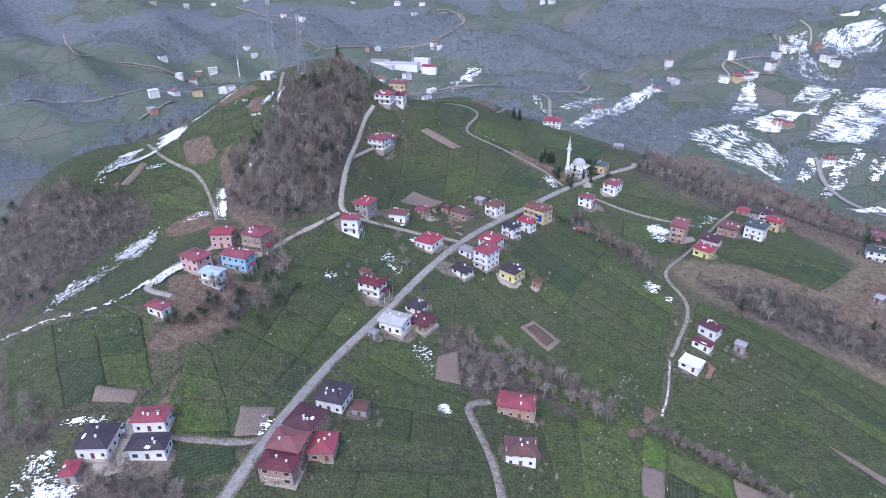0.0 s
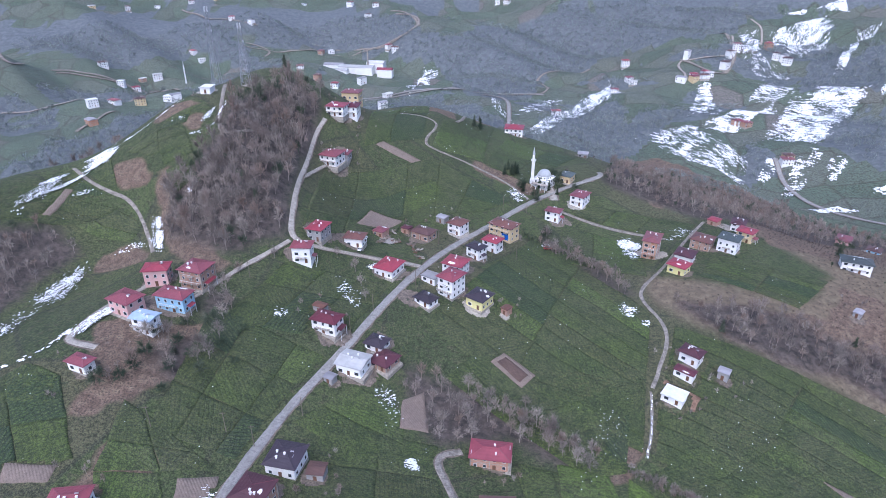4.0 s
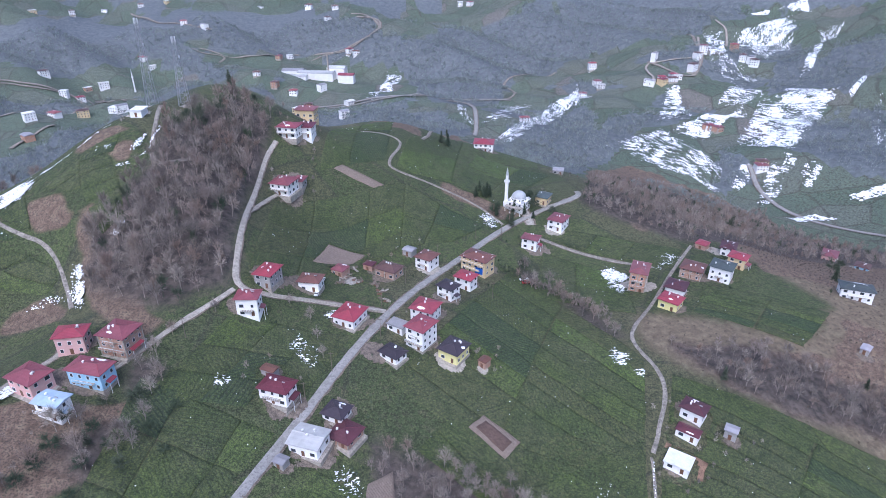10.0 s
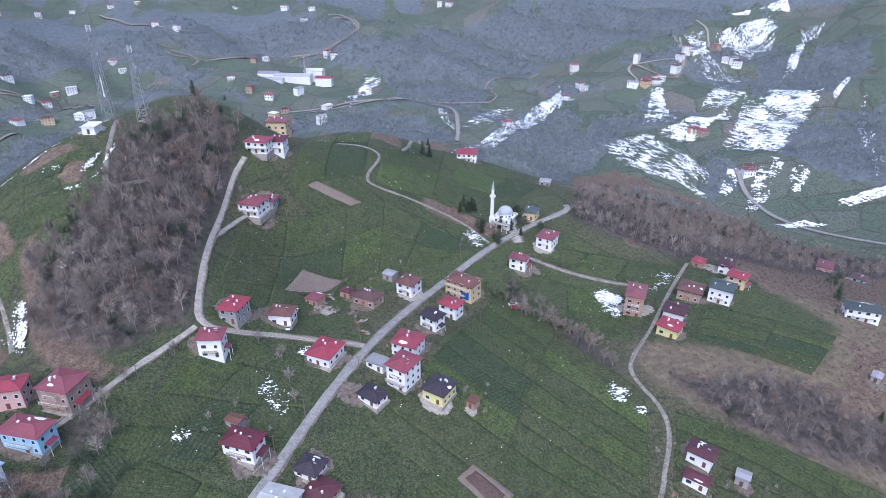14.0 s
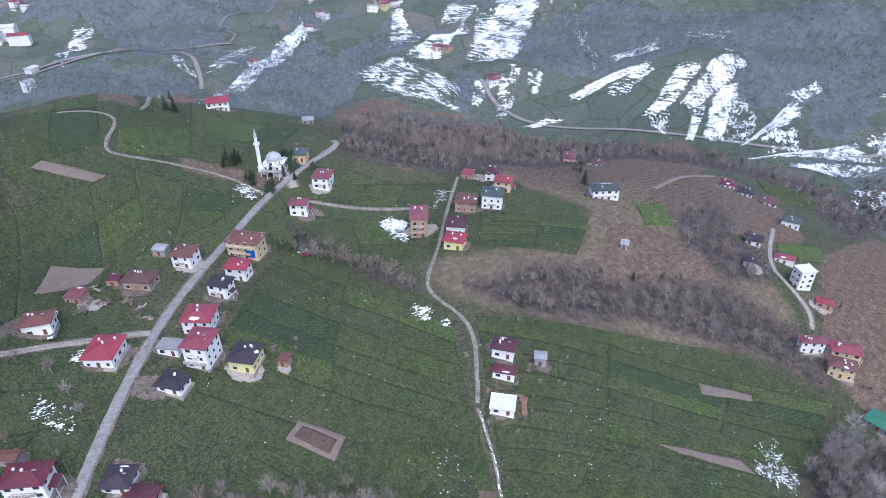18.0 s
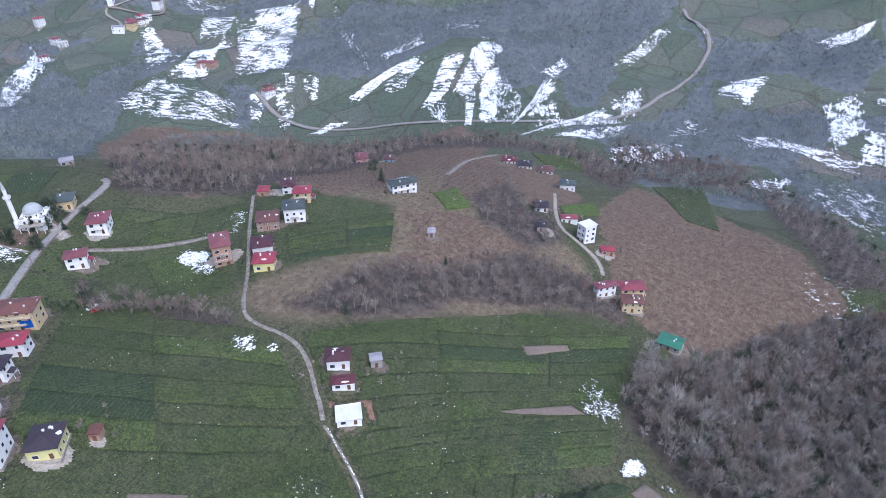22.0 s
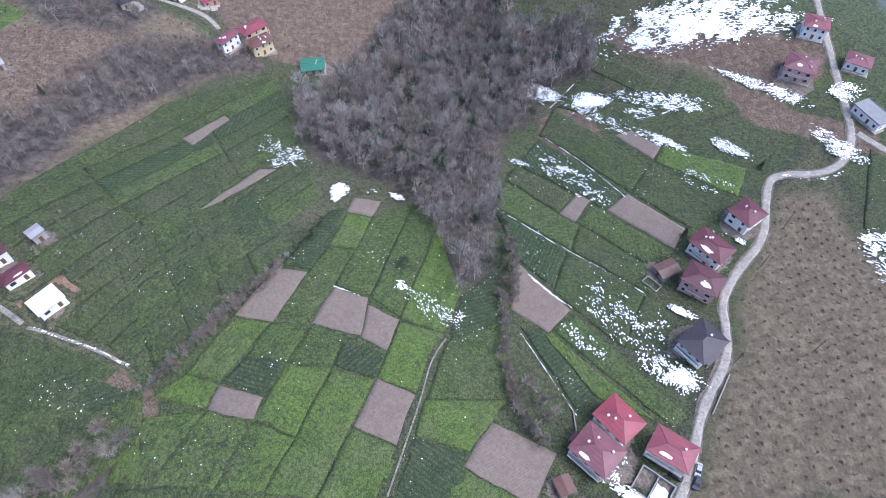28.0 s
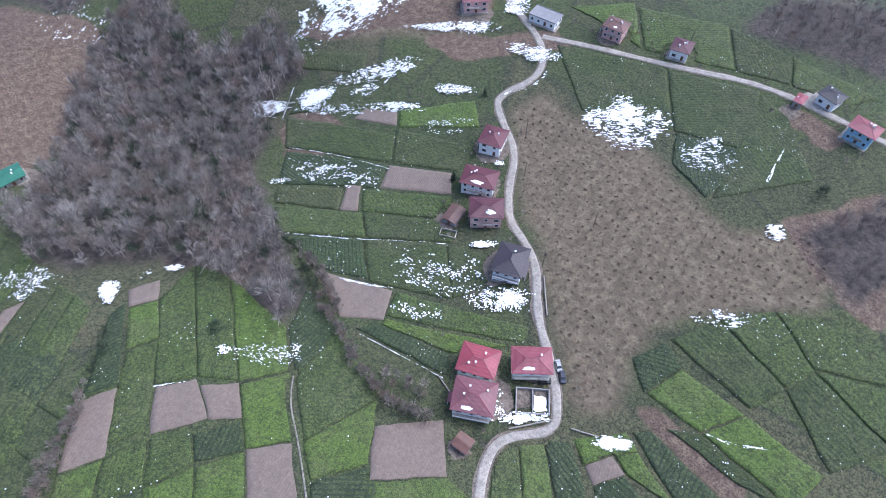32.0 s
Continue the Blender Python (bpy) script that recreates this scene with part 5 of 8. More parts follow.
def taken(x, y, pad=0.8, soil=True):
    """True where a road, a house or a dug plot leaves no room."""
    hit = np.zeros(x.shape, bool)
    for table in (ROAD_PTS, HOUSE_PTS):
        near = table[(table[:, 0] > x.min() - 12) & (table[:, 0] < x.max() + 12) & (table[:, 1] > y.min() - 12) & (table[:, 1] < y.max() + 12)]
        for a, b, r in near:
            hit |= (x - a) ** 2 + (y - b) ** 2 < (r + pad) ** 2
    if soil:
        for o in SOIL_PLOTS:
            hit |= inside(x, y, o)
    return hit


def draped(q, step, lift, rough, seed, soil=True, edge=True):
    """A quilt over the ground between four corners, with ragged bushes on it."""
    q = np.array(q, float)
    nu = int(max(np.hypot(*(q[1] - q[0])), np.hypot(*(q[2] - q[3]))) / step) + 4
    nv = int(max(np.hypot(*(q[2] - q[1])), np.hypot(*(q[3] - q[0]))) / step) + 4
    lu, lv = nu * step, nv * step
    us, vs = np.linspace(0, 1, nu), np.linspace(0, 1, nv)
    if edge:
        us[1], us[-2], vs[1], vs[-2] = 0.18 / lu, 1 - 0.18 / lu, 0.18 / lv, 1 - 0.18 / lv
    u, v = np.meshgrid(us, vs)
    p = q[0] * ((1 - u) * (1 - v))[..., None] + q[1] * (u * (1 - v))[..., None] + q[2] * (u * v)[..., None] + q[3] * ((1 - u) * v)[..., None]
    x, y = p[..., 0] + 0.35 * wobble(p[..., 0], p[..., 1], 5), p[..., 1] + 0.35 * wobble(p[..., 1], p[..., 0], 6)
    rng = np.random.default_rng(seed)
    z = land(x.ravel(), y.ravel()).reshape(x.shape) + lift * (1 + 0.12 * wobble(x, y, 7)) + rng.uniform(-rough, rough, x.shape)
    if edge:
        rim = (u == 0) | (u == 1) | (v == 0) | (v == 1)
        z[rim] -= lift * 0.9
    bad = taken(x, y, soil=soil)
    i = np.arange(nu * nv).reshape(nv, nu)
    quads = np.stack([i[:-1, :-1], i[:-1, 1:], i[1:, 1:], i[1:, :-1]], -1).reshape(-1, 4)
    quads = quads[~bad.ravel()[quads].any(1)]
    a, b, c = (p[1, 0] - p[0, 0]), (p[0, 1] - p[0, 0]), 0
    if b[0] * a[1] - b[1] * a[0] < 0:
        quads = quads[:, ::-1]
    return np.stack([x, y, z], -1).reshape(-1, 3), quads


def soil_plot(q, material=M_SOIL, lift=0.3):
    SOIL_PLOTS.append(q)
    v, f = draped(q, 1.0, lift, 0.06, len(SOIL_PLOTS), soil=False)
    if len(f):
        tagged(new("soil_plot", raw_mesh("soil_plot", v, f, material)), "bare brown dug plot among green tea bushes", "soil plot", "dug plots")


soil_plot([(114.6, 141.1), (113.9, 131.3), (94.2, 139.5), (96.5, 150.6)])
soil_plot([(108.1, 122.6), (104.9, 112.2), (90.5, 113.9), (94.1, 128.1)])
soil_plot([(102.0, 112.1), (97.2, 102.4), (85.4, 106.3), (90.1, 113.8)])
soil_plot([(73.3, 150.7), (69.4, 138.6), (63.0, 140.2), (66.2, 152.8)])
soil_plot([(76.1, 108.7), (70.4, 96.8), (55.1, 101.9), (61.1, 114.4)])
soil_plot([(151.1, 118.8), (150.0, 109.0), (141.5, 112.1), (143.7, 120.8)])
soil_plot([(64.0, 76.8), (55.1, 59.0), (40.8, 68.2), (50.7, 85.9)])
soil_plot([(124.6, 62.8), (103.6, 46.1), (95.2, 55.4), (103.9, 66.4)])
soil_plot([(154.6, 15.1), (135.6, -1.6), (126.9, 4.7), (147.2, 24.5)])
soil_plot([(156.3, 34.4), (152.4, 29.6), (142.3, 37.5), (146.5, 42.5)])
soil_plot([(189.1, 6.2), (177.7, -3.0), (171.6, 1.6), (187.5, 12.9)])
soil_plot([(21.5, 35.2), (19.4, 26.8), (13.6, 28.0), (16.6, 36.9)])
soil_plot([(138.4, 169.5), (143.6, 163.5), (164.2, 147.7), (164.0, 153.5)])
soil_plot([(177.8, 183.4), (195.8, 171.7), (193.6, 169.4), (174.8, 179.1)])
soil_plot([(32.8, 223.4), (39.2, 228.1), (49.7, 216.6), (43, 210.5)])
soil_plot([(-23, 312.8), (-17, 332.5), (0.2, 329.3), (-6, 320.5)])
soil_plot([(-14.3, 379.4), (-10.2, 383.5), (11.8, 377.4), (6, 373.5)])
soil_plot([(-64.6, 146.7), (-66.2, 158.6), (-54.8, 160.5), (-54.5, 147.7)])
soil_plot([(-112.3, 155.8), (-113, 161.6), (-99.1, 160.9), (-99.1, 156)])
soil_plot([(-3, 188.1), (-2, 201.5), (5.9, 206.4), (6.6, 186.8)])
soil_plot([(97.2, 211.6), (109, 201.1), (104.1, 194.7), (91.9, 204.7)], M_EARTH)
soil_plot([(35.3, 223.1), (39.4, 225.9), (47.2, 216.8), (42.8, 213.1)], M_BED, 0.42)
soil_plot([(-159.0, 291.0), (-156.3, 291.8), (-151.9, 308.4), (-155.0, 307.9)])
FIELD_COUNT, FLECKS = [0], []


def field(q, along, across, bright=False):
    """A tea garden in parcels, with trodden paths between them."""
    q = [Vector(c) for c in q]
    rnd = random.Random(FIELD_COUNT[0] + 3)

    def at(u, v):
        return q[0] * ((1 - u) * (1 - v)) + q[1] * (u * (1 - v)) + q[2] * (u * v) + q[3] * ((1 - u) * v)

    us = [min(1, max(0, (i + (rnd.uniform(-0.22, 0.22) if 0 < i < along else 0)) / along)) for i in range(along + 1)]
    vs = [min(1, max(0, (i + (rnd.uniform(-0.22, 0.22) if 0 < i < across else 0)) / across)) for i in range(across + 1)]
    for i in range(along):
        for j in range(across):
            c = [at(us[i], vs[j]), at(us[i + 1], vs[j]), at(us[i + 1], vs[j + 1]), at(us[i], vs[j + 1])]
            m = sum(c, Vector((0, 0))) / 4
            size = max(4.0, min((c[1] - c[0]).length, (c[3] - c[0]).length))
            c = [p + (m - p) * min(0.2, 0.14 / size) for p in c]
            FIELD_COUNT[0] += 1
            v, f = draped([tuple(p) for p in c], 0.95, 0.36, 0.14, FIELD_COUNT[0])
            if len(f):
                FLECKS.append(v[np.random.default_rng(FIELD_COUNT[0]).integers(0, len(v), max(2, len(f) // (50 if bright else 42)))])
                material, label = TEA_LOOK["bright" if bright else rnd.choice(("dull", "dull", "dull", "dull", "dull", "dull", "mid", "rows"))]
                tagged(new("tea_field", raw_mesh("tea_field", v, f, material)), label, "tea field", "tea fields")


TEA_LOOK = {"bright": (M_TEA_BRIGHT, "bright yellow-green tea bushes in a hillside parcel"), "mid": (M_TEA_MID, "fresh green tea bushes in a hillside parcel"),
            "rows": (M_TEA_ROWS, "dark green tea bushes standing in clear rows"), "dull": (M_TEA, "dull green clipped tea bushes in a hillside parcel")}


def parcel(q, tone):
    """One tea garden between its four corners."""
    FIELD_COUNT[0] += 1
    m = sum((Vector(c) for c in q), Vector((0, 0))) / 4
    q = [tuple(Vector(c) + (m - Vector(c)).normalized() * 0.1) for c in q]
    v, f = draped(q, 0.95, 0.42, 0.15, FIELD_COUNT[0])
    if len(f):
        FLECKS.append(v[np.random.default_rng(FIELD_COUNT[0]).integers(0, len(v), max(2, len(f) // (40 if tone == "bright" else 9)))])
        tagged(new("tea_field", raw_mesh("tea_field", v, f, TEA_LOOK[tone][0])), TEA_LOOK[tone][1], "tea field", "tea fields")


field([(69.3, 322), (105.9, 247.9), (79.6, 177.9), (7.5, 240.4)], 2, 8, False)
field([(113, 238.9), (226.3, 155), (149.3, 130.6), (80.8, 176.8)], 3, 9, False)
field([(129.3, 229), (198.2, 193.3), (225.2, 157.2), (114, 236.9)], 3, 1, False)
field([(-46, 281), (-41.1, 348.9), (23.6, 383.2), (17.1, 335.7)], 3, 3, False)
field([(17.1, 335.7), (23.6, 383.2), (64.8, 361.7), (44.8, 344.3)], 2, 2, False)
field([(-20.9, 376), (-14, 440), (22, 468), (14, 396)], 2, 2, False)
field([(18.4, 390.2), (30.3, 436.2), (70.8, 483.7), (50.9, 398.1)], 2, 1, False)
field([(52.7, 399.2), (76, 457.7), (118.7, 429.6), (78.2, 382.8)], 2, 2, False)
field([(-118.9, 333.3), (-104.4, 333.5), (-97.3, 318.5), (-112.1, 315.7)], 1, 3, False)
field([(-115.0, 341.5), (-103.0, 347.5), (-104.2, 335.8), (-118.3, 334.9)], 1, 2, False)
field([(-177.6, 279.2), (-154.2, 305.5), (-131.0, 301.8), (-148.7, 290.7)], 3, 1, False)
field([(-147.1, 291.5), (-130.9, 301.2), (-116.0, 291.2), (-120.6, 284.1)], 2, 1, False)
field([(-153.6, 307.7), (-140.9, 328.8), (-133.1, 310.7), (-141.1, 307.6)], 2, 1, False)
field([(-164.6, 301.3), (-141.9, 330.0), (-144.2, 319.2), (-156.2, 307.3)], 2, 1, False)
field([(-110.7, 313.2), (-97.5, 316.0), (-94.1, 305.8), (-102.1, 300.9)], 1, 2, False)
field([(-133.0, 329.3), (-118.7, 336.6), (-114.8, 323.2), (-121.1, 323.3)], 1, 2, False)
field([(-69.5, 224.4), (-48.7, 265.4), (-5.7, 263.9), (-25.9, 226.4)], 3, 3, False)
field([(105, 360.8), (164, 334.5), (148.6, 317.9), (94.1, 348.6)], 3, 1, False)
field([(90.1, 339.3), (123.3, 313.7), (115.6, 278), (75, 298.6)], 2, 2, False)
field([(156.6, 298.8), (204.3, 274.2), (177.5, 253), (140.1, 276.6)], 2, 5, False)
field([(-164.7, 194), (-109.8, 192.1), (-95.5, 163.4), (-134.1, 147.9)], 3, 2, False)
field([(-79.3, 176.3), (-72.2, 231.9), (-28.7, 216.5), (-50.6, 166.6)], 3, 3, False)
field([(-38.1, 184.9), (-18.9, 206.6), (-0.9, 195), (-2.7, 167.2)], 2, 1, False)
field([(-31.1, 149.9), (-28.2, 187.8), (9.5, 180.3), (10.1, 148.4)], 2, 2, False)
field([(33.8, 174.6), (64.6, 166.1), (62, 135.3), (36.4, 131)], 2, 1, False)
field([(-37.3, 134.9), (11.4, 138.7), (10.2, 116.3), (-39.3, 111.6)], 3, 1, False)
field([(77.3, 168.3), (118.6, 190), (174.4, 161.2), (107.4, 131.5)], 3, 4, False)
field([(-88.8, 159.7), (-71, 160.1), (-60.1, 133.7), (-77.3, 127.2)], 1, 2, False)
field([(32.2, 232.6), (66.1, 179.7), (36.1, 191.8), (14.7, 214.6)], 2, 2, False)
field([(86, 210.2), (72.9, 174.8), (60.2, 169.5), (46, 198.1)], 2, 2, False)
field([(63, 219), (84.4, 209.8), (43.6, 197.3), (31.7, 207.1)], 1, 2, False)
field([(-88.8, 159.7), (-88.5, 184.8), (-75.8, 177.2), (-55.2, 162.4)], 2, 2, False)
field([(-137.1, 183.7), (-122.7, 198.4), (-109.8, 192.1), (-109.5, 181.1)], 2, 1, False)
field([(410.3, 216.6), (448, 191.7), (354.5, 154.9), (356.3, 175.6)], 1, 2, False)

parcel([(142.4, 127.2), (146.1, 120.8), (114.9, 131.0), (115.7, 139.9)], "rows")
parcel([(142.9, 120.8), (141.0, 112.1), (125.5, 116.3), (126.5, 125.6)], "bright")
parcel([(125.7, 125.5), (124.8, 116.5), (95.3, 128.8), (97.8, 139.6)], "mid")
parcel([(93.8, 139.7), (94.3, 129.2), (80.6, 133.7), (83.1, 145.2)], "mid")
parcel([(82.8, 145.3), (80.2, 133.8), (69.9, 138.6), (74.0, 150.6)], "rows")
parcel([(65.7, 153.0), (62.4, 140.6), (44.8, 146.9), (47.0, 162.6)], "bright")
parcel([(95.9, 151.1), (93.7, 140.0), (74.5, 151.2), (77.5, 160.2)], "bright")
parcel([(77.2, 160.7), (73.7, 151.3), (66.4, 153.2), (70.7, 168.0)], "bright")
parcel([(64.7, 169.1), (65.8, 153.4), (47.1, 163.0), (48.7, 174.4)], "bright")
parcel([(141.3, 111.5), (150.8, 97.2), (105.8, 111.7), (109.0, 122.5)], "mid")
parcel([(88.2, 118.4), (84.4, 107.0), (75.7, 109.4), (79.7, 121.1)], "rows")
parcel([(93.3, 128.7), (90.2, 118.7), (79.5, 121.4), (80.2, 133.5)], "mid")
parcel([(79.9, 133.8), (78.8, 121.5), (58.1, 129.2), (62.8, 140.5)], "bright")
parcel([(62.4, 140.4), (57.7, 129.3), (43.3, 135.2), (44.8, 146.6)], "bright")
parcel([(150.8, 96.8), (139.5, 89.4), (98.1, 102.4), (105.1, 111.6)], "mid")
parcel([(138.3, 89.1), (108.7, 82.3), (93.2, 88.9), (97.5, 102.1)], "bright")
parcel([(96.4, 102.3), (92.8, 89.1), (71.1, 96.6), (76.3, 109.0)], "bright")
parcel([(60.6, 114.7), (54.6, 102.2), (40.7, 106.9), (41.9, 122.2)], "bright")
parcel([(78.4, 121.1), (75.6, 109.6), (41.9, 122.5), (43.3, 134.9)], "bright")
parcel([(108.2, 81.8), (120.5, 69.7), (99.4, 70.0), (91.1, 87.7)], "rows")
parcel([(90.7, 88.1), (99.0, 69.7), (71.2, 71.3), (70.3, 95.4)], "mid")
parcel([(69.8, 95.6), (70.9, 71.7), (54.9, 83.7), (59.1, 98.4)], "bright")
parcel([(58.5, 98.9), (54.1, 84.3), (39.5, 87.5), (40.6, 106.0)], "rows")
parcel([(50.2, 86.0), (40.4, 68.5), (32.8, 66.6), (41.4, 93.3)], "bright")
parcel([(219.0, 23.7), (202.1, -0.2), (189.7, 5.9), (212.9, 32.2)], "dull")
parcel([(177.8, -3.9), (161.4, -31.7), (148.0, -24.6), (170.0, 1.2)], "bright")
parcel([(212.3, 34.0), (166.7, 4.7), (155.6, 14.5), (193.5, 43.0)], "dull")
parcel([(169.6, 2.3), (139.0, -17.8), (135.7, -3.3), (155.1, 13.8)], "dull")
parcel([(191.4, 44.0), (154.9, 16.0), (147.5, 25.3), (175.0, 55.5)], "rows")
parcel([(174.3, 56.2), (155.6, 36.4), (146.8, 43.0), (165.4, 60.8)], "dull")
parcel([(150.3, 29.8), (125.9, 5.3), (118.0, 12.8), (141.6, 36.9)], "mid")
parcel([(164.3, 61.5), (140.3, 36.7), (128.9, 41.5), (150.2, 66.8)], "mid")
parcel([(139.8, 36.5), (117.2, 13.1), (108.7, 17.7), (128.4, 41.3)], "dull")
parcel([(147.5, 66.5), (129.2, 43.2), (112.4, 50.8), (125.8, 62.8)], "rows")
parcel([(128.7, 43.0), (109.1, 19.9), (88.7, 31.9), (111.3, 51.0)], "dull")
parcel([(108.8, 19.6), (93.5, 9.1), (86.6, 16.9), (88.7, 31.9)], "dull")
parcel([(102.2, 45.3), (64.8, 18.2), (62.0, 23.6), (96.1, 53.6)], "mid")
parcel([(95.3, 54.5), (63.8, 27.8), (72.1, 43.9), (94.4, 56.8)], "bright")
parcel([(97.0, 64.0), (94.0, 57.0), (71.8, 44.5), (66.5, 50.0)], "rows")
parcel([(37.7, 0.4), (35.1, -11.1), (26.6, -8.2), (27.5, 6.2)], "rows")
parcel([(35.3, -12.7), (31.2, -29.0), (4.1, -25.6), (5.9, -13.3)], "dull")
parcel([(30.8, -29.5), (22.9, -44.7), (3.3, -37.0), (4.2, -26.1)], "mid")
parcel([(22.2, -44.9), (9.2, -53.2), (-14.4, -50.8), (2.9, -37.5)], "mid")
parcel([(3.7, -25.5), (2.7, -36.3), (-23.8, -33.2), (-17.9, -14.7)], "dull")
parcel([(2.2, -37.0), (-14.9, -50.0), (-30.6, -29.9), (-24.1, -33.7)], "mid")
parcel([(26.8, 5.9), (26.2, -7.9), (5.7, -10.7), (9.8, 2.8)], "bright")
parcel([(9.1, 2.7), (5.3, -10.7), (-17.5, -12.8), (-17.3, 0.9)], "bright")
parcel([(16.1, 9.2), (9.4, 3.2), (-16.9, 1.5), (-6.1, 6.3)], "dull")
parcel([(41.7, 52.7), (38.1, 45.6), (22.6, 56.7), (28.8, 66.0)], "mid")
parcel([(37.9, 45.3), (34.3, 38.9), (17.6, 49.3), (22.4, 56.5)], "bright")
parcel([(34.1, 38.7), (29.3, 33.6), (12.5, 42.0), (17.3, 48.9)], "rows")
parcel([(29.6, 32.4), (21.7, 18.8), (16.1, 20.7), (22.1, 35.7)], "bright")
parcel([(18.9, 26.1), (15.9, 20.9), (-0.7, 23.6), (13.1, 27.7)], "bright")
parcel([(16.4, 37.1), (13.5, 28.6), (3.6, 29.5), (11.6, 40.8)], "rows")
parcel([(20.9, 17.8), (18.4, 13.4), (-4.7, 13.3), (-1.1, 23.1)], "rows")
parcel([(165.9, -79.9), (123.7, -103.6), (98.0, -80.3), (128.7, -61.7)], "dull")
parcel([(122.7, -103.6), (90.7, -120.9), (70.0, -94.6), (97.1, -80.3)], "dull")
parcel([(95.9, -79.9), (69.7, -94.2), (66.9, -64.3), (85.8, -67.5)], "rows")
parcel([(88.7, -120.2), (74.2, -117.0), (48.9, -98.6), (65.4, -66.1)], "dull")
parcel([(179.6, -99.8), (162.9, -124.1), (139.7, -104.9), (168.0, -103.1)], "bright")
parcel([(160.1, -123.1), (125.8, -143.1), (105.2, -122.9), (138.2, -105.1)], "mid")
parcel([(124.5, -142.9), (96.3, -146.5), (85.6, -132.9), (104.5, -123.2)], "dull")
parcel([(95.3, -146.6), (59.2, -152.6), (64.2, -138.7), (84.6, -133.0)], "mid")
parcel([(238.6, 7.4), (215.8, -11.7), (207.8, -3.7), (236.5, 16.6)], "dull")
parcel([(90.1, 211.4), (87.2, 202.8), (63.0, 178.8), (71.6, 207.1)], "dull")
parcel([(52.3, 196.2), (75.9, 171.0), (57.3, 168.0), (36.1, 191.8)], "mid")

parcel([(239.2, 277.7), (259.1, 276.9), (241.2, 254.6), (227.6, 259.7)], "bright")
parcel([(293.9, 231.3), (327.0, 223.7), (312.4, 211.2), (283.5, 219.8)], "bright")
parcel([(404.2, 312.1), (423.2, 282.6), (394.6, 260.6), (378.9, 283.1)], "mid")

# ---- snow left on the fields ----
flecks = np.vstack(FLECKS)
fleck_rng = np.random.default_rng(4)
flecks = flecks[~taken(flecks[:, 0], flecks[:, 1], 0.5) & (wobble(flecks[:, 0], flecks[:, 1], 16) + 0.5 * wobble(flecks[:, 1], flecks[:, 0], 5) > fleck_rng.uniform(-0.05, 1.0, len(flecks)))]
corner_turn = fleck_rng.random((len(flecks), 1)) * 6.2832 + np.arange(5) * 1.2566
corner_far = fleck_rng.uniform(0.05, 0.24, (len(flecks), 1))  * fleck_rng.uniform(0.7, 1.3, (len(flecks), 5))
lumps = np.stack([flecks[:, :1] + np.cos(corner_turn) * corner_far, flecks[:, 1:2] + np.sin(corner_turn) * corner_far, flecks[:, 2:] + 0.08 + 0 * corner_far], -1)
peaks = flecks + (0, 0, 0.3)
fan = np.arange(len(flecks))[:, None] * 6
tagged(new("snow_flecks", raw_mesh("snow_flecks", np.concatenate([lumps, peaks[:, None]], 1).reshape(-1, 3),
                                   np.concatenate([np.stack([fan[:, 0] + i, fan[:, 0] + (i + 1) % 5, fan[:, 0] + 5], 1) for i in range(5)]), M_SNOW)),
       "small lumps of old snow scattered on the tea bushes", "snow", kind="stuff")



def snow_sheet(wx, wy, keep, lift, step, rng, label):
    z = land(wx.ravel(), wy.ravel()).reshape(wx.shape) + lift + rng.uniform(-0.06, 0.08, wx.shape)
    wx, wy = wx + rng.uniform(-0.42, 0.42, wx.shape) * step, wy + rng.uniform(-0.42, 0.42, wx.shape) * step
    i = np.arange(wx.size).reshape(wx.shape)
    quads = np.stack([i[:-1, :-1], i[:-1, 1:], i[1:, 1:], i[1:, :-1]], -1)[keep[:-1, :-1]]
    if len(quads):
        used, quads = np.unique(quads, return_inverse=True)
        v = np.stack([wx, wy, z], -1).reshape(-1, 3)[used]
        tagged(new("snow_patch", raw_mesh("snow_patch", v, quads.reshape(-1, 4), M_SNOW)), label, "snow", kind="stuff")


def snow_patch(x, y, rx, ry, yaw, density):
    c, s = math.cos(radians(yaw)), math.sin(radians(yaw))
    step = max(0.22, min(rx, ry) / 48)
    gx, gy = np.meshgrid(np.arange(-1.3 * rx, 1.3 * rx, step), np.arange(-1.3 * ry, 1.3 * ry, step))
    wx, wy = x + c * gx - s * gy, y + s * gx + c * gy
    rng = np.random.default_rng(int(abs(x * 7 + y * 13)) + 1)
    grain = 0.4 * smooth_noise(gx.shape, (1.6, 4.5), rng) + 0.35 * smooth_noise(gx.shape, (1.3, 1.8), rng) + 0.25 * smooth_noise(gx.shape, (9, 9), rng)
    body = 1 - (gx / rx) ** 2 - (gy / ry) ** 2 + 0.6 * wobble(wx, wy, 6)
    keep = (body > -0.5) & (grain < 0.22 + 0.58 * density * (0.35 + 0.7 * np.clip(body, -0.5, 1)))
    keep &= ~taken(wx, wy, -0.4, soil=False)
    snow_sheet(wx, wy, keep, 0.62, step, rng, "patch of old melting snow lying on the field")


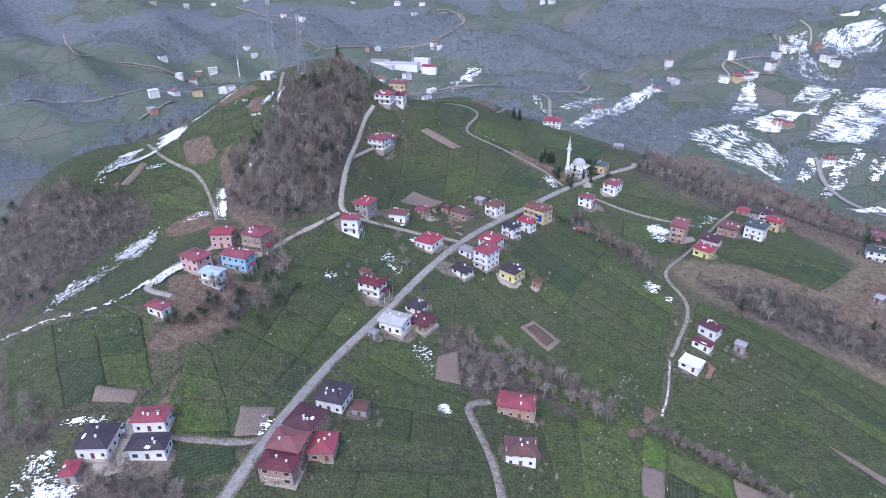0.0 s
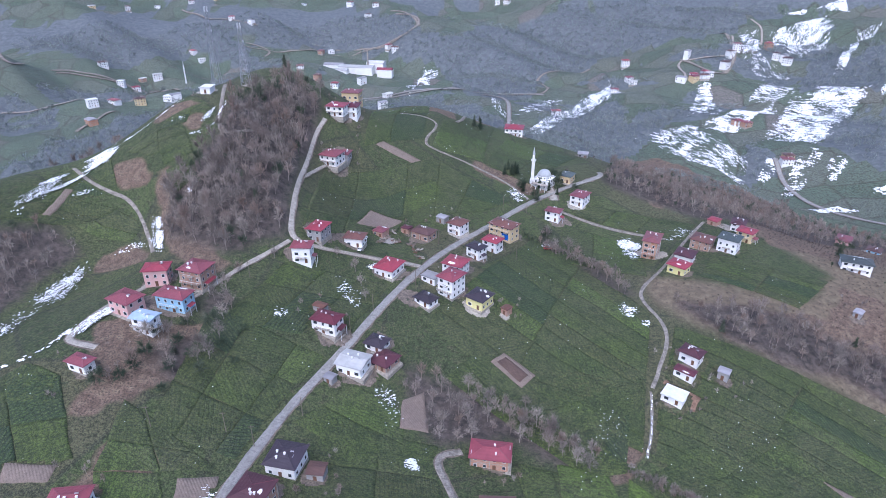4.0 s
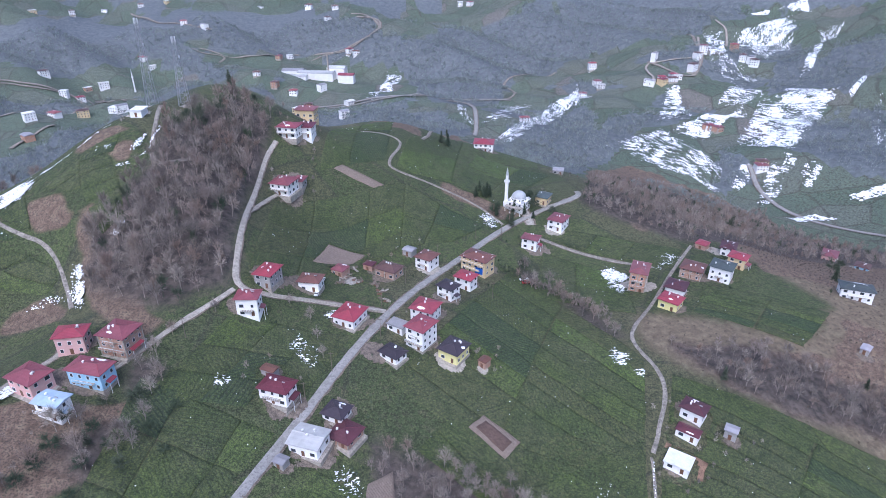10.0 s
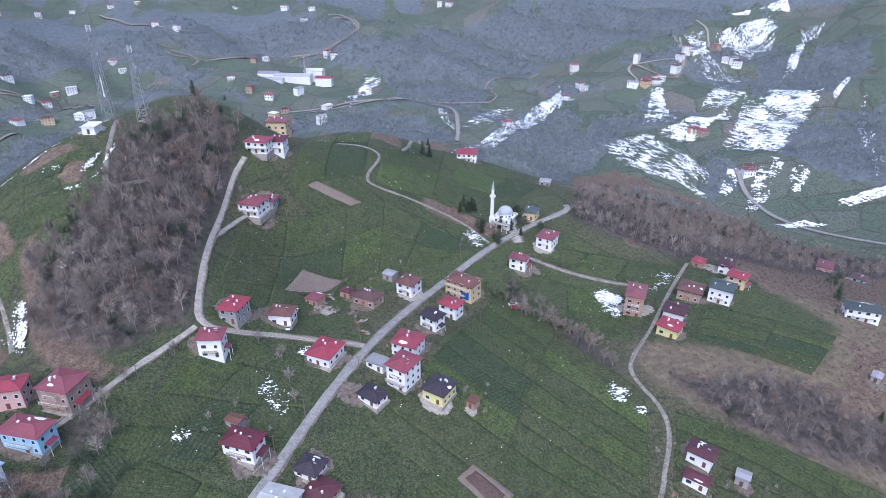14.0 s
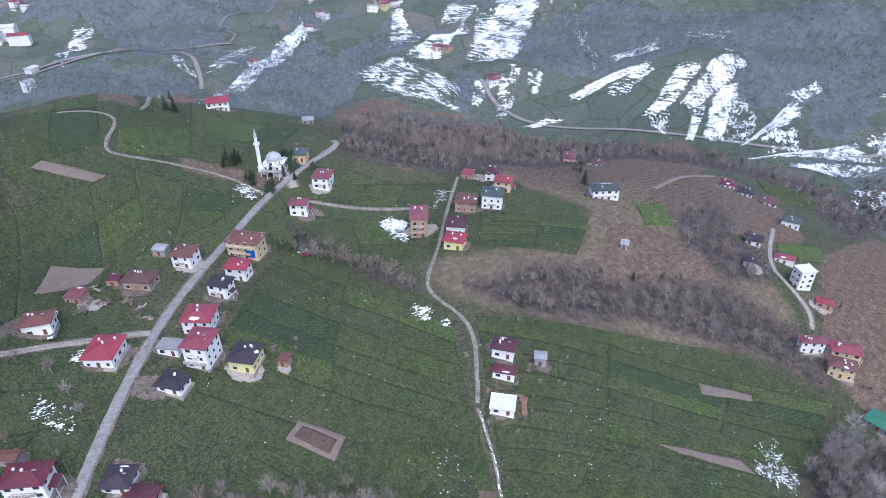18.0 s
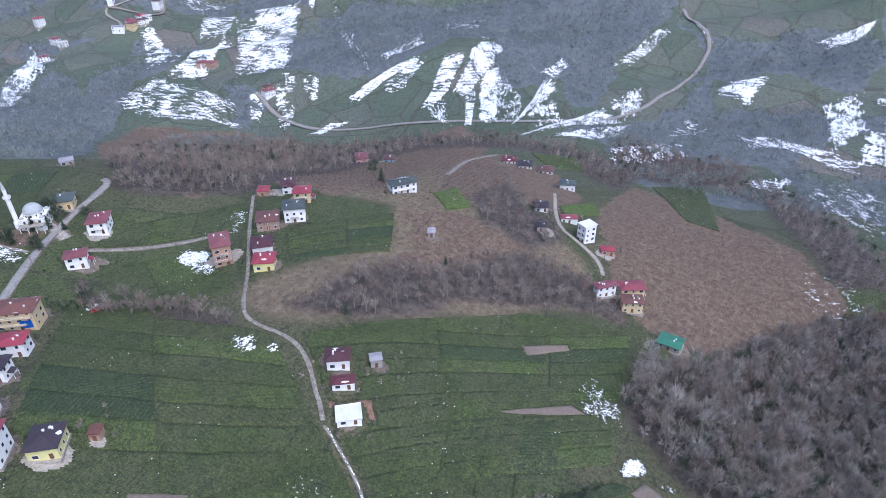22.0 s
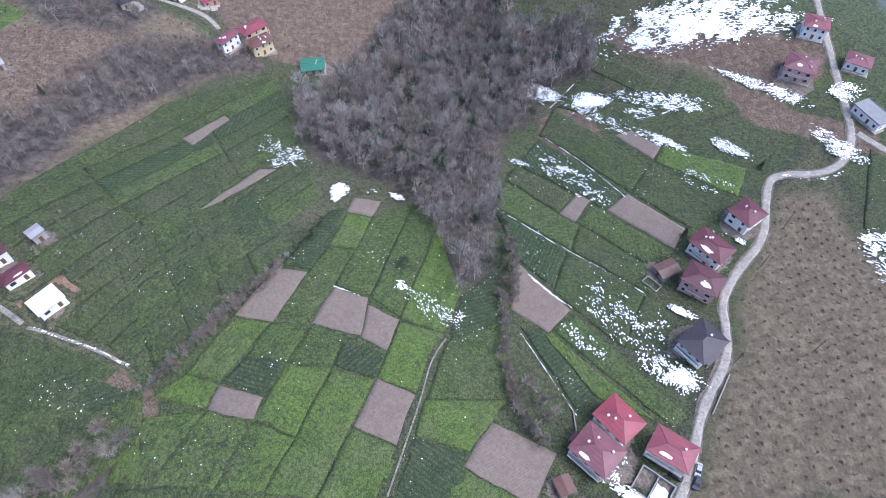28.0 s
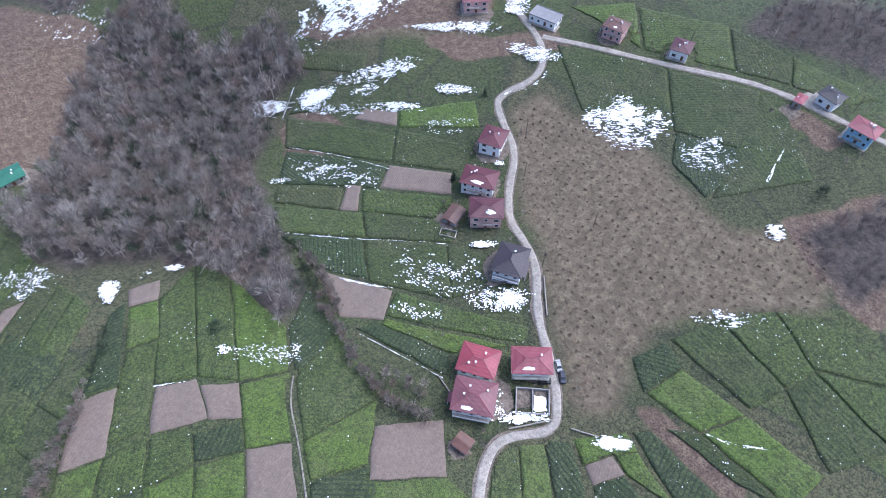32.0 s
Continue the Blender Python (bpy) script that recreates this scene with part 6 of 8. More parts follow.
def snow_field(q, density, step=1.0):
    """Snow on a far terraced parcel, in strips between the bare edges of the terraces."""
    q = np.array(q, float)
    nu = int(max(np.hypot(*(q[1] - q[0])), np.hypot(*(q[2] - q[3]))) / step) + 3
    nv = int(max(np.hypot(*(q[2] - q[1])), np.hypot(*(q[3] - q[0]))) / step) + 3
    k = max(1.0, math.sqrt(nu * nv / 12000))
    nu, nv, step = int(nu / k), int(nv / k), step * k
    u, v = np.meshgrid(np.linspace(-0.08, 1.08, nu), np.linspace(-0.08, 1.08, nv))
    p = q[0] * ((1 - u) * (1 - v))[..., None] + q[1] * (u * (1 - v))[..., None] + q[2] * (u * v)[..., None] + q[3] * ((1 - u) * v)[..., None]
    rng = np.random.default_rng(int(abs(q[0, 0] * 7 + q[0, 1] * 13)) + 1)
    x, y = p[..., 0], p[..., 1]
    z = land(x.ravel(), y.ravel()).reshape(x.shape)
    rows = 0.5 + 0.5 * np.sin(6.2832 * z / 1.5 + 3.0 * wobble(x, y, 30))
    edge = np.minimum(np.minimum(u, 1 - u), np.minimum(v, 1 - v)) * 6
    if step < 0.6:
        grain = 0.42 * rng.random(x.shape) + 0.28 * smooth_noise(x.shape, (1.4, 2.6), rng) + 0.3 * smooth_noise(x.shape, (5, 7), rng)
        round_off = 1 - 1.15 * ((2 * u - 1) ** 2 + (2 * v - 1) ** 2)
        keep = grain < 0.74 * density * np.clip(0.42 + 0.7 * round_off + 0.35 * smooth_noise(x.shape, (6, 7), rng), 0, 1.1)
    else:
        grain = 0.24 * rng.random(x.shape) + 0.32 * smooth_noise(x.shape, (5, 1.5), rng) + 0.34 * smooth_noise(x.shape, (9, 9), rng) + 0.1 * rows
        keep = grain < 0.2 + 0.44 * density * np.clip(0.5 + 0.8 * edge + 0.3 * smooth_noise(x.shape, (5, 5), rng), 0, 1)
    snow_sheet(x, y, keep, 0.9 + 0.15 * step, step, rng, "snow lying in strips on a terraced far slope")


def snow_line(line, width):
    """Snow left along a path or a parcel's edge."""
    p = resampled(line, 0.35)
    rng = np.random.default_rng(len(p))
    t = np.gradient(p, axis=0)
    t /= np.hypot(t[:, 0], t[:, 1])[:, None] + 1e-9
    side = np.stack([-t[:, 1], t[:, 0]], 1)
    f = np.linspace(-0.5, 0.5, max(6, int(width / 0.28))) * width
    x, y = p[:, :1] + side[:, :1] * f, p[:, 1:] + side[:, 1:] * f
    keep = 0.4 * smooth_noise(x.shape, (5, 2), rng) + 0.3 * smooth_noise(x.shape, (1.5, 1.3), rng) + 0.3 * smooth_noise(x.shape, (30, 9), rng) + 0.16 * np.abs(f / width) < 0.5
    snow_sheet(x, y, keep, 0.5, 0.26, rng, "thin line of snow along a parcel edge")


snow_patch(117.7, 310.1, 6.1, 11.3, -11, 0.75)
snow_patch(96.4, 250.4, 4.1, 4.8, -10, 0.6)
snow_patch(101.5, 240.6, 2.0, 2.4, -9, 0.5)
snow_patch(112.3, -70.3, 15.0, 13.0, -131, 0.7)
snow_patch(79.3, -81.0, 11.0, 8.1, -131, 0.4)
snow_patch(41.8, -69.8, 3.6, 3.5, -129, 0.7)
snow_patch(30.1, -30.1, 10.0, 3.7, -128, 0.4)
snow_patch(21.7, 24.4, 6.2, 2.0, -127, 0.8)
snow_patch(181.5, -2.0, 14.6, 2.6, -132, 0.5)
snow_patch(43.8, 41.9, 9.8, 1.8, -125, 0.6)
snow_patch(205.1, -4.7, 14.8, 4.9, -121, 0.5)
snow_patch(171.1, 145.1, 5.8, 6.0, -105, 0.35)
snow_patch(244.0, -37.4, 43.5, 15.0, -96, 0.75)
snow_patch(-23.0, 253.6, 4.3, 6.7, 19, 0.35)
snow_patch(-6.4, 196.6, 4.0, 9.2, 13, 0.35)
snow_patch(0.8, 170.4, 2.9, 3.4, 13, 0.7)
snow_patch(-56.0, 150.7, 4.3, 5.5, 7, 0.5)
snow_patch(-111.4, 125.2, 9.8, 5.9, -2, 0.6)
snow_patch(-110.7, 148.2, 6.9, 1.8, 1, 0.5)
snow_patch(-48.4, 234.9, 2.5, 2.8, 9, 0.4)
snow_patch(-24.2, 252.4, 3.3, 4.9, 8, 0.35)
snow_patch(-13.8, 275.3, 3.3, 3.3, 8, 0.6)
snow_patch(68.1, 366.9, 6.3, 6.2, -29, 0.5)
snow_patch(149.3, 323.7, 4.4, 9.7, -50, 0.35)
snow_patch(175.5, 145.7, 5.9, 12.8, -34, 0.3)
snow_patch(320.4, 91.1, 14.0, 16.0, -58, 0.2)
snow_field([(283.4, 715.6), (355.1, 756.2), (370.5, 653.6), (346.1, 617.6)], 0.62)
snow_field([(371.3, 757.9), (488.0, 823.4), (488.7, 804.2), (389.1, 723.3)], 0.95)
snow_field([(418.1, 695.2), (526.6, 831.3), (580.9, 781.5), (457.0, 659.9)], 0.80)
snow_field([(368.2, 792.8), (423.0, 899.3), (438.1, 894.3), (405.5, 788.1)], 0.70)
snow_field([(121.3, 712.5), (130.7, 703.3), (310.7, 898.7), (314.2, 967.3)], 0.75)
snow_field([(149.7, 816.4), (194.8, 903.1), (227.4, 895.8), (176.6, 814.7)], 0.50)
snow_field([(447.5, 552.5), (506.5, 540.4), (523.3, 524.9), (445.3, 541.3)], 0.90)
snow_field([(463.3, 527.7), (523.3, 532.9), (528.5, 518.0), (474.7, 507.6)], 0.55)
snow_field([(515.6, 570.7), (590.8, 578.2), (568.1, 553.7), (507.6, 554.2)], 0.85)
snow_field([(467.5, 470.7), (541.4, 503.0), (560.6, 489.9), (477.3, 458.4)], 0.85)
snow_field([(469.1, 468.6), (480.7, 454.5), (439.0, 417.2), (447.7, 445.5)], 0.65)
snow_field([(505.3, 462.1), (609.0, 499.4), (590.0, 460.2), (503.1, 446.4)], 0.80)
snow_field([(458.5, 397.7), (540.2, 453.6), (560.2, 446.0), (462.9, 383.6)], 0.90)
snow_field([(560.2, 446.0), (542.3, 405.9), (473.9, 366.0), (462.9, 383.6)], 0.45)
snow_field([(443.2, 403.6), (503.1, 446.4), (510.5, 439.1), (446.9, 399.4)], 0.80)
snow_field([(462.7, 366.5), (509.7, 377.3), (591.5, 403.7), (563.0, 376.6)], 0.75)
snow_field([(584.2, 406.3), (624.2, 406.9), (619.8, 395.6), (585.1, 392.4)], 0.75)
snow_field([(502.6, 378.1), (540.0, 368.6), (498.6, 336.3), (472.2, 345.8)], 0.60)
snow_field([(451.4, 347.4), (523.9, 330.4), (560.1, 324.7), (541.5, 303.5)], 0.85)
snow_field([(580.3, 325.3), (637.2, 318.7), (578.3, 293.8), (554.8, 300.8)], 0.65)
snow_field([(472.2, 324.9), (554.1, 290.4), (508.9, 287.0), (476.2, 298.2)], 0.75)
snow_field([(666.0, 363.1), (774.6, 353.8), (756.4, 340.7), (673.9, 349.2)], 0.60)
snow_field([(470.4, 276.9), (542.9, 237.1), (507.0, 222.9), (439.0, 252.7)], 0.45)
snow_field([(370.5, 576.7), (424.7, 643.9), (438.4, 626.1), (382.8, 571.9)], 0.50)
snow_field([(416.8, 598.5), (444.2, 618.5), (451.0, 602.6), (426.2, 581.5)], 0.50)
snow_field([(377.7, 540.0), (407.6, 541.1), (413.0, 525.9), (383.6, 529.8)], 0.75)
snow_field([(364.8, 613.6), (393.2, 648.5), (399.0, 635.4), (370.9, 601.7)], 0.60)
snow_field([(569.8, 850.3), (583.7, 785.1), (564.7, 785.5), (539.8, 816.4)], 0.80)
snow_field([(584.1, 720.7), (611.1, 735.5), (516.4, 593.2), (490.1, 569.9)], 0.30)
snow_field([(475.0, 845.0), (524.4, 906.6), (538.5, 854.9), (500.4, 827.8)], 0.60)
snow_field([(609.5, 561.6), (641.5, 564.3), (667.1, 536.4), (638.9, 529.8)], 0.40)
snow_field([(829.2, 344.2), (801.1, 316.7), (773.8, 295), (770, 300)], 0.7)
snow_field([(673.2, 252.1), (699.7, 248.6), (718.5, 222.2), (674.2, 220.9)], 0.8)
snow_field([(553.2, 251.8), (603.7, 257.9), (609.5, 234.5), (558.8, 235.1)], 0.45)
snow_field([(594.3, 204.6), (592.1, 180.2), (583.6, 175.4), (573, 188.3)], 0.6)
snow_field([(663.2, 1146.4), (771.8, 1177.7), (745.4, 1115), (619.6, 1057.7)], 0.85)
snow_field([(630.7, 1057.9), (735.2, 1104.5), (713.3, 1071.1), (640.2, 1014.6)], 0.75)
snow_field([(769.9, 1198.3), (805.4, 1202.8), (814.3, 1197.9), (806.5, 1169.6)], 0.9)
snow_field([(606.4, 880.8), (701.4, 995.9), (706.6, 986.2), (613.6, 871.5)], 0.9)
snow_field([(606.9, 1159.1), (638.9, 1154.1), (541.7, 966.4), (516.5, 974.6)], 0.65)
snow_field([(763.6, 1078.3), (791.1, 1063), (728.9, 989.3), (755.7, 1057.9)], 0.55)
snow_field([(522.4, 965.8), (552.5, 957.8), (556.3, 905.4), (511.8, 929.6)], 0.45)
snow_field([(597, 772.2), (636.3, 801.1), (626.8, 785.9), (595.1, 761.7)], 0.8)
snow_field([(716, 1211.9), (752, 1208.6), (739.5, 1194.5), (718.3, 1199.2)], 0.9)
snow_field([(132.1, 912.6), (138.6, 798.5), (134.2, 795.4), (120.9, 865.1)], 0.4)
snow_field([(7.2, 947), (42.6, 1173), (69.9, 1168), (19.9, 929.2)], 0.7)
snow_field([(681.5, 252.5), (703.2, 244.1), (728, 218), (678.9, 219.9)], 0.7)
snow_field([(587.8, 201.3), (604.2, 186), (598.9, 112), (575.8, 111.2)], 0.7)
snow_field([(697.2, 159.4), (736.6, 132.7), (655.7, 116.2), (607.4, 132)], 0.7)
snow_field([(655.7, 116.2), (651.5, 82.7), (602, 81.7), (593.5, 108)], 0.7)
snow_field([(730.3, 115), (886.1, 114), (899.7, 99.6), (709.7, 77.3)], 0.8)
snow_field([(686.7, 105.7), (709.7, 77.3), (589.8, 62.7), (594.7, 80.8)], 0.75)
snow_field([(485.9, 174.7), (533.5, 147.3), (481.9, 138.1), (475.4, 158.3)], 0.6)
snow_field([(489.5, 129.2), (546.1, 112.3), (527, 84.1), (405.1, 80.1)], 0.45)
snow_field([(850.1, 198.1), (916.2, 153.4), (883, 160.2), (840.5, 185.2)], 0.8)
snow_line([(91.4, 205.2), (89.6, 198.4), (85.2, 186.1), (79.7, 175.7)], 1)
snow_line([(149.9, 66.9), (139.8, 56.0), (128.9, 43.4), (118.7, 30.5), (109.1, 19.9)], 0.5)
snow_line([(117.9, 58.7), (111.8, 53.4), (104.0, 45.8)], 0.8)
snow_line([(226.1, 22.3), (212.7, 35.2)], 0.4)
snow_line([(94.6, 64.4), (82.0, 58.5), (66.2, 51.2)], 0.3)
snow_line([(192.2, 41.8), (172.8, 28.2), (152.6, 16.4)], 0.4)
snow_line([(221.3, 39.9), (195.1, 27.0)], 0.4)
snow_line([(108.5, 122.8), (105.1, 114.7)], 0.5)
snow_line([(8.3, 2.2), (1.7, -1.2), (-4.1, -7.6)], 0.8)
snow_field([(159.3, 127.3), (158.5, 119.1), (148.0, 122.1), (147.4, 127.7)], 0.95, 0.42)
snow_field([(157.4, 117.6), (157.7, 108.2), (153.2, 108.9), (152.8, 117.8)], 0.55, 0.42)
snow_field([(156.3, 106.2), (153.7, 99.8), (149.8, 100.5), (152.0, 107.1)], 0.75, 0.42)
snow_field([(113.6, 103.8), (111.6, 99.0), (107.4, 100.3), (108.9, 104.3)], 0.70, 0.42)
snow_field([(110.9, 96.6), (102.7, 84.7), (96.5, 87.5), (98.2, 92.2)], 0.40, 0.42)
snow_field([(103.1, 84.1), (101.5, 81.5), (96.2, 83.1), (97.6, 86.1)], 0.70, 0.42)
snow_field([(239.0, 43.5), (219.8, 25.7), (212.9, 28.7), (223.8, 49.0)], 0.80, 0.42)
snow_field([(203.1, 14.0), (184.1, -3.6), (181.4, -1.9), (199.5, 16.0)], 0.30, 0.42)
snow_field([(188.2, 1.1), (176.4, -13.1), (173.5, -9.6), (185.3, 1.4)], 0.75, 0.42)
snow_field([(161.8, -20.3), (149.0, -28.2), (145.6, -22.8), (158.0, -17.6)], 0.45, 0.42)
snow_field([(181.2, 58.9), (175.2, 49.1), (170.3, 51.5), (176.4, 59.7)], 0.55, 0.42)
snow_field([(105.5, 12.4), (98.7, 3.8), (96.4, 6.8), (102.5, 14.7)], 0.80, 0.42)
snow_field([(101.1, 16.9), (96.9, 11.5), (90.4, 18.8), (94.9, 24.7)], 0.40, 0.42)
snow_field([(82.9, 17.4), (76.9, 8.2), (70.9, 13.9), (77.5, 23.5)], 0.92, 0.42)
snow_field([(96.7, 49.2), (89.1, 36.3), (84.4, 37.3), (92.4, 52.0)], 0.35, 0.42)
snow_field([(93.2, 26.4), (85.1, 15.7), (78.9, 22.4), (86.0, 33.9)], 0.30, 0.42)
snow_field([(134.3, -6.0), (132.2, -15.4), (129.6, -14.0), (132.4, -6.0)], 0.40, 0.42)
snow_field([(130.8, -17.1), (127.2, -21.3), (125.0, -19.6), (128.2, -15.7)], 0.80, 0.42)
snow_field([(216.1, 8.0), (197.6, -9.3), (193.4, -6.6), (211.7, 10.6)], 0.35, 0.42)
snow_field([(181.3, 152.4), (167.9, 137.5), (163.3, 139.0), (174.8, 153.1)], 0.45, 0.42)
snow_field([(219.4, 4.5), (200.0, -13.8), (195.8, -11.1), (215.0, 7.1)], 0.30, 0.42)
snow_field([(-156.0, 312.7), (-140.0, 328.2), (-136.9, 334.9), (-142.1, 330.7)], 0.95, 0.45)
snow_field([(-166.9, 293.7), (-153.8, 314.8), (-145.1, 322.6), (-157.0, 305.8)], 0.8, 0.45)
snow_field([(218.1, -28.9), (215.7, -36.7), (190.3, -71.1), (186.3, -60.1)], 0.75, 0.42)
snow_field([(182.3, -56.3), (176.1, -69.9), (156.9, -79.4), (155.5, -65.6)], 0.65, 0.42)
snow_field([(202.5, -75.9), (199.3, -91.5), (187.0, -86.2), (190.3, -71.1)], 0.75, 0.42)
snow_field([(210.3, -10.9), (201.2, -27.5), (187.7, -28.0), (195.8, -11.6)], 0.60, 0.42)
snow_field([(219.9, 27.5), (216.4, 11.9), (205.0, 8.6), (205.5, 24.4)], 1.00, 0.42)
snow_field([(181.9, -19.1), (175.7, -30.9), (162.5, -38.6), (169.9, -22.2)], 0.70, 0.42)
snow_field([(174.8, 42.0), (168.8, 29.4), (165.6, 33.6), (168.7, 42.1)], 0.70, 0.42)
snow_field([(166.2, 33.5), (156.1, 13.5), (140.0, 22.3), (151.7, 43.4)], 0.35, 0.42)
snow_field([(205.4, 4.9), (197.3, -7.3), (191.5, -3.3), (197.6, 9.3)], 0.50, 0.42)
snow_field([(-162.0, 201.7), (-149.5, 237.8), (-131.7, 234.2), (-144.0, 200.5)], 0.50, 0.42)
snow_field([(-150.0, 238.8), (-141.2, 272.2), (-131.5, 273.6), (-132.5, 235.9)], 0.60, 0.42)
snow_field([(-173.8, 278.8), (-166.2, 302.3), (-155.3, 319.3), (-159.2, 300.4)], 0.55, 0.42)
snow_field([(-155.3, 319.3), (-144.0, 340.3), (-136.4, 333.3), (-144.4, 320.1)], 0.85, 0.42)
snow_field([(-117.1, 295.9), (-108.2, 294.2), (-99.2, 265.5), (-107.2, 267.9)], 0.5, 0.42)
snow_field([(-116.3, 203.3), (-112.4, 226.5), (-101.2, 236.2), (-106.5, 217.3)], 0.70, 0.42)
snow_field([(-127.9, 130.6), (-121.9, 138.7), (-111.3, 141.7), (-115.0, 125.7)], 0.50, 0.42)
snow_field([(-114.1, 124.0), (-105.1, 128.7), (-102.5, 120.0), (-115.6, 120.8)], 0.60, 0.42)
snow_field([(191.4, 44.0), (154.9, 16.0), (147.5, 25.3), (175.0, 55.5)], 0.42, 0.42)
snow_field([(125.2, 40.9), (98.8, 10.0), (75.6, 25.4), (103.2, 45.1)], 0.42, 0.42)
snow_field([(102.7, 47.7), (85.1, 34.5), (81.7, 39.2), (95.7, 53.8)], 0.55, 0.42)
snow_field([(94.4, 27.9), (76.9, 7.1), (67.1, 15.9), (83.4, 32.3)], 0.60, 0.42)
snow_field([(218.2, 26.5), (181.9, -2.2), (183.4, 11.1), (212.2, 32.6)], 0.45, 0.42)
snow_field([(169.4, 3.0), (164.9, -16.7), (146.8, -23.7), (149.2, -11.3)], 0.40, 0.42)
snow_field([(118.3, 110.4), (99.7, 76.6), (90.3, 81.4), (100.7, 98.1)], 0.45, 0.42)
snow_field([(58.4, 36.6), (50.5, 38.5), (43.7, 46.2), (48.8, 50.5)], 0.50, 0.42)
snow_field([(47.2, 43.4), (38.9, 33.2), (37.9, 36.2), (44.7, 47.5)], 0.80, 0.42)
snow_line([(58.5, -85.9), (65.6, -105.1)], 1)
snow_line([(156.2, -43.2), (151.4, -55.6), (154.7, -65.6)], 1.2)
snow_line([(195.5, -8.1), (198.5, -16.1), (198.2, -22.9)], 0.8)
snow_field([(-156.3, 321.7), (-143.0, 333.5), (-142.8, 336.9), (-151.2, 331.2)], 0.85, 0.45)
snow_field([(-167.6, 300.2), (-156.7, 313.2), (-155.5, 319.6), (-163.0, 311.4)], 0.75, 0.45)
snow_field([(-175.2, 285.8), (-162.3, 302.0), (-158.7, 299.0), (-168.0, 279.1)], 0.33, 0.45)
snow_field([(-154.9, 303.2), (-142.9, 312.2), (-141.7, 310.0), (-150.6, 304.1)], 0.50, 0.45)
snow_field([(-100.2, 298.7), (-93.8, 304.2), (-92.3, 300.7), (-96.6, 295.7)], 0.60, 0.45)
snow_field([(-99.2, 333.6), (-92.6, 350.6), (-90.7, 347.1), (-94.5, 332.8)], 0.50, 0.45)
snow_field([(-116.9, 342.5), (-103.9, 341.6), (-104.2, 335.8), (-113.9, 336.9)], 0.40, 0.45)
snow_field([(-111.1, 291.0), (-108.0, 292.8), (-102.0, 271.2), (-105.6, 270.0)], 0.75, 0.45)
snow_field([(-123.5, 283.8), (-109.1, 279.5), (-107.4, 273.4), (-120.4, 278.3)], 0.45, 0.45)
snow_field([(-145.8, 235.2), (-139.2, 266.6), (-134.7, 270.9), (-137.9, 247.0)], 0.55, 0.45)
snow_field([(-159.7, 206.2), (-144.3, 232.1), (-137.7, 224.3), (-148.7, 200.3)], 0.33, 0.45)
snow_field([(-134.1, 281.5), (-113.2, 278.4), (-113.3, 273.8), (-132.9, 277.5)], 0.35, 0.45)
snow_field([(-102.8, 328.6), (-96.3, 329.6), (-95.3, 327.3), (-100.0, 326.3)], 0.60, 0.45)
snow_line([(-143.0, 333.5), (-136.0, 339.3), (-123.6, 342.9), (-114.6, 352.5)], 1.6)
snow_line([(-113.5, 354.8), (-106.2, 358.2), (-99.4, 367.4)], 1.0)
snow_line([(-97.1, 328.1), (-89.8, 333.9), (-89.7, 344.8), (-88.6, 356.2)], 1.0)
snow_line([(-172.3, 201.1), (-153.9, 196.7), (-132.9, 196.8), (-122.7, 200.5), (-117.0, 210.1), (-111.2, 223.5), (-102.7, 233.5)], 2.6)

# ---- trees ----
def spike(v, f, a, b, w, rng):
    """A thin three-sided twig from a to b."""
    d = b - a
    s = np.cross(d, rng.normal(size=3))
    s *= w / (np.linalg.norm(s) + 1e-9)
    t = np.cross(d, s)
    t *= w / (np.linalg.norm(t) + 1e-9)
    k = len(v)
    v.extend((a + s, a - 0.5 * s + 0.87 * t, a - 0.5 * s - 0.87 * t, b))
    f.extend(((k, k + 1, k + 3), (k + 1, k + 2, k + 3), (k + 2, k, k + 3)))


def blade(v, f, a, b, w, rng):
    """A fine twig from a to b."""
    s = np.cross(b - a, rng.normal(size=3))
    s *= w / (np.linalg.norm(s) + 1e-9)
    k = len(v)
    v.extend((a + s, a - s, b))
    f.append((k, k + 1, k + 2))


def bare_tree_arrays(seed, limbs, twigs, sprigs=0, h=8.0, wide=0.27, fine=0.05):
    """A bare winter tree of height h: trunk, limbs that fan out from low down, and twigs that reach the skin of a rounded crown."""
    rng = np.random.default_rng(seed)
    v, f = [], []
    lean = np.array((*rng.normal(size=2) * 0.03 * h, 0))
    spike(v, f, np.array((0, 0, -0.4)), lean + (0, 0, h * 0.78), 0.012 * h, rng)
    middle, reach = lean + (0, 0, h * 0.6), h * np.array((wide * rng.uniform(0.9, 1.15), wide * rng.uniform(0.9, 1.15), 0.38))
    for i in range(limbs):
        turn, up = 6.2832 * (i * 0.618 + rng.random() * 0.1), rng.uniform(-0.45, 1.0)
        flat = math.sqrt(max(0.0, 1 - up * up))
        way = np.array((math.cos(turn) * flat, math.sin(turn) * flat, up))
        size = rng.uniform(0.72, 1.08)
        start = np.array((0, 0, h * rng.uniform(0.16, 0.42))) + lean * 0.4
        end = middle + way * reach * 0.62 * size
        spike(v, f, start, end, 0.0045 * h, rng)
        for _ in range(twigs):
            s = start + (end - start) * rng.uniform(0.5, 1.0)
            e = middle + (way + rng.normal(size=3) * 0.3) * reach * size * rng.uniform(0.82, 1.06)
            blade(v, f, s, e, fine * rng.uniform(0.6, 1.2), rng)
            for _ in range(sprigs):
                s2 = s + (e - s) * rng.uniform(0.4, 0.95)
                blade(v, f, s2, s2 + rng.normal(size=3) * h * 0.05, fine * 0.7, rng)
    return np.array(v), np.array(f)


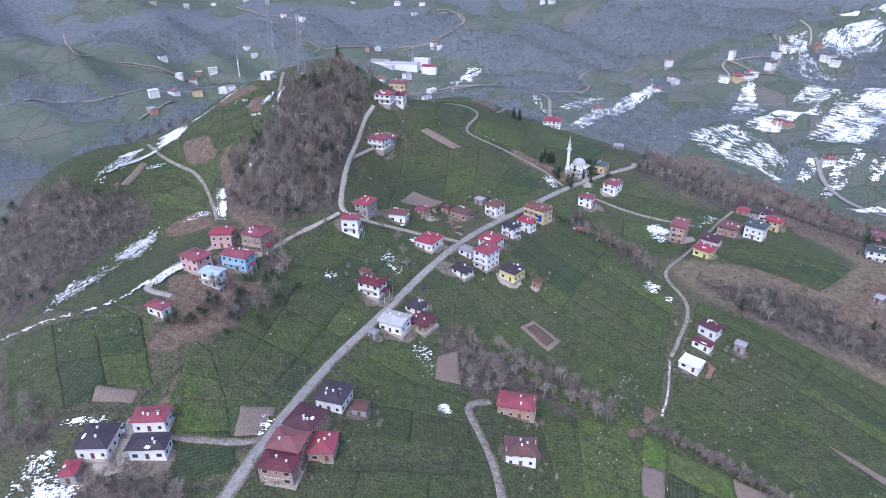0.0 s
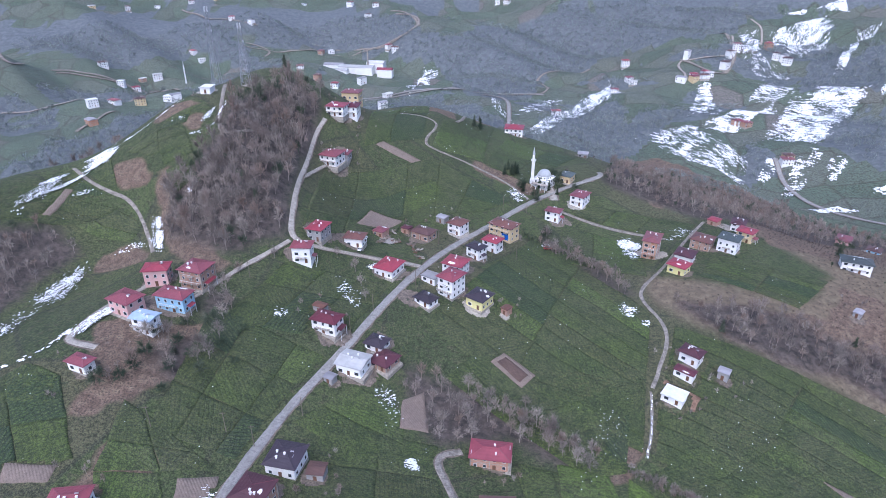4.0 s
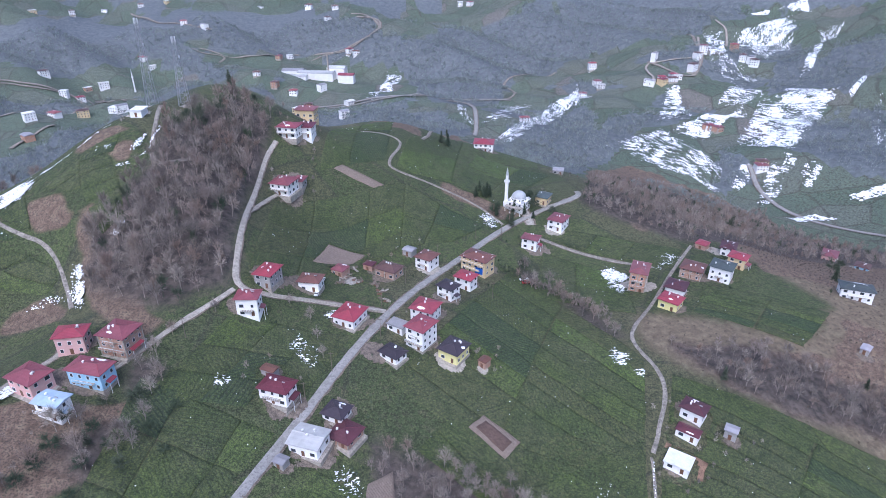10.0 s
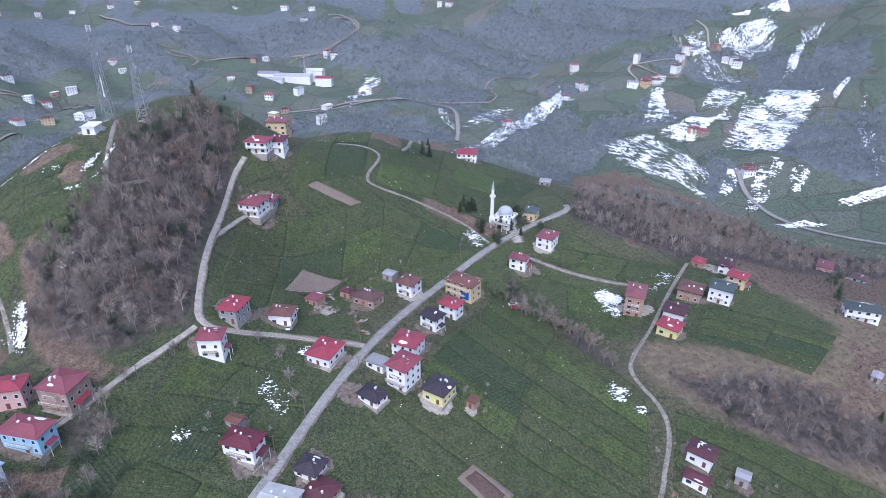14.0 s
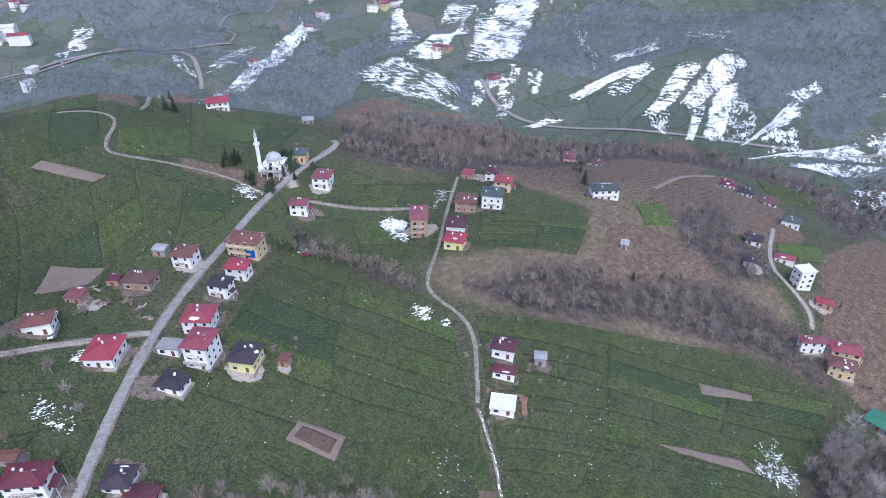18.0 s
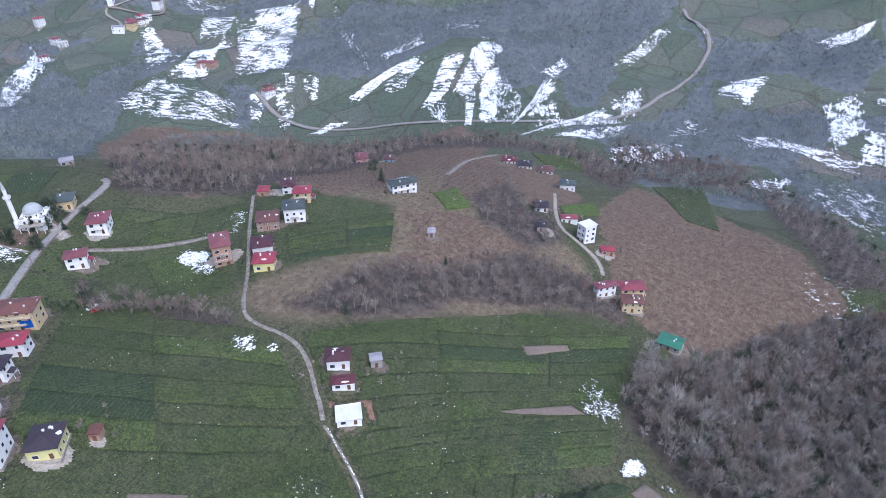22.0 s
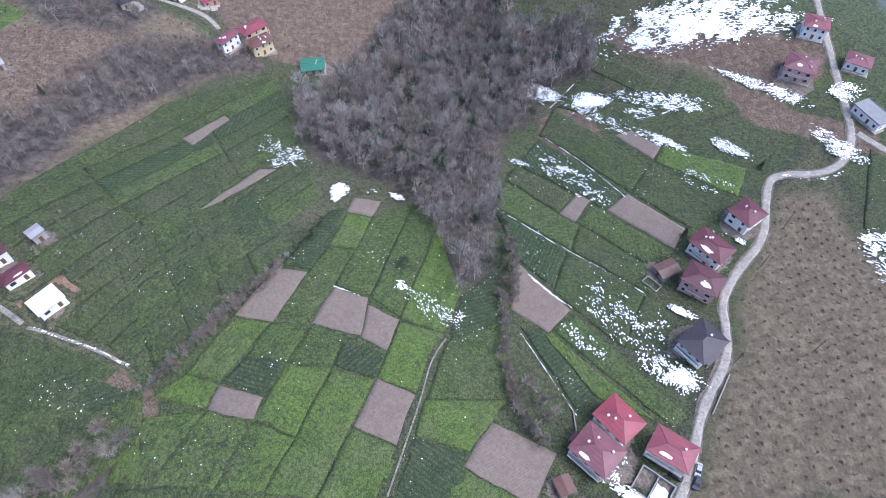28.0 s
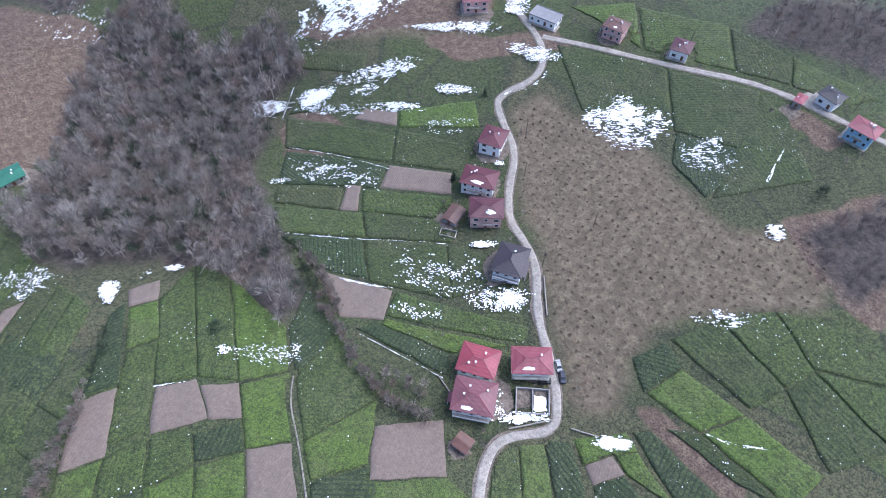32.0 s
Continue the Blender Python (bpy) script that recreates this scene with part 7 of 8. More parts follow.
def toned(me, values):
    me.attributes.new("tone", "FLOAT", "POINT").data.foreach_set("value", np.asarray(values, np.float32))
    return me


def scattered(name, places, kinds, material, label, category):
    """Many plants as one mesh. places: rows of x, y, size."""
    rng = np.random.default_rng(len(places))
    vs, fs, tones, k = [], [], [], 0
    zs = land(places[:, 0], places[:, 1])
    for (x, y, s), z in zip(places, zs):
        v, f = kinds[rng.integers(len(kinds))]
        a = rng.random() * 6.2832
        r = np.array(((math.cos(a), -math.sin(a), 0), (math.sin(a), math.cos(a), 0), (0, 0, 1)))
        vs.append(v @ r.T * s * np.array((1, 1, rng.uniform(0.85, 1.15))) + (x, y, z))
        fs.append(f + k)
        tones.append(np.full(len(v), rng.random()))
        k += len(v)
    ob = new(name, toned(raw_mesh(name, np.vstack(vs), np.vstack(fs), material), np.concatenate(tones)))
    return tagged(ob, label, category, kind="stuff")


def filled(outline, spacing, rng):
    """Points inside an outline, on a shaken grid, so that crowns stand beside one another."""
    o = np.array(outline)
    lo, hi = o.min(0), o.max(0)
    gx, gy = np.meshgrid(np.arange(lo[0], hi[0], spacing), np.arange(lo[1], hi[1], spacing))
    gx[1::2] += spacing / 2
    p = np.stack([gx.ravel(), gy.ravel()], 1) + rng.uniform(-0.42, 0.42, (gx.size, 2)) * spacing
    p = p[inside(p[:, 0], p[:, 1], outline)]
    return p[rng.permutation(len(p))]


FINE_TREES = [raw_mesh("bare_tree", *bare_tree_arrays(s, 16, 22, 1, wide=0.29, fine=0.033), M_TWIG) for s in range(6)]
MID_TREES = [bare_tree_arrays(20 + s, 16, 19, 0, wide=0.27, fine=0.05) for s in range(7)]
SHRUBS = [bare_tree_arrays(60 + s, 8, 6, 0, 1.5, 0.45, 0.095) for s in range(5)]
LOW_TREES = [bare_tree_arrays(80 + s, 11, 11, 0, wide=0.28, fine=0.085) for s in range(5)]
FAR_TREES = [bare_tree_arrays(40 + s, 4, 7, 0, wide=0.36, fine=0.19) for s in range(6)]
tree_rng = np.random.default_rng(11)
fine_left = 280
for wood_name, outline, density in WOODS:
    p = filled(outline, 4.9 / math.sqrt(density), tree_rng)
    p = p[~taken(p[:, 0], p[:, 1], 1.0)]
    near = np.hypot(p[:, 0] - 5, p[:, 1] - 88)
    p = p[near < 900][:2600]
    size = tree_rng.uniform(0.75, 1.4, len(p)) * (1.18 if wood_name in ("hill", "ravine", "ravine_low") else 0.85)
    single = 40 if wood_name in ("ravine", "hill", "gully", "gorge", "ravine_low") else 12
    for (x, y), s in zip(p[:single], size[:single]):
        ob = new("bare_tree", FINE_TREES[int(tree_rng.integers(6))])
        ob.matrix_world = pose(x, y, height(x, y), 0, 0, tree_rng.uniform(0, 360)) @ Matrix.Scale(s * 1.05, 4)
        tagged(ob, "leafless grey-brown tree in a winter wood", "tree", "bare trees")
    if len(p) > single:
        if len(p) > 120:
            green = slice(single, single + len(p) // (8 if "ravine" in wood_name else 10))
            scattered("ivy_clad_trees", np.c_[p[green], size[green] * 0.9], MID_TREES, M_LEAF, "dark ivy-clad evergreen trees among the bare wood", "trees")
            p, size = np.delete(p, np.r_[green], 0), np.delete(size, np.r_[green], 0)
        scattered("bare_woodland", np.c_[p[single:], size[single:]], LOW_TREES if wood_name in ("river", "west", "south", "mosque_bank", "east_ravine", "east_copse") else MID_TREES, M_TWIG_GREY if "ravine" in wood_name else M_TWIG, "dense leafless woodland, grey and purple-brown", "woodland")


def hedge(line, width, low=0.25, high=0.72):
    p = resampled(line, 1.4 if high < 0.8 else 4.5)
    p = p.repeat(3, 0) + tree_rng.normal(size=(len(p) * 3, 2)) * width * 0.4
    p = p[wobble(p[:, 0], p[:, 1], 3) > tree_rng.uniform(-1.6, 0.1, len(p))]
    third = len(p) // 4
    scattered("hedgerow", np.c_[p[third:], tree_rng.uniform(low, high, len(p) - third)], MID_TREES, M_TWIG, "line of bare brown shrubs along a gully", "hedge")
    # Undergrowth is added so that the hedge's shaded gaps come out dark.
    scattered("bramble", np.c_[p[:third], tree_rng.uniform(0.2, 0.36, third)], MID_TREES, M_LEAF, "dark evergreen undergrowth added to darken gaps under the bare shrubs", "bushes")


hedge([(137.5, 128.5), (120.4, 136.5), (105.8, 145.2), (95.1, 153.5), (83.9, 161.1), (71.7, 170.0)], 2.4)
hedge([(130.8, 67.5), (113.1, 67.4), (97.2, 69.1), (82.7, 70.6), (71.2, 70.1), (63.8, 66.4), (56.8, 62.9)], 2.4)
hedge([(145.8, 65.5), (127.4, 62.4), (105.9, 65.3)], 2.5)
hedge([(23.7, 205.3), (37.9, 195.3), (44.2, 189.6), (56.5, 180.5), (64.7, 173.1)], 4, 0.6, 1.05)
hedge([(81.3, 67.1), (72.5, 64.4), (63.8, 58.1)], 3, 0.5, 0.9)
hedge([(63.6, 327), (75.2, 308.9), (88.8, 294.4), (102.8, 278.9)], 4)

# garden shrubs round the houses
near_homes = HOUSE_PTS[(np.hypot(HOUSE_PTS[:, 0] - 40, HOUSE_PTS[:, 1] - 170) < 330)].repeat(6, 0)
yard_turn, yard_far = tree_rng.uniform(0, 6.2832, len(near_homes)), tree_rng.uniform(1.5, 9, len(near_homes))
p = np.stack([near_homes[:, 0] + np.cos(yard_turn) * (near_homes[:, 2] + yard_far), near_homes[:, 1] + np.sin(yard_turn) * (near_homes[:, 2] + yard_far)], 1)
p = p[~taken(p[:, 0], p[:, 1], 0.8)]
half = len(p) // 3
scattered("garden_shrubs", np.c_[p[half:], tree_rng.uniform(0.2, 0.5, len(p) - half)], MID_TREES, M_TWIG, "bare garden trees and shrubs round the houses", "shrubs")
scattered("evergreen_shrubs", np.c_[p[:half], tree_rng.uniform(0.15, 0.35, half)], MID_TREES, M_LEAF, "dark evergreen shrubs round the houses", "shrubs")

# hazel shrubs in rows on the brown orchards
for number, outline in enumerate(COVERS["orchard"]):
    o = np.array(outline)
    lo, hi = o.min(0), o.max(0)
    gap = 3.7 if number == 0 else 4.4
    gx, gy = np.meshgrid(np.arange(lo[0] - 20, hi[0] + 20, gap), np.arange(lo[1] - 20, hi[1] + 20, gap))
    p = np.stack([gx.ravel(), gy.ravel()], 1)
    p = p @ np.array(((0.95, 0.31), (-0.31, 0.95))) + (o.mean(0) - o.mean(0) @ np.array(((0.95, 0.31), (-0.31, 0.95)))) + tree_rng.normal(size=p.shape) * 0.5
    p = p[inside(p[:, 0], p[:, 1], outline)]
    p = p[~taken(p[:, 0], p[:, 1], 1.0)]
    scattered("hazel_shrubs", np.c_[p, tree_rng.uniform(0.75, 1.2, len(p)) * (1.0 if number == 0 else 0.75)], SHRUBS, M_SCRUB, "bare hazel shrubs in rows on brown grass", "shrubs")

# woods on the far slopes, their twigs coloured as if seen through haze
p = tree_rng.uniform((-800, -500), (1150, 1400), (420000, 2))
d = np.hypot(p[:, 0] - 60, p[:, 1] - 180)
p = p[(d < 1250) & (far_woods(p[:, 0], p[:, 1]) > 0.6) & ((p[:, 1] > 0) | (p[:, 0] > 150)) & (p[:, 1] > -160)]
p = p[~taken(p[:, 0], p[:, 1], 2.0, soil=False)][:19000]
far_wood = scattered("far_woodland", np.c_[p, tree_rng.uniform(0.75, 1.4, len(p))], FAR_TREES, M_HAZED_TWIG, "bare woods on the far valley slopes", "woodland")


# ---- landmarks and loose things ----
def lattice_mast(x, y, h):
    mast = new("lattice_mast")
    mast.location = (x, y, height(x, y) - 0.3)
    tagged(mast, "tall galvanised lattice radio mast on the hilltop", "mast", "hilltop masts")
    base, top, n = 2.4, 0.5, 12

    def corner(i, k):
        r = base + (top - base) * k / n
        return Vector((r * (1, 1, -1, -1)[i % 4], r * (1, -1, -1, 1)[i % 4], h * k / n))

    for i in range(4):
        bm = bmesh.new()
        rod(bm, corner(i, 0), corner(i, n), 0.16, 0.1, 5)
        part("leg", bm, M_STEEL, mast)
    for k in range(n):
        for i in range(4):
            bm = bmesh.new()
            rod(bm, corner(i, k), corner(i + 1, k + 1), 0.07, 0.07, 4)
            part("brace", bm, M_STEEL, mast)
            bm = bmesh.new()
            rod(bm, corner(i, k + 1), corner(i + 1, k + 1), 0.06, 0.06, 4)
            part("crossbar", bm, M_STEEL, mast)
    for i in range(3):
        bm = bmesh.new()
        a = 2.09 * i
        box(bm, 0.9 * math.cos(a) - 0.2, 0.9 * math.cos(a) + 0.2, 0.9 * math.sin(a) - 0.2, 0.9 * math.sin(a) + 0.2, h - 2.4, h + 0.3)
        part("antenna", bm, M_FRAME, mast, "white antenna panel")
    bm = bmesh.new()
    rod(bm, (0.7, 0, h * 0.72), (1.5, 0, h * 0.72), 0.3, 0.8, 12)
    part("dish", bm, M_FRAME, mast, "white microwave dish")
    bm = bmesh.new()
    box(bm, -3.2, 3.2, -3.2, 3.2, -1.5, 0.4)
    part("footing", bm, M_CONCRETE, mast)


def minaret(x, y, h):
    tower = new("minaret")
    tower.location = (x, y, height(x, y))
    tagged(tower, "slender white minaret with a pointed cap beside the mosque", "minaret")
    r = 0.95
    bm = bmesh.new()
    turned(bm, [(1.5, -1.5), (1.5, 2.6), (r, 4.0), (r, h * 0.62)], 16)
    part("shaft", bm, WALLS["white"], tower)
    bm = bmesh.new()
    turned(bm, [(r, h * 0.6), (1.65, h * 0.63), (1.65, h * 0.665), (1.5, h * 0.665), (1.5, h * 0.635)], 16)
    part("balcony", bm, WALLS["white"], tower)
    bm = bmesh.new()
    turned(bm, [(0.75, h * 0.62), (0.75, h * 0.8), (0.85, h * 0.805)], 16)
    part("upper_shaft", bm, WALLS["white"], tower)
    bm = bmesh.new()
    turned(bm, [(0.9, h * 0.8), (0.45, h * 0.9), (0.06, h * 0.985), (0.04, h)], 16)
    part("spire", bm, M_DOME, tower, "pale pointed lead cap")


def mosque(x, y, yaw):
    hall = new("mosque")
    hall.matrix_world = pose(x, y, height(x, y), 0, 0, yaw)
    tagged(hall, "small white village mosque with a pale central dome", "mosque")
    HOUSE_AT.append((x, y, 8))
    bm = bmesh.new()
    box(bm, -5, 5, -5, 5, -3, 5.2)
    part("wall", bm, WALLS["white"], hall)
    bm = bmesh.new()
    box(bm, -5.3, 5.3, -5.3, 5.3, 5.2, 5.5)
    part("cornice", bm, WALLS["white"], hall)
    bm = bmesh.new()
    turned(bm, [(4.1, 5.5), (4.1, 6.9), (4.25, 7.0)], 24)
    part("drum", bm, WALLS["white"], hall)
    bm = bmesh.new()
    turned(bm, [(4.0 * math.cos(a), 7.0 + 3.6 * math.sin(a)) for a in np.linspace(0, 1.5, 9)], 28)
    part("dome", bm, M_DOME, hall, "pale grey dome")
    bm = bmesh.new()
    rod(bm, (0, 0, 10.4), (0, 0, 11.8), 0.1, 0.03, 6)
    part("finial", bm, M_STEEL, hall)
    for i in range(12):
        bm = bmesh.new()
        box(bm, -0.28, 0.28, -4.2, -4.05, 5.75, 6.6)
        ob = part("drum_window", bm, M_GLASS, hall, "small dark window in the drum")
        ob.matrix_basis = Matrix.Rotation(i * math.pi / 6, 4, "Z")
    for sx in (-4, 4):
        for sy in (-4, 4):
            bm = bmesh.new()
            turned(bm, [(1.0 * math.cos(a), 5.5 + 1.0 * math.sin(a)) for a in np.linspace(0, 1.5, 5)], 14, sx, sy)
            part("corner_dome", bm, M_DOME, hall)
    bm = bmesh.new()
    box(bm, -5, 5, -8, -5, 3.0, 3.3)
    porch = part("porch_roof", bm, M_CONCRETE, hall)
    for px in (-4.6, -1.6, 1.6, 4.6):
        bm = bmesh.new()
        rod(bm, (px, -7.7, -2), (px, -7.7, 3.0), 0.18, 0.16, 8)
        part("column", bm, WALLS["white"], porch)
    for side in range(4):
        for i in range(3):
            for zz in (0.9, 3.2):
                window(hall, Matrix.Rotation(side * math.pi / 2, 4, "Z") @ Matrix.Translation(((i - 1) * 3.0, -5, zz)), SMALL_WINDOW)


def factory(x, y, yaw):
    works = new("factory")
    works.matrix_world = pose(x, y, height(x, y) + 2, 0, 0, yaw)
    tagged(works, "far white factory sheds with a tall chimney in the valley", "factory")
    for i, (px, py, w, d, h, r) in enumerate(((0, 0, 60, 22, 8, "metal"), (-45, 18, 36, 20, 7, "metalgrey"), (30, 22, 30, 24, 12, "metal"), (52, -6, 26, 16, 6, "red"), (-30, -24, 40, 14, 6, "metal"))):
        bm = bmesh.new()
        box(bm, px - w / 2, px + w / 2, py - d / 2, py + d / 2, -8, h)
        part("wall", bm, WALLS["white"], works)
        ob = part("roof", hip_roof(w, d, 2.5, 0.5, 1.0)[0], ROOFS[r], works)
        ob.location = (px, py, h + 0.16)
    bm = bmesh.new()
    rod(bm, (18, 8, -6), (18, 8, 34), 1.8, 1.2, 12)
    part("chimney", bm, M_CONCRETE, works)


def conifer_arrays(seed):
    """Drooping sprays in uneven whorls."""
    rng = np.random.default_rng(seed)
    v, f = [], []
    for t in np.linspace(0, 1, 22):
        for i in range(int(15 - 9 * t)):
            a, r = rng.random() * 6.2832, ((1 - t) ** 0.8 * 0.27 + 0.025) * rng.uniform(0.45, 1.1)
            z = 0.1 + 0.88 * t + rng.normal() * 0.012
            s, e = np.array((0, 0, z + 0.02)), np.array((math.cos(a) * r, math.sin(a) * r, z - 0.25 * r + rng.normal() * 0.015))
            spike(v, f, s, e, 0.012, rng)
            for _ in range(5):
                m = s + (e - s) * rng.uniform(0.35, 1.0)
                blade(v, f, m, m + rng.normal(size=3) * (0.035, 0.035, 0.02), 0.014, rng)
    return np.array(v), np.array(f)


CONIFERS = [raw_mesh("crown", *conifer_arrays(s), M_LEAF) for s in range(3)]


def conifer(x, y, h):
    tree = new("conifer")
    tree.matrix_world = pose(x, y, height(x, y), 0, 0, x * 37 % 360)
    tagged(tree, "dark green conifer standing on the slope", "tree", "conifers")
    ob = part("crown", CONIFERS[int(abs(x)) % 3], None, tree)
    ob.scale = (h * 1.1, h * 1.1, h)
    bm = bmesh.new()
    rod(bm, (0, 0, -0.5), (0, 0, h * 0.85), 0.16, 0.03, 6)
    part("trunk", bm, M_BARK, tree)


GREEN_BUSH = raw_mesh("evergreen_bush", *bare_tree_arrays(5, 13, 30, 1, wide=0.42, fine=0.07), M_LEAF)


def bush(x, y, h):
    ob = new("evergreen_bush", GREEN_BUSH)
    ob.matrix_world = pose(x, y, height(x, y) - 0.15 * h, 0, 0, x * 53 % 360) @ Matrix.Scale(h / 5.0, 4)
    tagged(ob, "round grey-green evergreen bush standing in a field", "bush", "evergreen bushes")


CAR_PAINT = {n: plain(n + "_car_paint", c, 0.3, 0, 2, 0.1, 0.0) for n, c in (("grey", (0.4, 0.4, 0.42)), ("navy", (0.02, 0.025, 0.05)), ("black", (0.02, 0.02, 0.022)), ("white", (0.75, 0.75, 0.75)), ("red", (0.4, 0.03, 0.03)))}


def car(x, y, yaw, colour):
    auto = new("car")
    auto.matrix_world = pose(x, y, height(x, y) + 0.22, 0, 0, yaw)
    tagged(auto, "parked %s car beside the houses" % colour, "car", "parked cars")
    bm = bmesh.new()
    v = box(bm, -2.1, 2.1, -0.86, 0.86, 0.3, 0.9)
    for i in (4, 5, 6, 7):
        v[i].co.x *= 0.97
        v[i].co.y *= 0.94
    bmesh.ops.bevel(bm, geom=list(bm.edges), offset=0.08, segments=2, affect="EDGES")
    part("body", bm, CAR_PAINT[colour], auto)
    bm = bmesh.new()
    v = box(bm, -1.5, 1.0, -0.78, 0.78, 0.9, 1.42)
    for i in (4, 7):
        v[i].co.x += 0.35
    for i in (5, 6):
        v[i].co.x -= 0.6
    for i in (4, 5, 6, 7):
        v[i].co.y *= 0.82
    part("cabin_glass", bm, M_GLASS, auto, "dark windows")
    bm = bmesh.new()
    box(bm, -1.13, 0.38, -0.62, 0.62, 1.42, 1.47)
    part("roof_panel", bm, CAR_PAINT[colour], auto)
    for wx in (-1.3, 1.3):
        for wy in (-0.8, 0.8):
            bm = bmesh.new()
            rod(bm, (wx, wy - 0.1, 0.31), (wx, wy + 0.1, 0.31), 0.31, 0.31, 14)
            part("wheel", bm, M_RUBBER, auto)


def pole(x, y):
    post = new("utility_pole")
    post.location = (x, y, height(x, y))
    tagged(post, "weathered utility pole at the roadside", "pole", "utility poles")
    bm = bmesh.new()
    rod(bm, (0, 0, -1), (0, 0, 8.5), 0.15, 0.1, 7)
    part("shaft", bm, M_POLE, post)
    bm = bmesh.new()
    box(bm, -0.9, 0.9, -0.06, 0.06, 7.9, 8.05)
    part("crossarm", bm, M_POLE, post)


def rubble(x, y):
    rnd = random.Random(int(x * 10))
    heap = new("scrap_heap")
    heap.location = (x, y, height(x, y) + 0.1)
    tagged(heap, "heap of planks, tin and blocks in a yard", "scrap heap", "scrap heaps")
    for i in range(9):
        bm = bmesh.new()
        a, b, c = rnd.uniform(0.4, 1.6), rnd.uniform(0.2, 0.6), rnd.uniform(0.1, 0.5)
        box(bm, -a, a, -b, b, 0, c)
        ob = part(rnd.choice(("plank", "block", "sheet")), bm, rnd.choice((M_WOOD, M_CONCRETE, M_POLE, M_POLE, M_SOIL)), heap)
        ob.matrix_basis = pose(rnd.uniform(-2, 2), rnd.uniform(-2, 2), rnd.uniform(0, 0.3), rnd.uniform(-8, 8), rnd.uniform(-8, 8), rnd.uniform(0, 180))


def roofless_yard(x, y, yaw):
    yard = new("unfinished_building")
    yard.matrix_world = pose(x, y, height(x, y), 0, 0, yaw)
    tagged(yard, "low unfinished concrete walls with snow lying inside", "building")
    HOUSE_AT.append((x, y, 5))
    for x0, x1, y0, y1 in ((-5, 5, -4, -3.7), (-5, 5, 3.7, 4), (-5, -4.7, -3.7, 3.7), (4.7, 5, -3.7, 3.7), (-0.15, 0.15, -3.7, 3.7)):
        bm = bmesh.new()
        box(bm, x0, x1, y0, y1, -2, 1.3)
        part("wall", bm, WALLS["greywall"], yard)
    bm = bmesh.new()
    box(bm, 0.6, 4.2, -2.9, 1.8, 0.2, 0.45)
    bmesh.ops.subdivide_edges(bm, edges=bm.edges[:], cuts=4)
    for v in bm.verts:
        v.co += Vector((0.35 * math.sin(v.co.y * 3 + v.co.z), 0.35 * math.sin(v.co.x * 2.7), 0.12 * math.sin(v.co.x * 5 + v.co.y * 4)))
    part("snow_drift", bm, M_SNOW, yard, "white snow drift")
    bm = bmesh.new()
    box(bm, -4.7, 4.7, -3.7, 3.7, -2, 0.15)
    part("slab", bm, M_YARD, yard, "reddish floor")


def stone_wall(a, b):
    n = max(2, int(math.dist(a, b) / 1.2))
    wall = new("retaining_wall")
    wall.location = (*a, height(*a))
    tagged(wall, "low grey concrete retaining wall along the road", "wall", "retaining walls")
    turn = math.atan2(b[1] - a[1], b[0] - a[0])
    for i in range(n):
        p = Vector(a).lerp(Vector(b), (i + 0.5) / n)
        bm = bmesh.new()
        box(bm, -0.59, 0.59, -0.18, 0.18, -1.2, 0.75 + 0.06 * math.sin(i * 2.3))
        ob = part("block", bm, M_CONCRETE, wall)
        ob.matrix_basis = Matrix.Translation(Vector((p.x, p.y, height(p.x, p.y))) - wall.location) @ Matrix.Rotation(turn, 4, "Z")


def garden_frame(x, y, yaw):
    pen = new("garden_frame")
    pen.matrix_world = pose(x, y, height(x, y) + 0.6, 0, 0, yaw)
    tagged(pen, "low pale concrete frame round a garden bed", "garden frame")
    for x0, x1, y0, y1 in ((-3, 3, -1.6, -1.35), (-3, 3, 1.35, 1.6), (-3, -2.75, -1.35, 1.35), (2.75, 3, -1.35, 1.35)):
        bm = bmesh.new()
        box(bm, x0, x1, y0, y1, -1, 0.5)
        part("kerb", bm, M_CONCRETE, pen)


lattice_mast(-84.0, 383.5, 32.5)
lattice_mast(-104.8, 401.5, 44.0)
mosque(86.8, 381.7, -38)
minaret(80.0, 383.8, 23.5)
minaret(-355, 1116, 36)
house(-602, 1397, 13.0, 8.4, 42, 2, "metal", "cream", True)
house(-550, 1440, 10.3, 8.0, 34, 3, "brown", "white", True)
house(-523, 1535, 11.0, 10.2, 4, 2, "metalgrey", "white", True)
house(-329, 1378, 13.2, 8.5, 13, 2, "redflat", "white", True)
house(-375, 1247, 13.7, 10.0, -44, 2, "redflat", "white", True)
house(-356, 1227, 11.5, 8.1, 37, 2, "metal", "white", True)
house(-402, 1122, 14.6, 9.2, 29, 3, "metal", "white", True)
house(-481, 1111, 14.0, 9.3, 44, 3, "brown", "white", True)
house(-425, 1116, 10.7, 8.7, 47, 2, "metal", "orange", True)
house(-299, 890, 14.3, 9.3, 33, 3, "metalgrey", "white", True)
house(-383, 836, 12.9, 9.8, 40, 3, "whiteflat", "white", True)
house(-370, 869, 15.0, 10.0, -34, 2, "redflat", "white", True)
house(-344, 885, 14.5, 9.7, 21, 3, "brown", "cream", True)
house(-434, 1053, 11.3, 8.4, -2, 3, "whiteflat", "white", True)
house(-417, 1063, 11.7, 8.2, 40, 2, "red", "white", True)
house(-363, 780, 13.8, 10.6, -46, 2, "metalgrey", "orange", True)
house(-159, 1081, 11.9, 9.8, 5, 2, "brown", "white", True)
house(-211, 1568, 15.0, 8.9, -42, 2, "metalgrey", "white", True)
house(-101, 1501, 14.7, 10.9, -21, 2, "brown", "white", True)
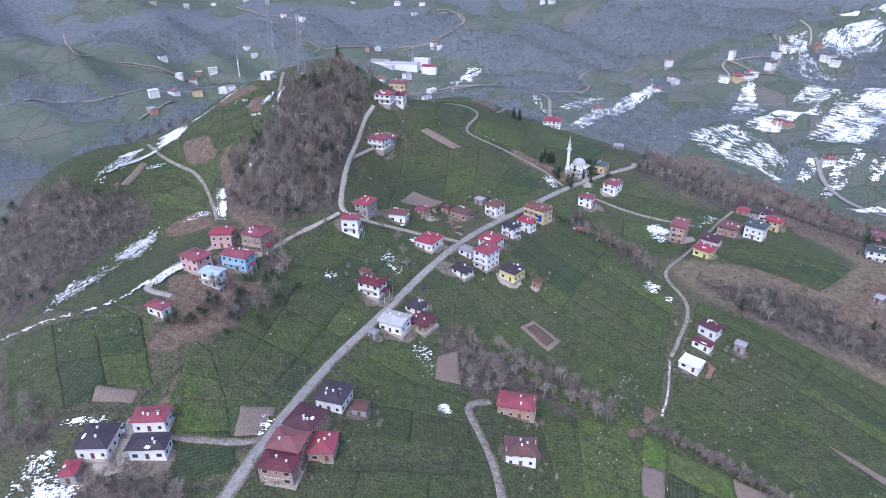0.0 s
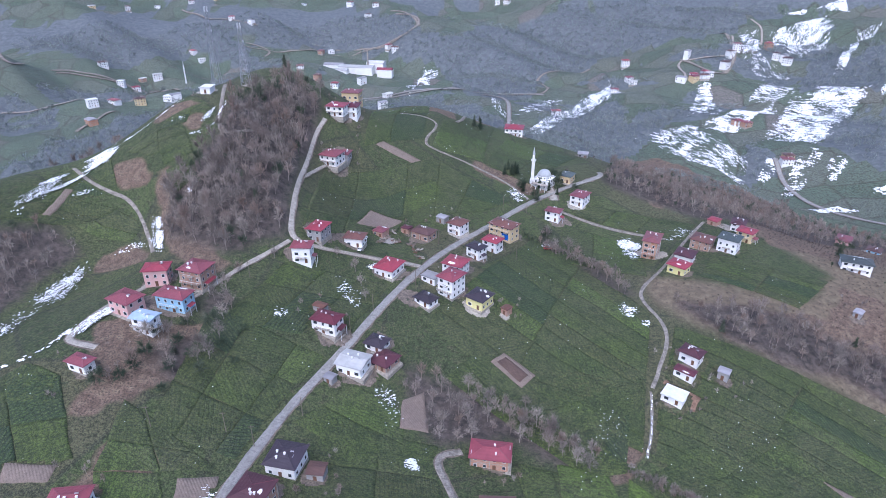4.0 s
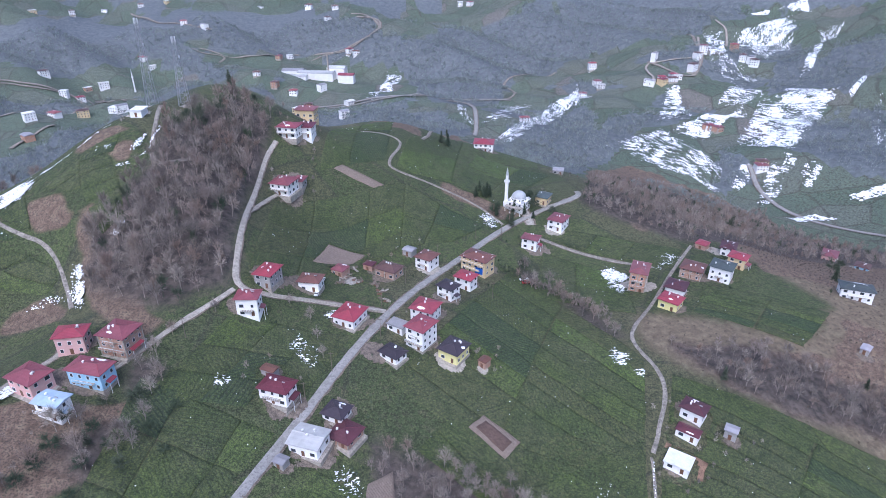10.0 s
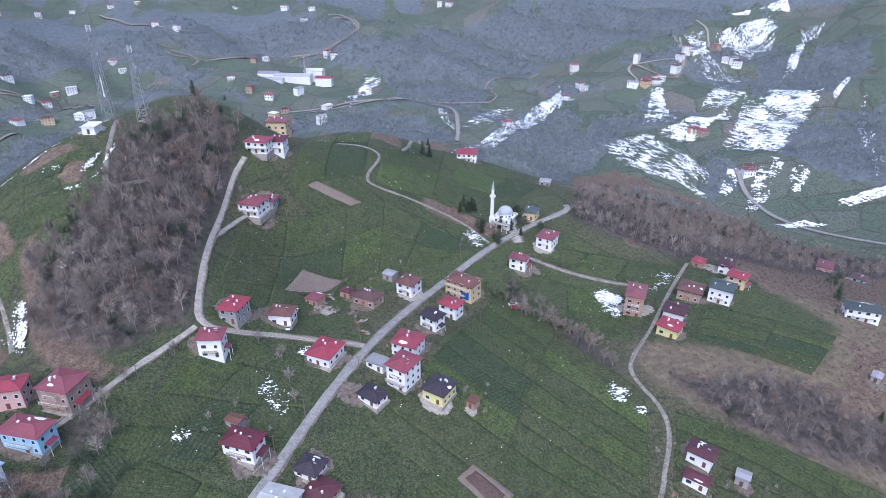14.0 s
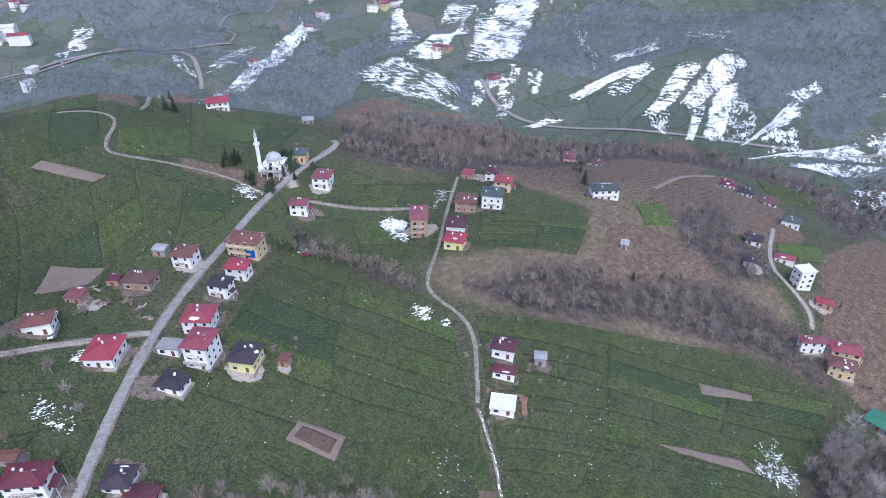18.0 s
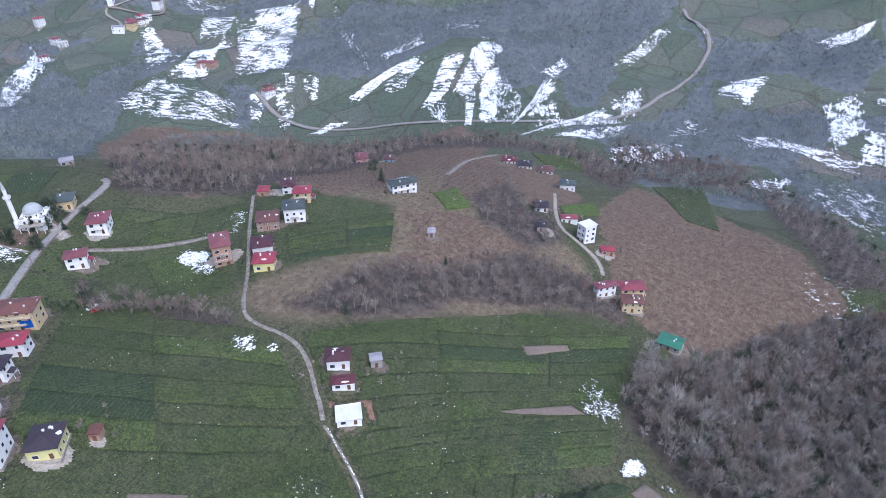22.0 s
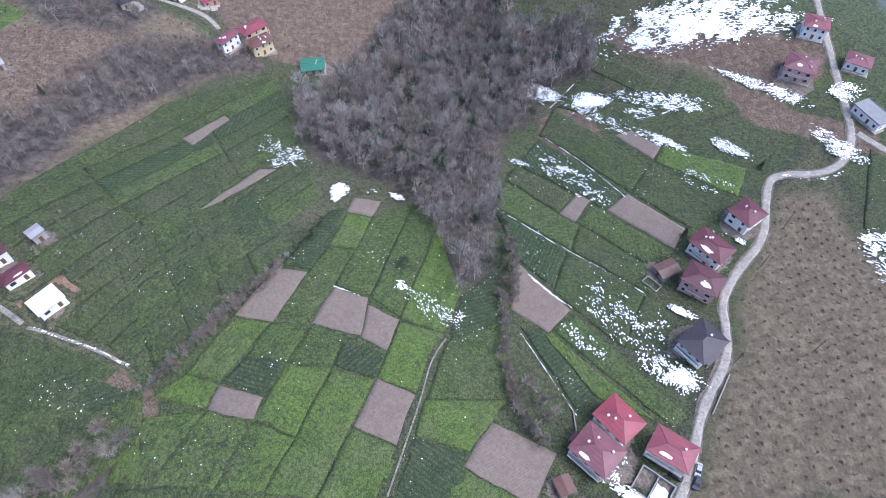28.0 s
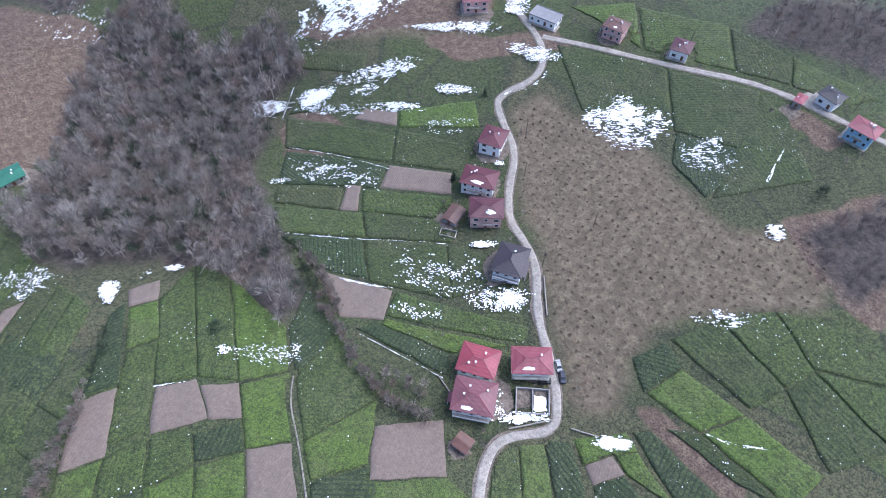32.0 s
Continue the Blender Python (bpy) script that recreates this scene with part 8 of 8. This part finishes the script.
house(-127, 1034, 10.2, 10.6, -19, 3, "brown", "orange", True)
house(-99, 1016, 11.9, 10.6, -11, 2, "redflat", "white", True)
house(-58, 1025, 12.8, 9.9, 44, 3, "metalgrey", "white", True)
house(-17, 948, 13.2, 10.1, 44, 2, "metal", "white", True)
house(-22, 846, 11.5, 9.0, 29, 3, "metalgrey", "white", True)
house(-87, 931, 11.9, 9.8, -37, 2, "whiteflat", "cream", True)
house(-308, 891, 12.3, 10.0, -15, 2, "whiteflat", "white", True)
house(-18, 1275, 12.4, 9.8, 45, 3, "red", "white", True)
house(-6, 1264, 13.1, 8.9, 10, 2, "brown", "white", True)
house(-76, 977, 11.6, 9.1, 10, 2, "brown", "orange", True)
house(-403, 1564, 10.5, 10.4, 47, 2, "whiteflat", "cream", True)
house(-452, 1546, 11.6, 8.7, 30, 2, "brown", "white", True)
house(-285, 1347, 13.4, 9.9, -40, 2, "metalgrey", "white", True)
house(-60, 1414, 13.4, 8.7, 31, 2, "brown", "white", True)
house(-45, 1454, 13.7, 8.7, 7, 2, "brown", "white", True)
house(-143, 1247, 10.2, 10.9, -18, 2, "redflat", "orange", True)
house(-130, 1304, 10.9, 8.8, 31, 3, "whiteflat", "white", True)
house(378, 1080, 12.9, 9.3, 2, 4, "redflat", "white", True)
house(345, 946, 11.7, 9.3, -8, 2, "metal", "white", True)
house(448, 1006, 10.8, 8.0, 44, 4, "metalgrey", "white", True)
house(421, 911, 12.8, 11.0, 22, 2, "red", "cream", True)
house(434, 910, 14.2, 10.0, 2, 2, "brown", "white", True)
house(483, 950, 14.4, 10.6, 36, 4, "brown", "white", True)
house(501, 976, 10.2, 10.7, 19, 3, "brown", "white", True)
house(561, 955, 10.1, 10.2, -33, 3, "brown", "white", True)
house(570, 948, 12.6, 9.2, 44, 3, "metalgrey", "white", True)
house(600, 1047, 10.6, 10.9, 4, 4, "redflat", "orange", True)
house(201, 817, 11.8, 8.6, 3, 2, "redflat", "white", True)
house(405, 746, 11.2, 8.8, 39, 2, "brown", "orange", True)
house(403, 628, 12.4, 9.7, -10, 2, "redflat", "white", True)
house(227, 1538, 11.3, 9.6, -8, 3, "metal", "white", True)
house(246, 1522, 14.3, 10.3, -45, 3, "red", "white", True)
house(405, 917, 14.9, 10.6, -41, 2, "metalgrey", "white", True)
house(447, 920, 10.8, 8.2, -11, 2, "metal", "white", True)
house(513, 984, 11.8, 8.6, -17, 4, "red", "white", True)
house(570, 938, 13.6, 9.1, -42, 3, "brown", "white", True)
house(559, 76, 11, 9, -13, 2, "red", "white", True)
house(526, 62, 11, 9, 2, 2, "red", "white", True)
house(345, 963, 11, 9, 14, 2, "red", "white", True)
house(317, 940, 11, 9, -13, 2, "red", "white", True)
house(413, 737, 11, 9, 16, 2, "redflat", "orange", True)
house(406, 745, 11, 9, 3, 2, "red", "white", True)
house(407, 634, 11, 9, -9, 2, "brown", "cream", True)
house(422, 917, 11, 9, -13, 2, "red", "white", True)
house(443, 927, 11, 9, -5, 2, "red", "white", True)
factory(-73, 1158, -12)
conifer(51.6, 453.0, 8.5)
conifer(56.0, 453.9, 8.5)
conifer(67.2, 397.7, 7.0)
conifer(71.6, 397.3, 7.0)
conifer(68.8, 394.7, 6.0)
conifer(72.5, 372.5, 6.0)
conifer(78.7, 363.6, 8.0)
conifer(88.0, 381.6, 8.0)
conifer(88.6, 375.2, 7.0)
conifer(72.5, 376.3, 6.0)
conifer(92.8, 371.0, 5.0)
conifer(234.8, 310.9, 9.0)
conifer(-66.4, 408.9, 11.0)
conifer(-57.8, 835.2, 9.0)
conifer(81.7, 683.9, 7.0)
conifer(63.4, 515.7, 7.0)
conifer(161.0, -36.7, 5.0)
conifer(132.7, -0.3, 5.0)
conifer(83.3, 377.9, 7.0)
conifer(-156.6, 990.0, 8.0)
conifer(191.6, 232.9, 5.0)
conifer(131.8, 234.8, 6.0)
conifer(63.8, 390.0, 7.0)
conifer(68.9, 391.6, 7.0)
conifer(72.5, 393.8, 7.0)
conifer(71.4, 396.1, 6.0)
conifer(-81.4, 313.9, 7.0)
conifer(-79.3, 205.6, 6.0)
car(49.0, 20.2, 153, "grey")
car(45.5, 21.7, 146, "navy")
car(47.8, 26.9, -127, "black")
car(-98.4, 145.9, -59, "white")
car(-18.4, 299.1, 77, "white")
car(-98.9, 146.2, -57, "white")
car(73.8, 312.8, 4, "white")
car(74.3, 310.1, 3, "red")
car(-20.1, 288.1, 79, "white")
pole(6.1, 283.0)
pole(4.9, 263.6)
pole(-21.6, 230.6)
pole(-116.9, 142.3)
pole(-53.6, 130.4)
pole(-56.7, 177.2)
pole(-47.6, 173.0)
pole(131.8, -34.9)
pole(116.8, -22.2)
pole(81.1, -0.9)
pole(92.3, -125.7)
pole(61.2, -138.2)
pole(128.0, -121.5)
pole(-13.1, 244.8)
pole(17.4, 304.6)
pole(34.3, 325.9)
pole(56.8, 349.3)
pole(54.8, 293.6)
pole(70.2, 348.9)
pole(-78.2, 175.9)
pole(-35.0, 188.1)
pole(-62.2, 250.7)
pole(82.8, -25.7)
pole(258.4, 185.4)
bush(118.7, 100.3, 4.0)
bush(71.9, 373.6, 6.0)
bush(86.4, 378.8, 6.0)
bush(91.8, 385.7, 7.0)
bush(95.1, 379.6, 6.0)
bush(96.4, 387.2, 6.0)
bush(104.2, 374.9, 4.0)
bush(78.7, 365.4, 5.0)
bush(-70.2, 221.6, 5.0)
bush(-87.2, 202.6, 5.0)
bush(-78.6, 197.9, 4.0)
bush(-78.9, 209.5, 4.0)
bush(-59.5, 221.2, 3.0)
bush(76.1, 321.9, 5.0)
bush(-97.1, 189.4, 5.0)
bush(-86.7, 212.8, 4.0)
bush(-74.0, 205.2, 3.0)
bush(-88.8, 196.8, 4.0)
bush(-68.8, 199.2, 4.0)
bush(-79.3, 219.1, 3.0)
bush(-64.8, 211.6, 4.0)
bush(-91.8, 191.3, 4.0)
bush(-78.8, 189.1, 3.0)
bush(-59.7, 205.5, 3.0)
bush(42.9, -94.0, 4.0)
bush(257.9, 340.7, 6.0)
bush(286.7, 367.1, 5.0)
rubble(-9.4, 307.5)
rubble(-7.1, 310.6)
rubble(-3.6, 305.3)
rubble(-11.5, 302.2)
rubble(-6.0, 315.5)
rubble(3.3, 302.6)
rubble(6.5, 295.7)
rubble(7.4, 289.1)
roofless_yard(44.8, 34.1, -130)
stone_wall((42.2, 45.3), (37.2, 33.5))
stone_wall((64.9, 11.0), (77.3, 1.8))
stone_wall((-23.4, 229.6), (-27.4, 223.8))
stone_wall((-81.8, 234.1), (-77.8, 240.7))
stone_wall((68.1, 52.0), (60.2, 52.4))
stone_wall((31.9, 30.7), (25.3, 26.0))
stone_wall((-37.5, 278.6), (-16.7, 283.5))
stone_wall((-16.7, 283.5), (6.2, 279.4))
garden_frame(112.5, 16.7, -140)
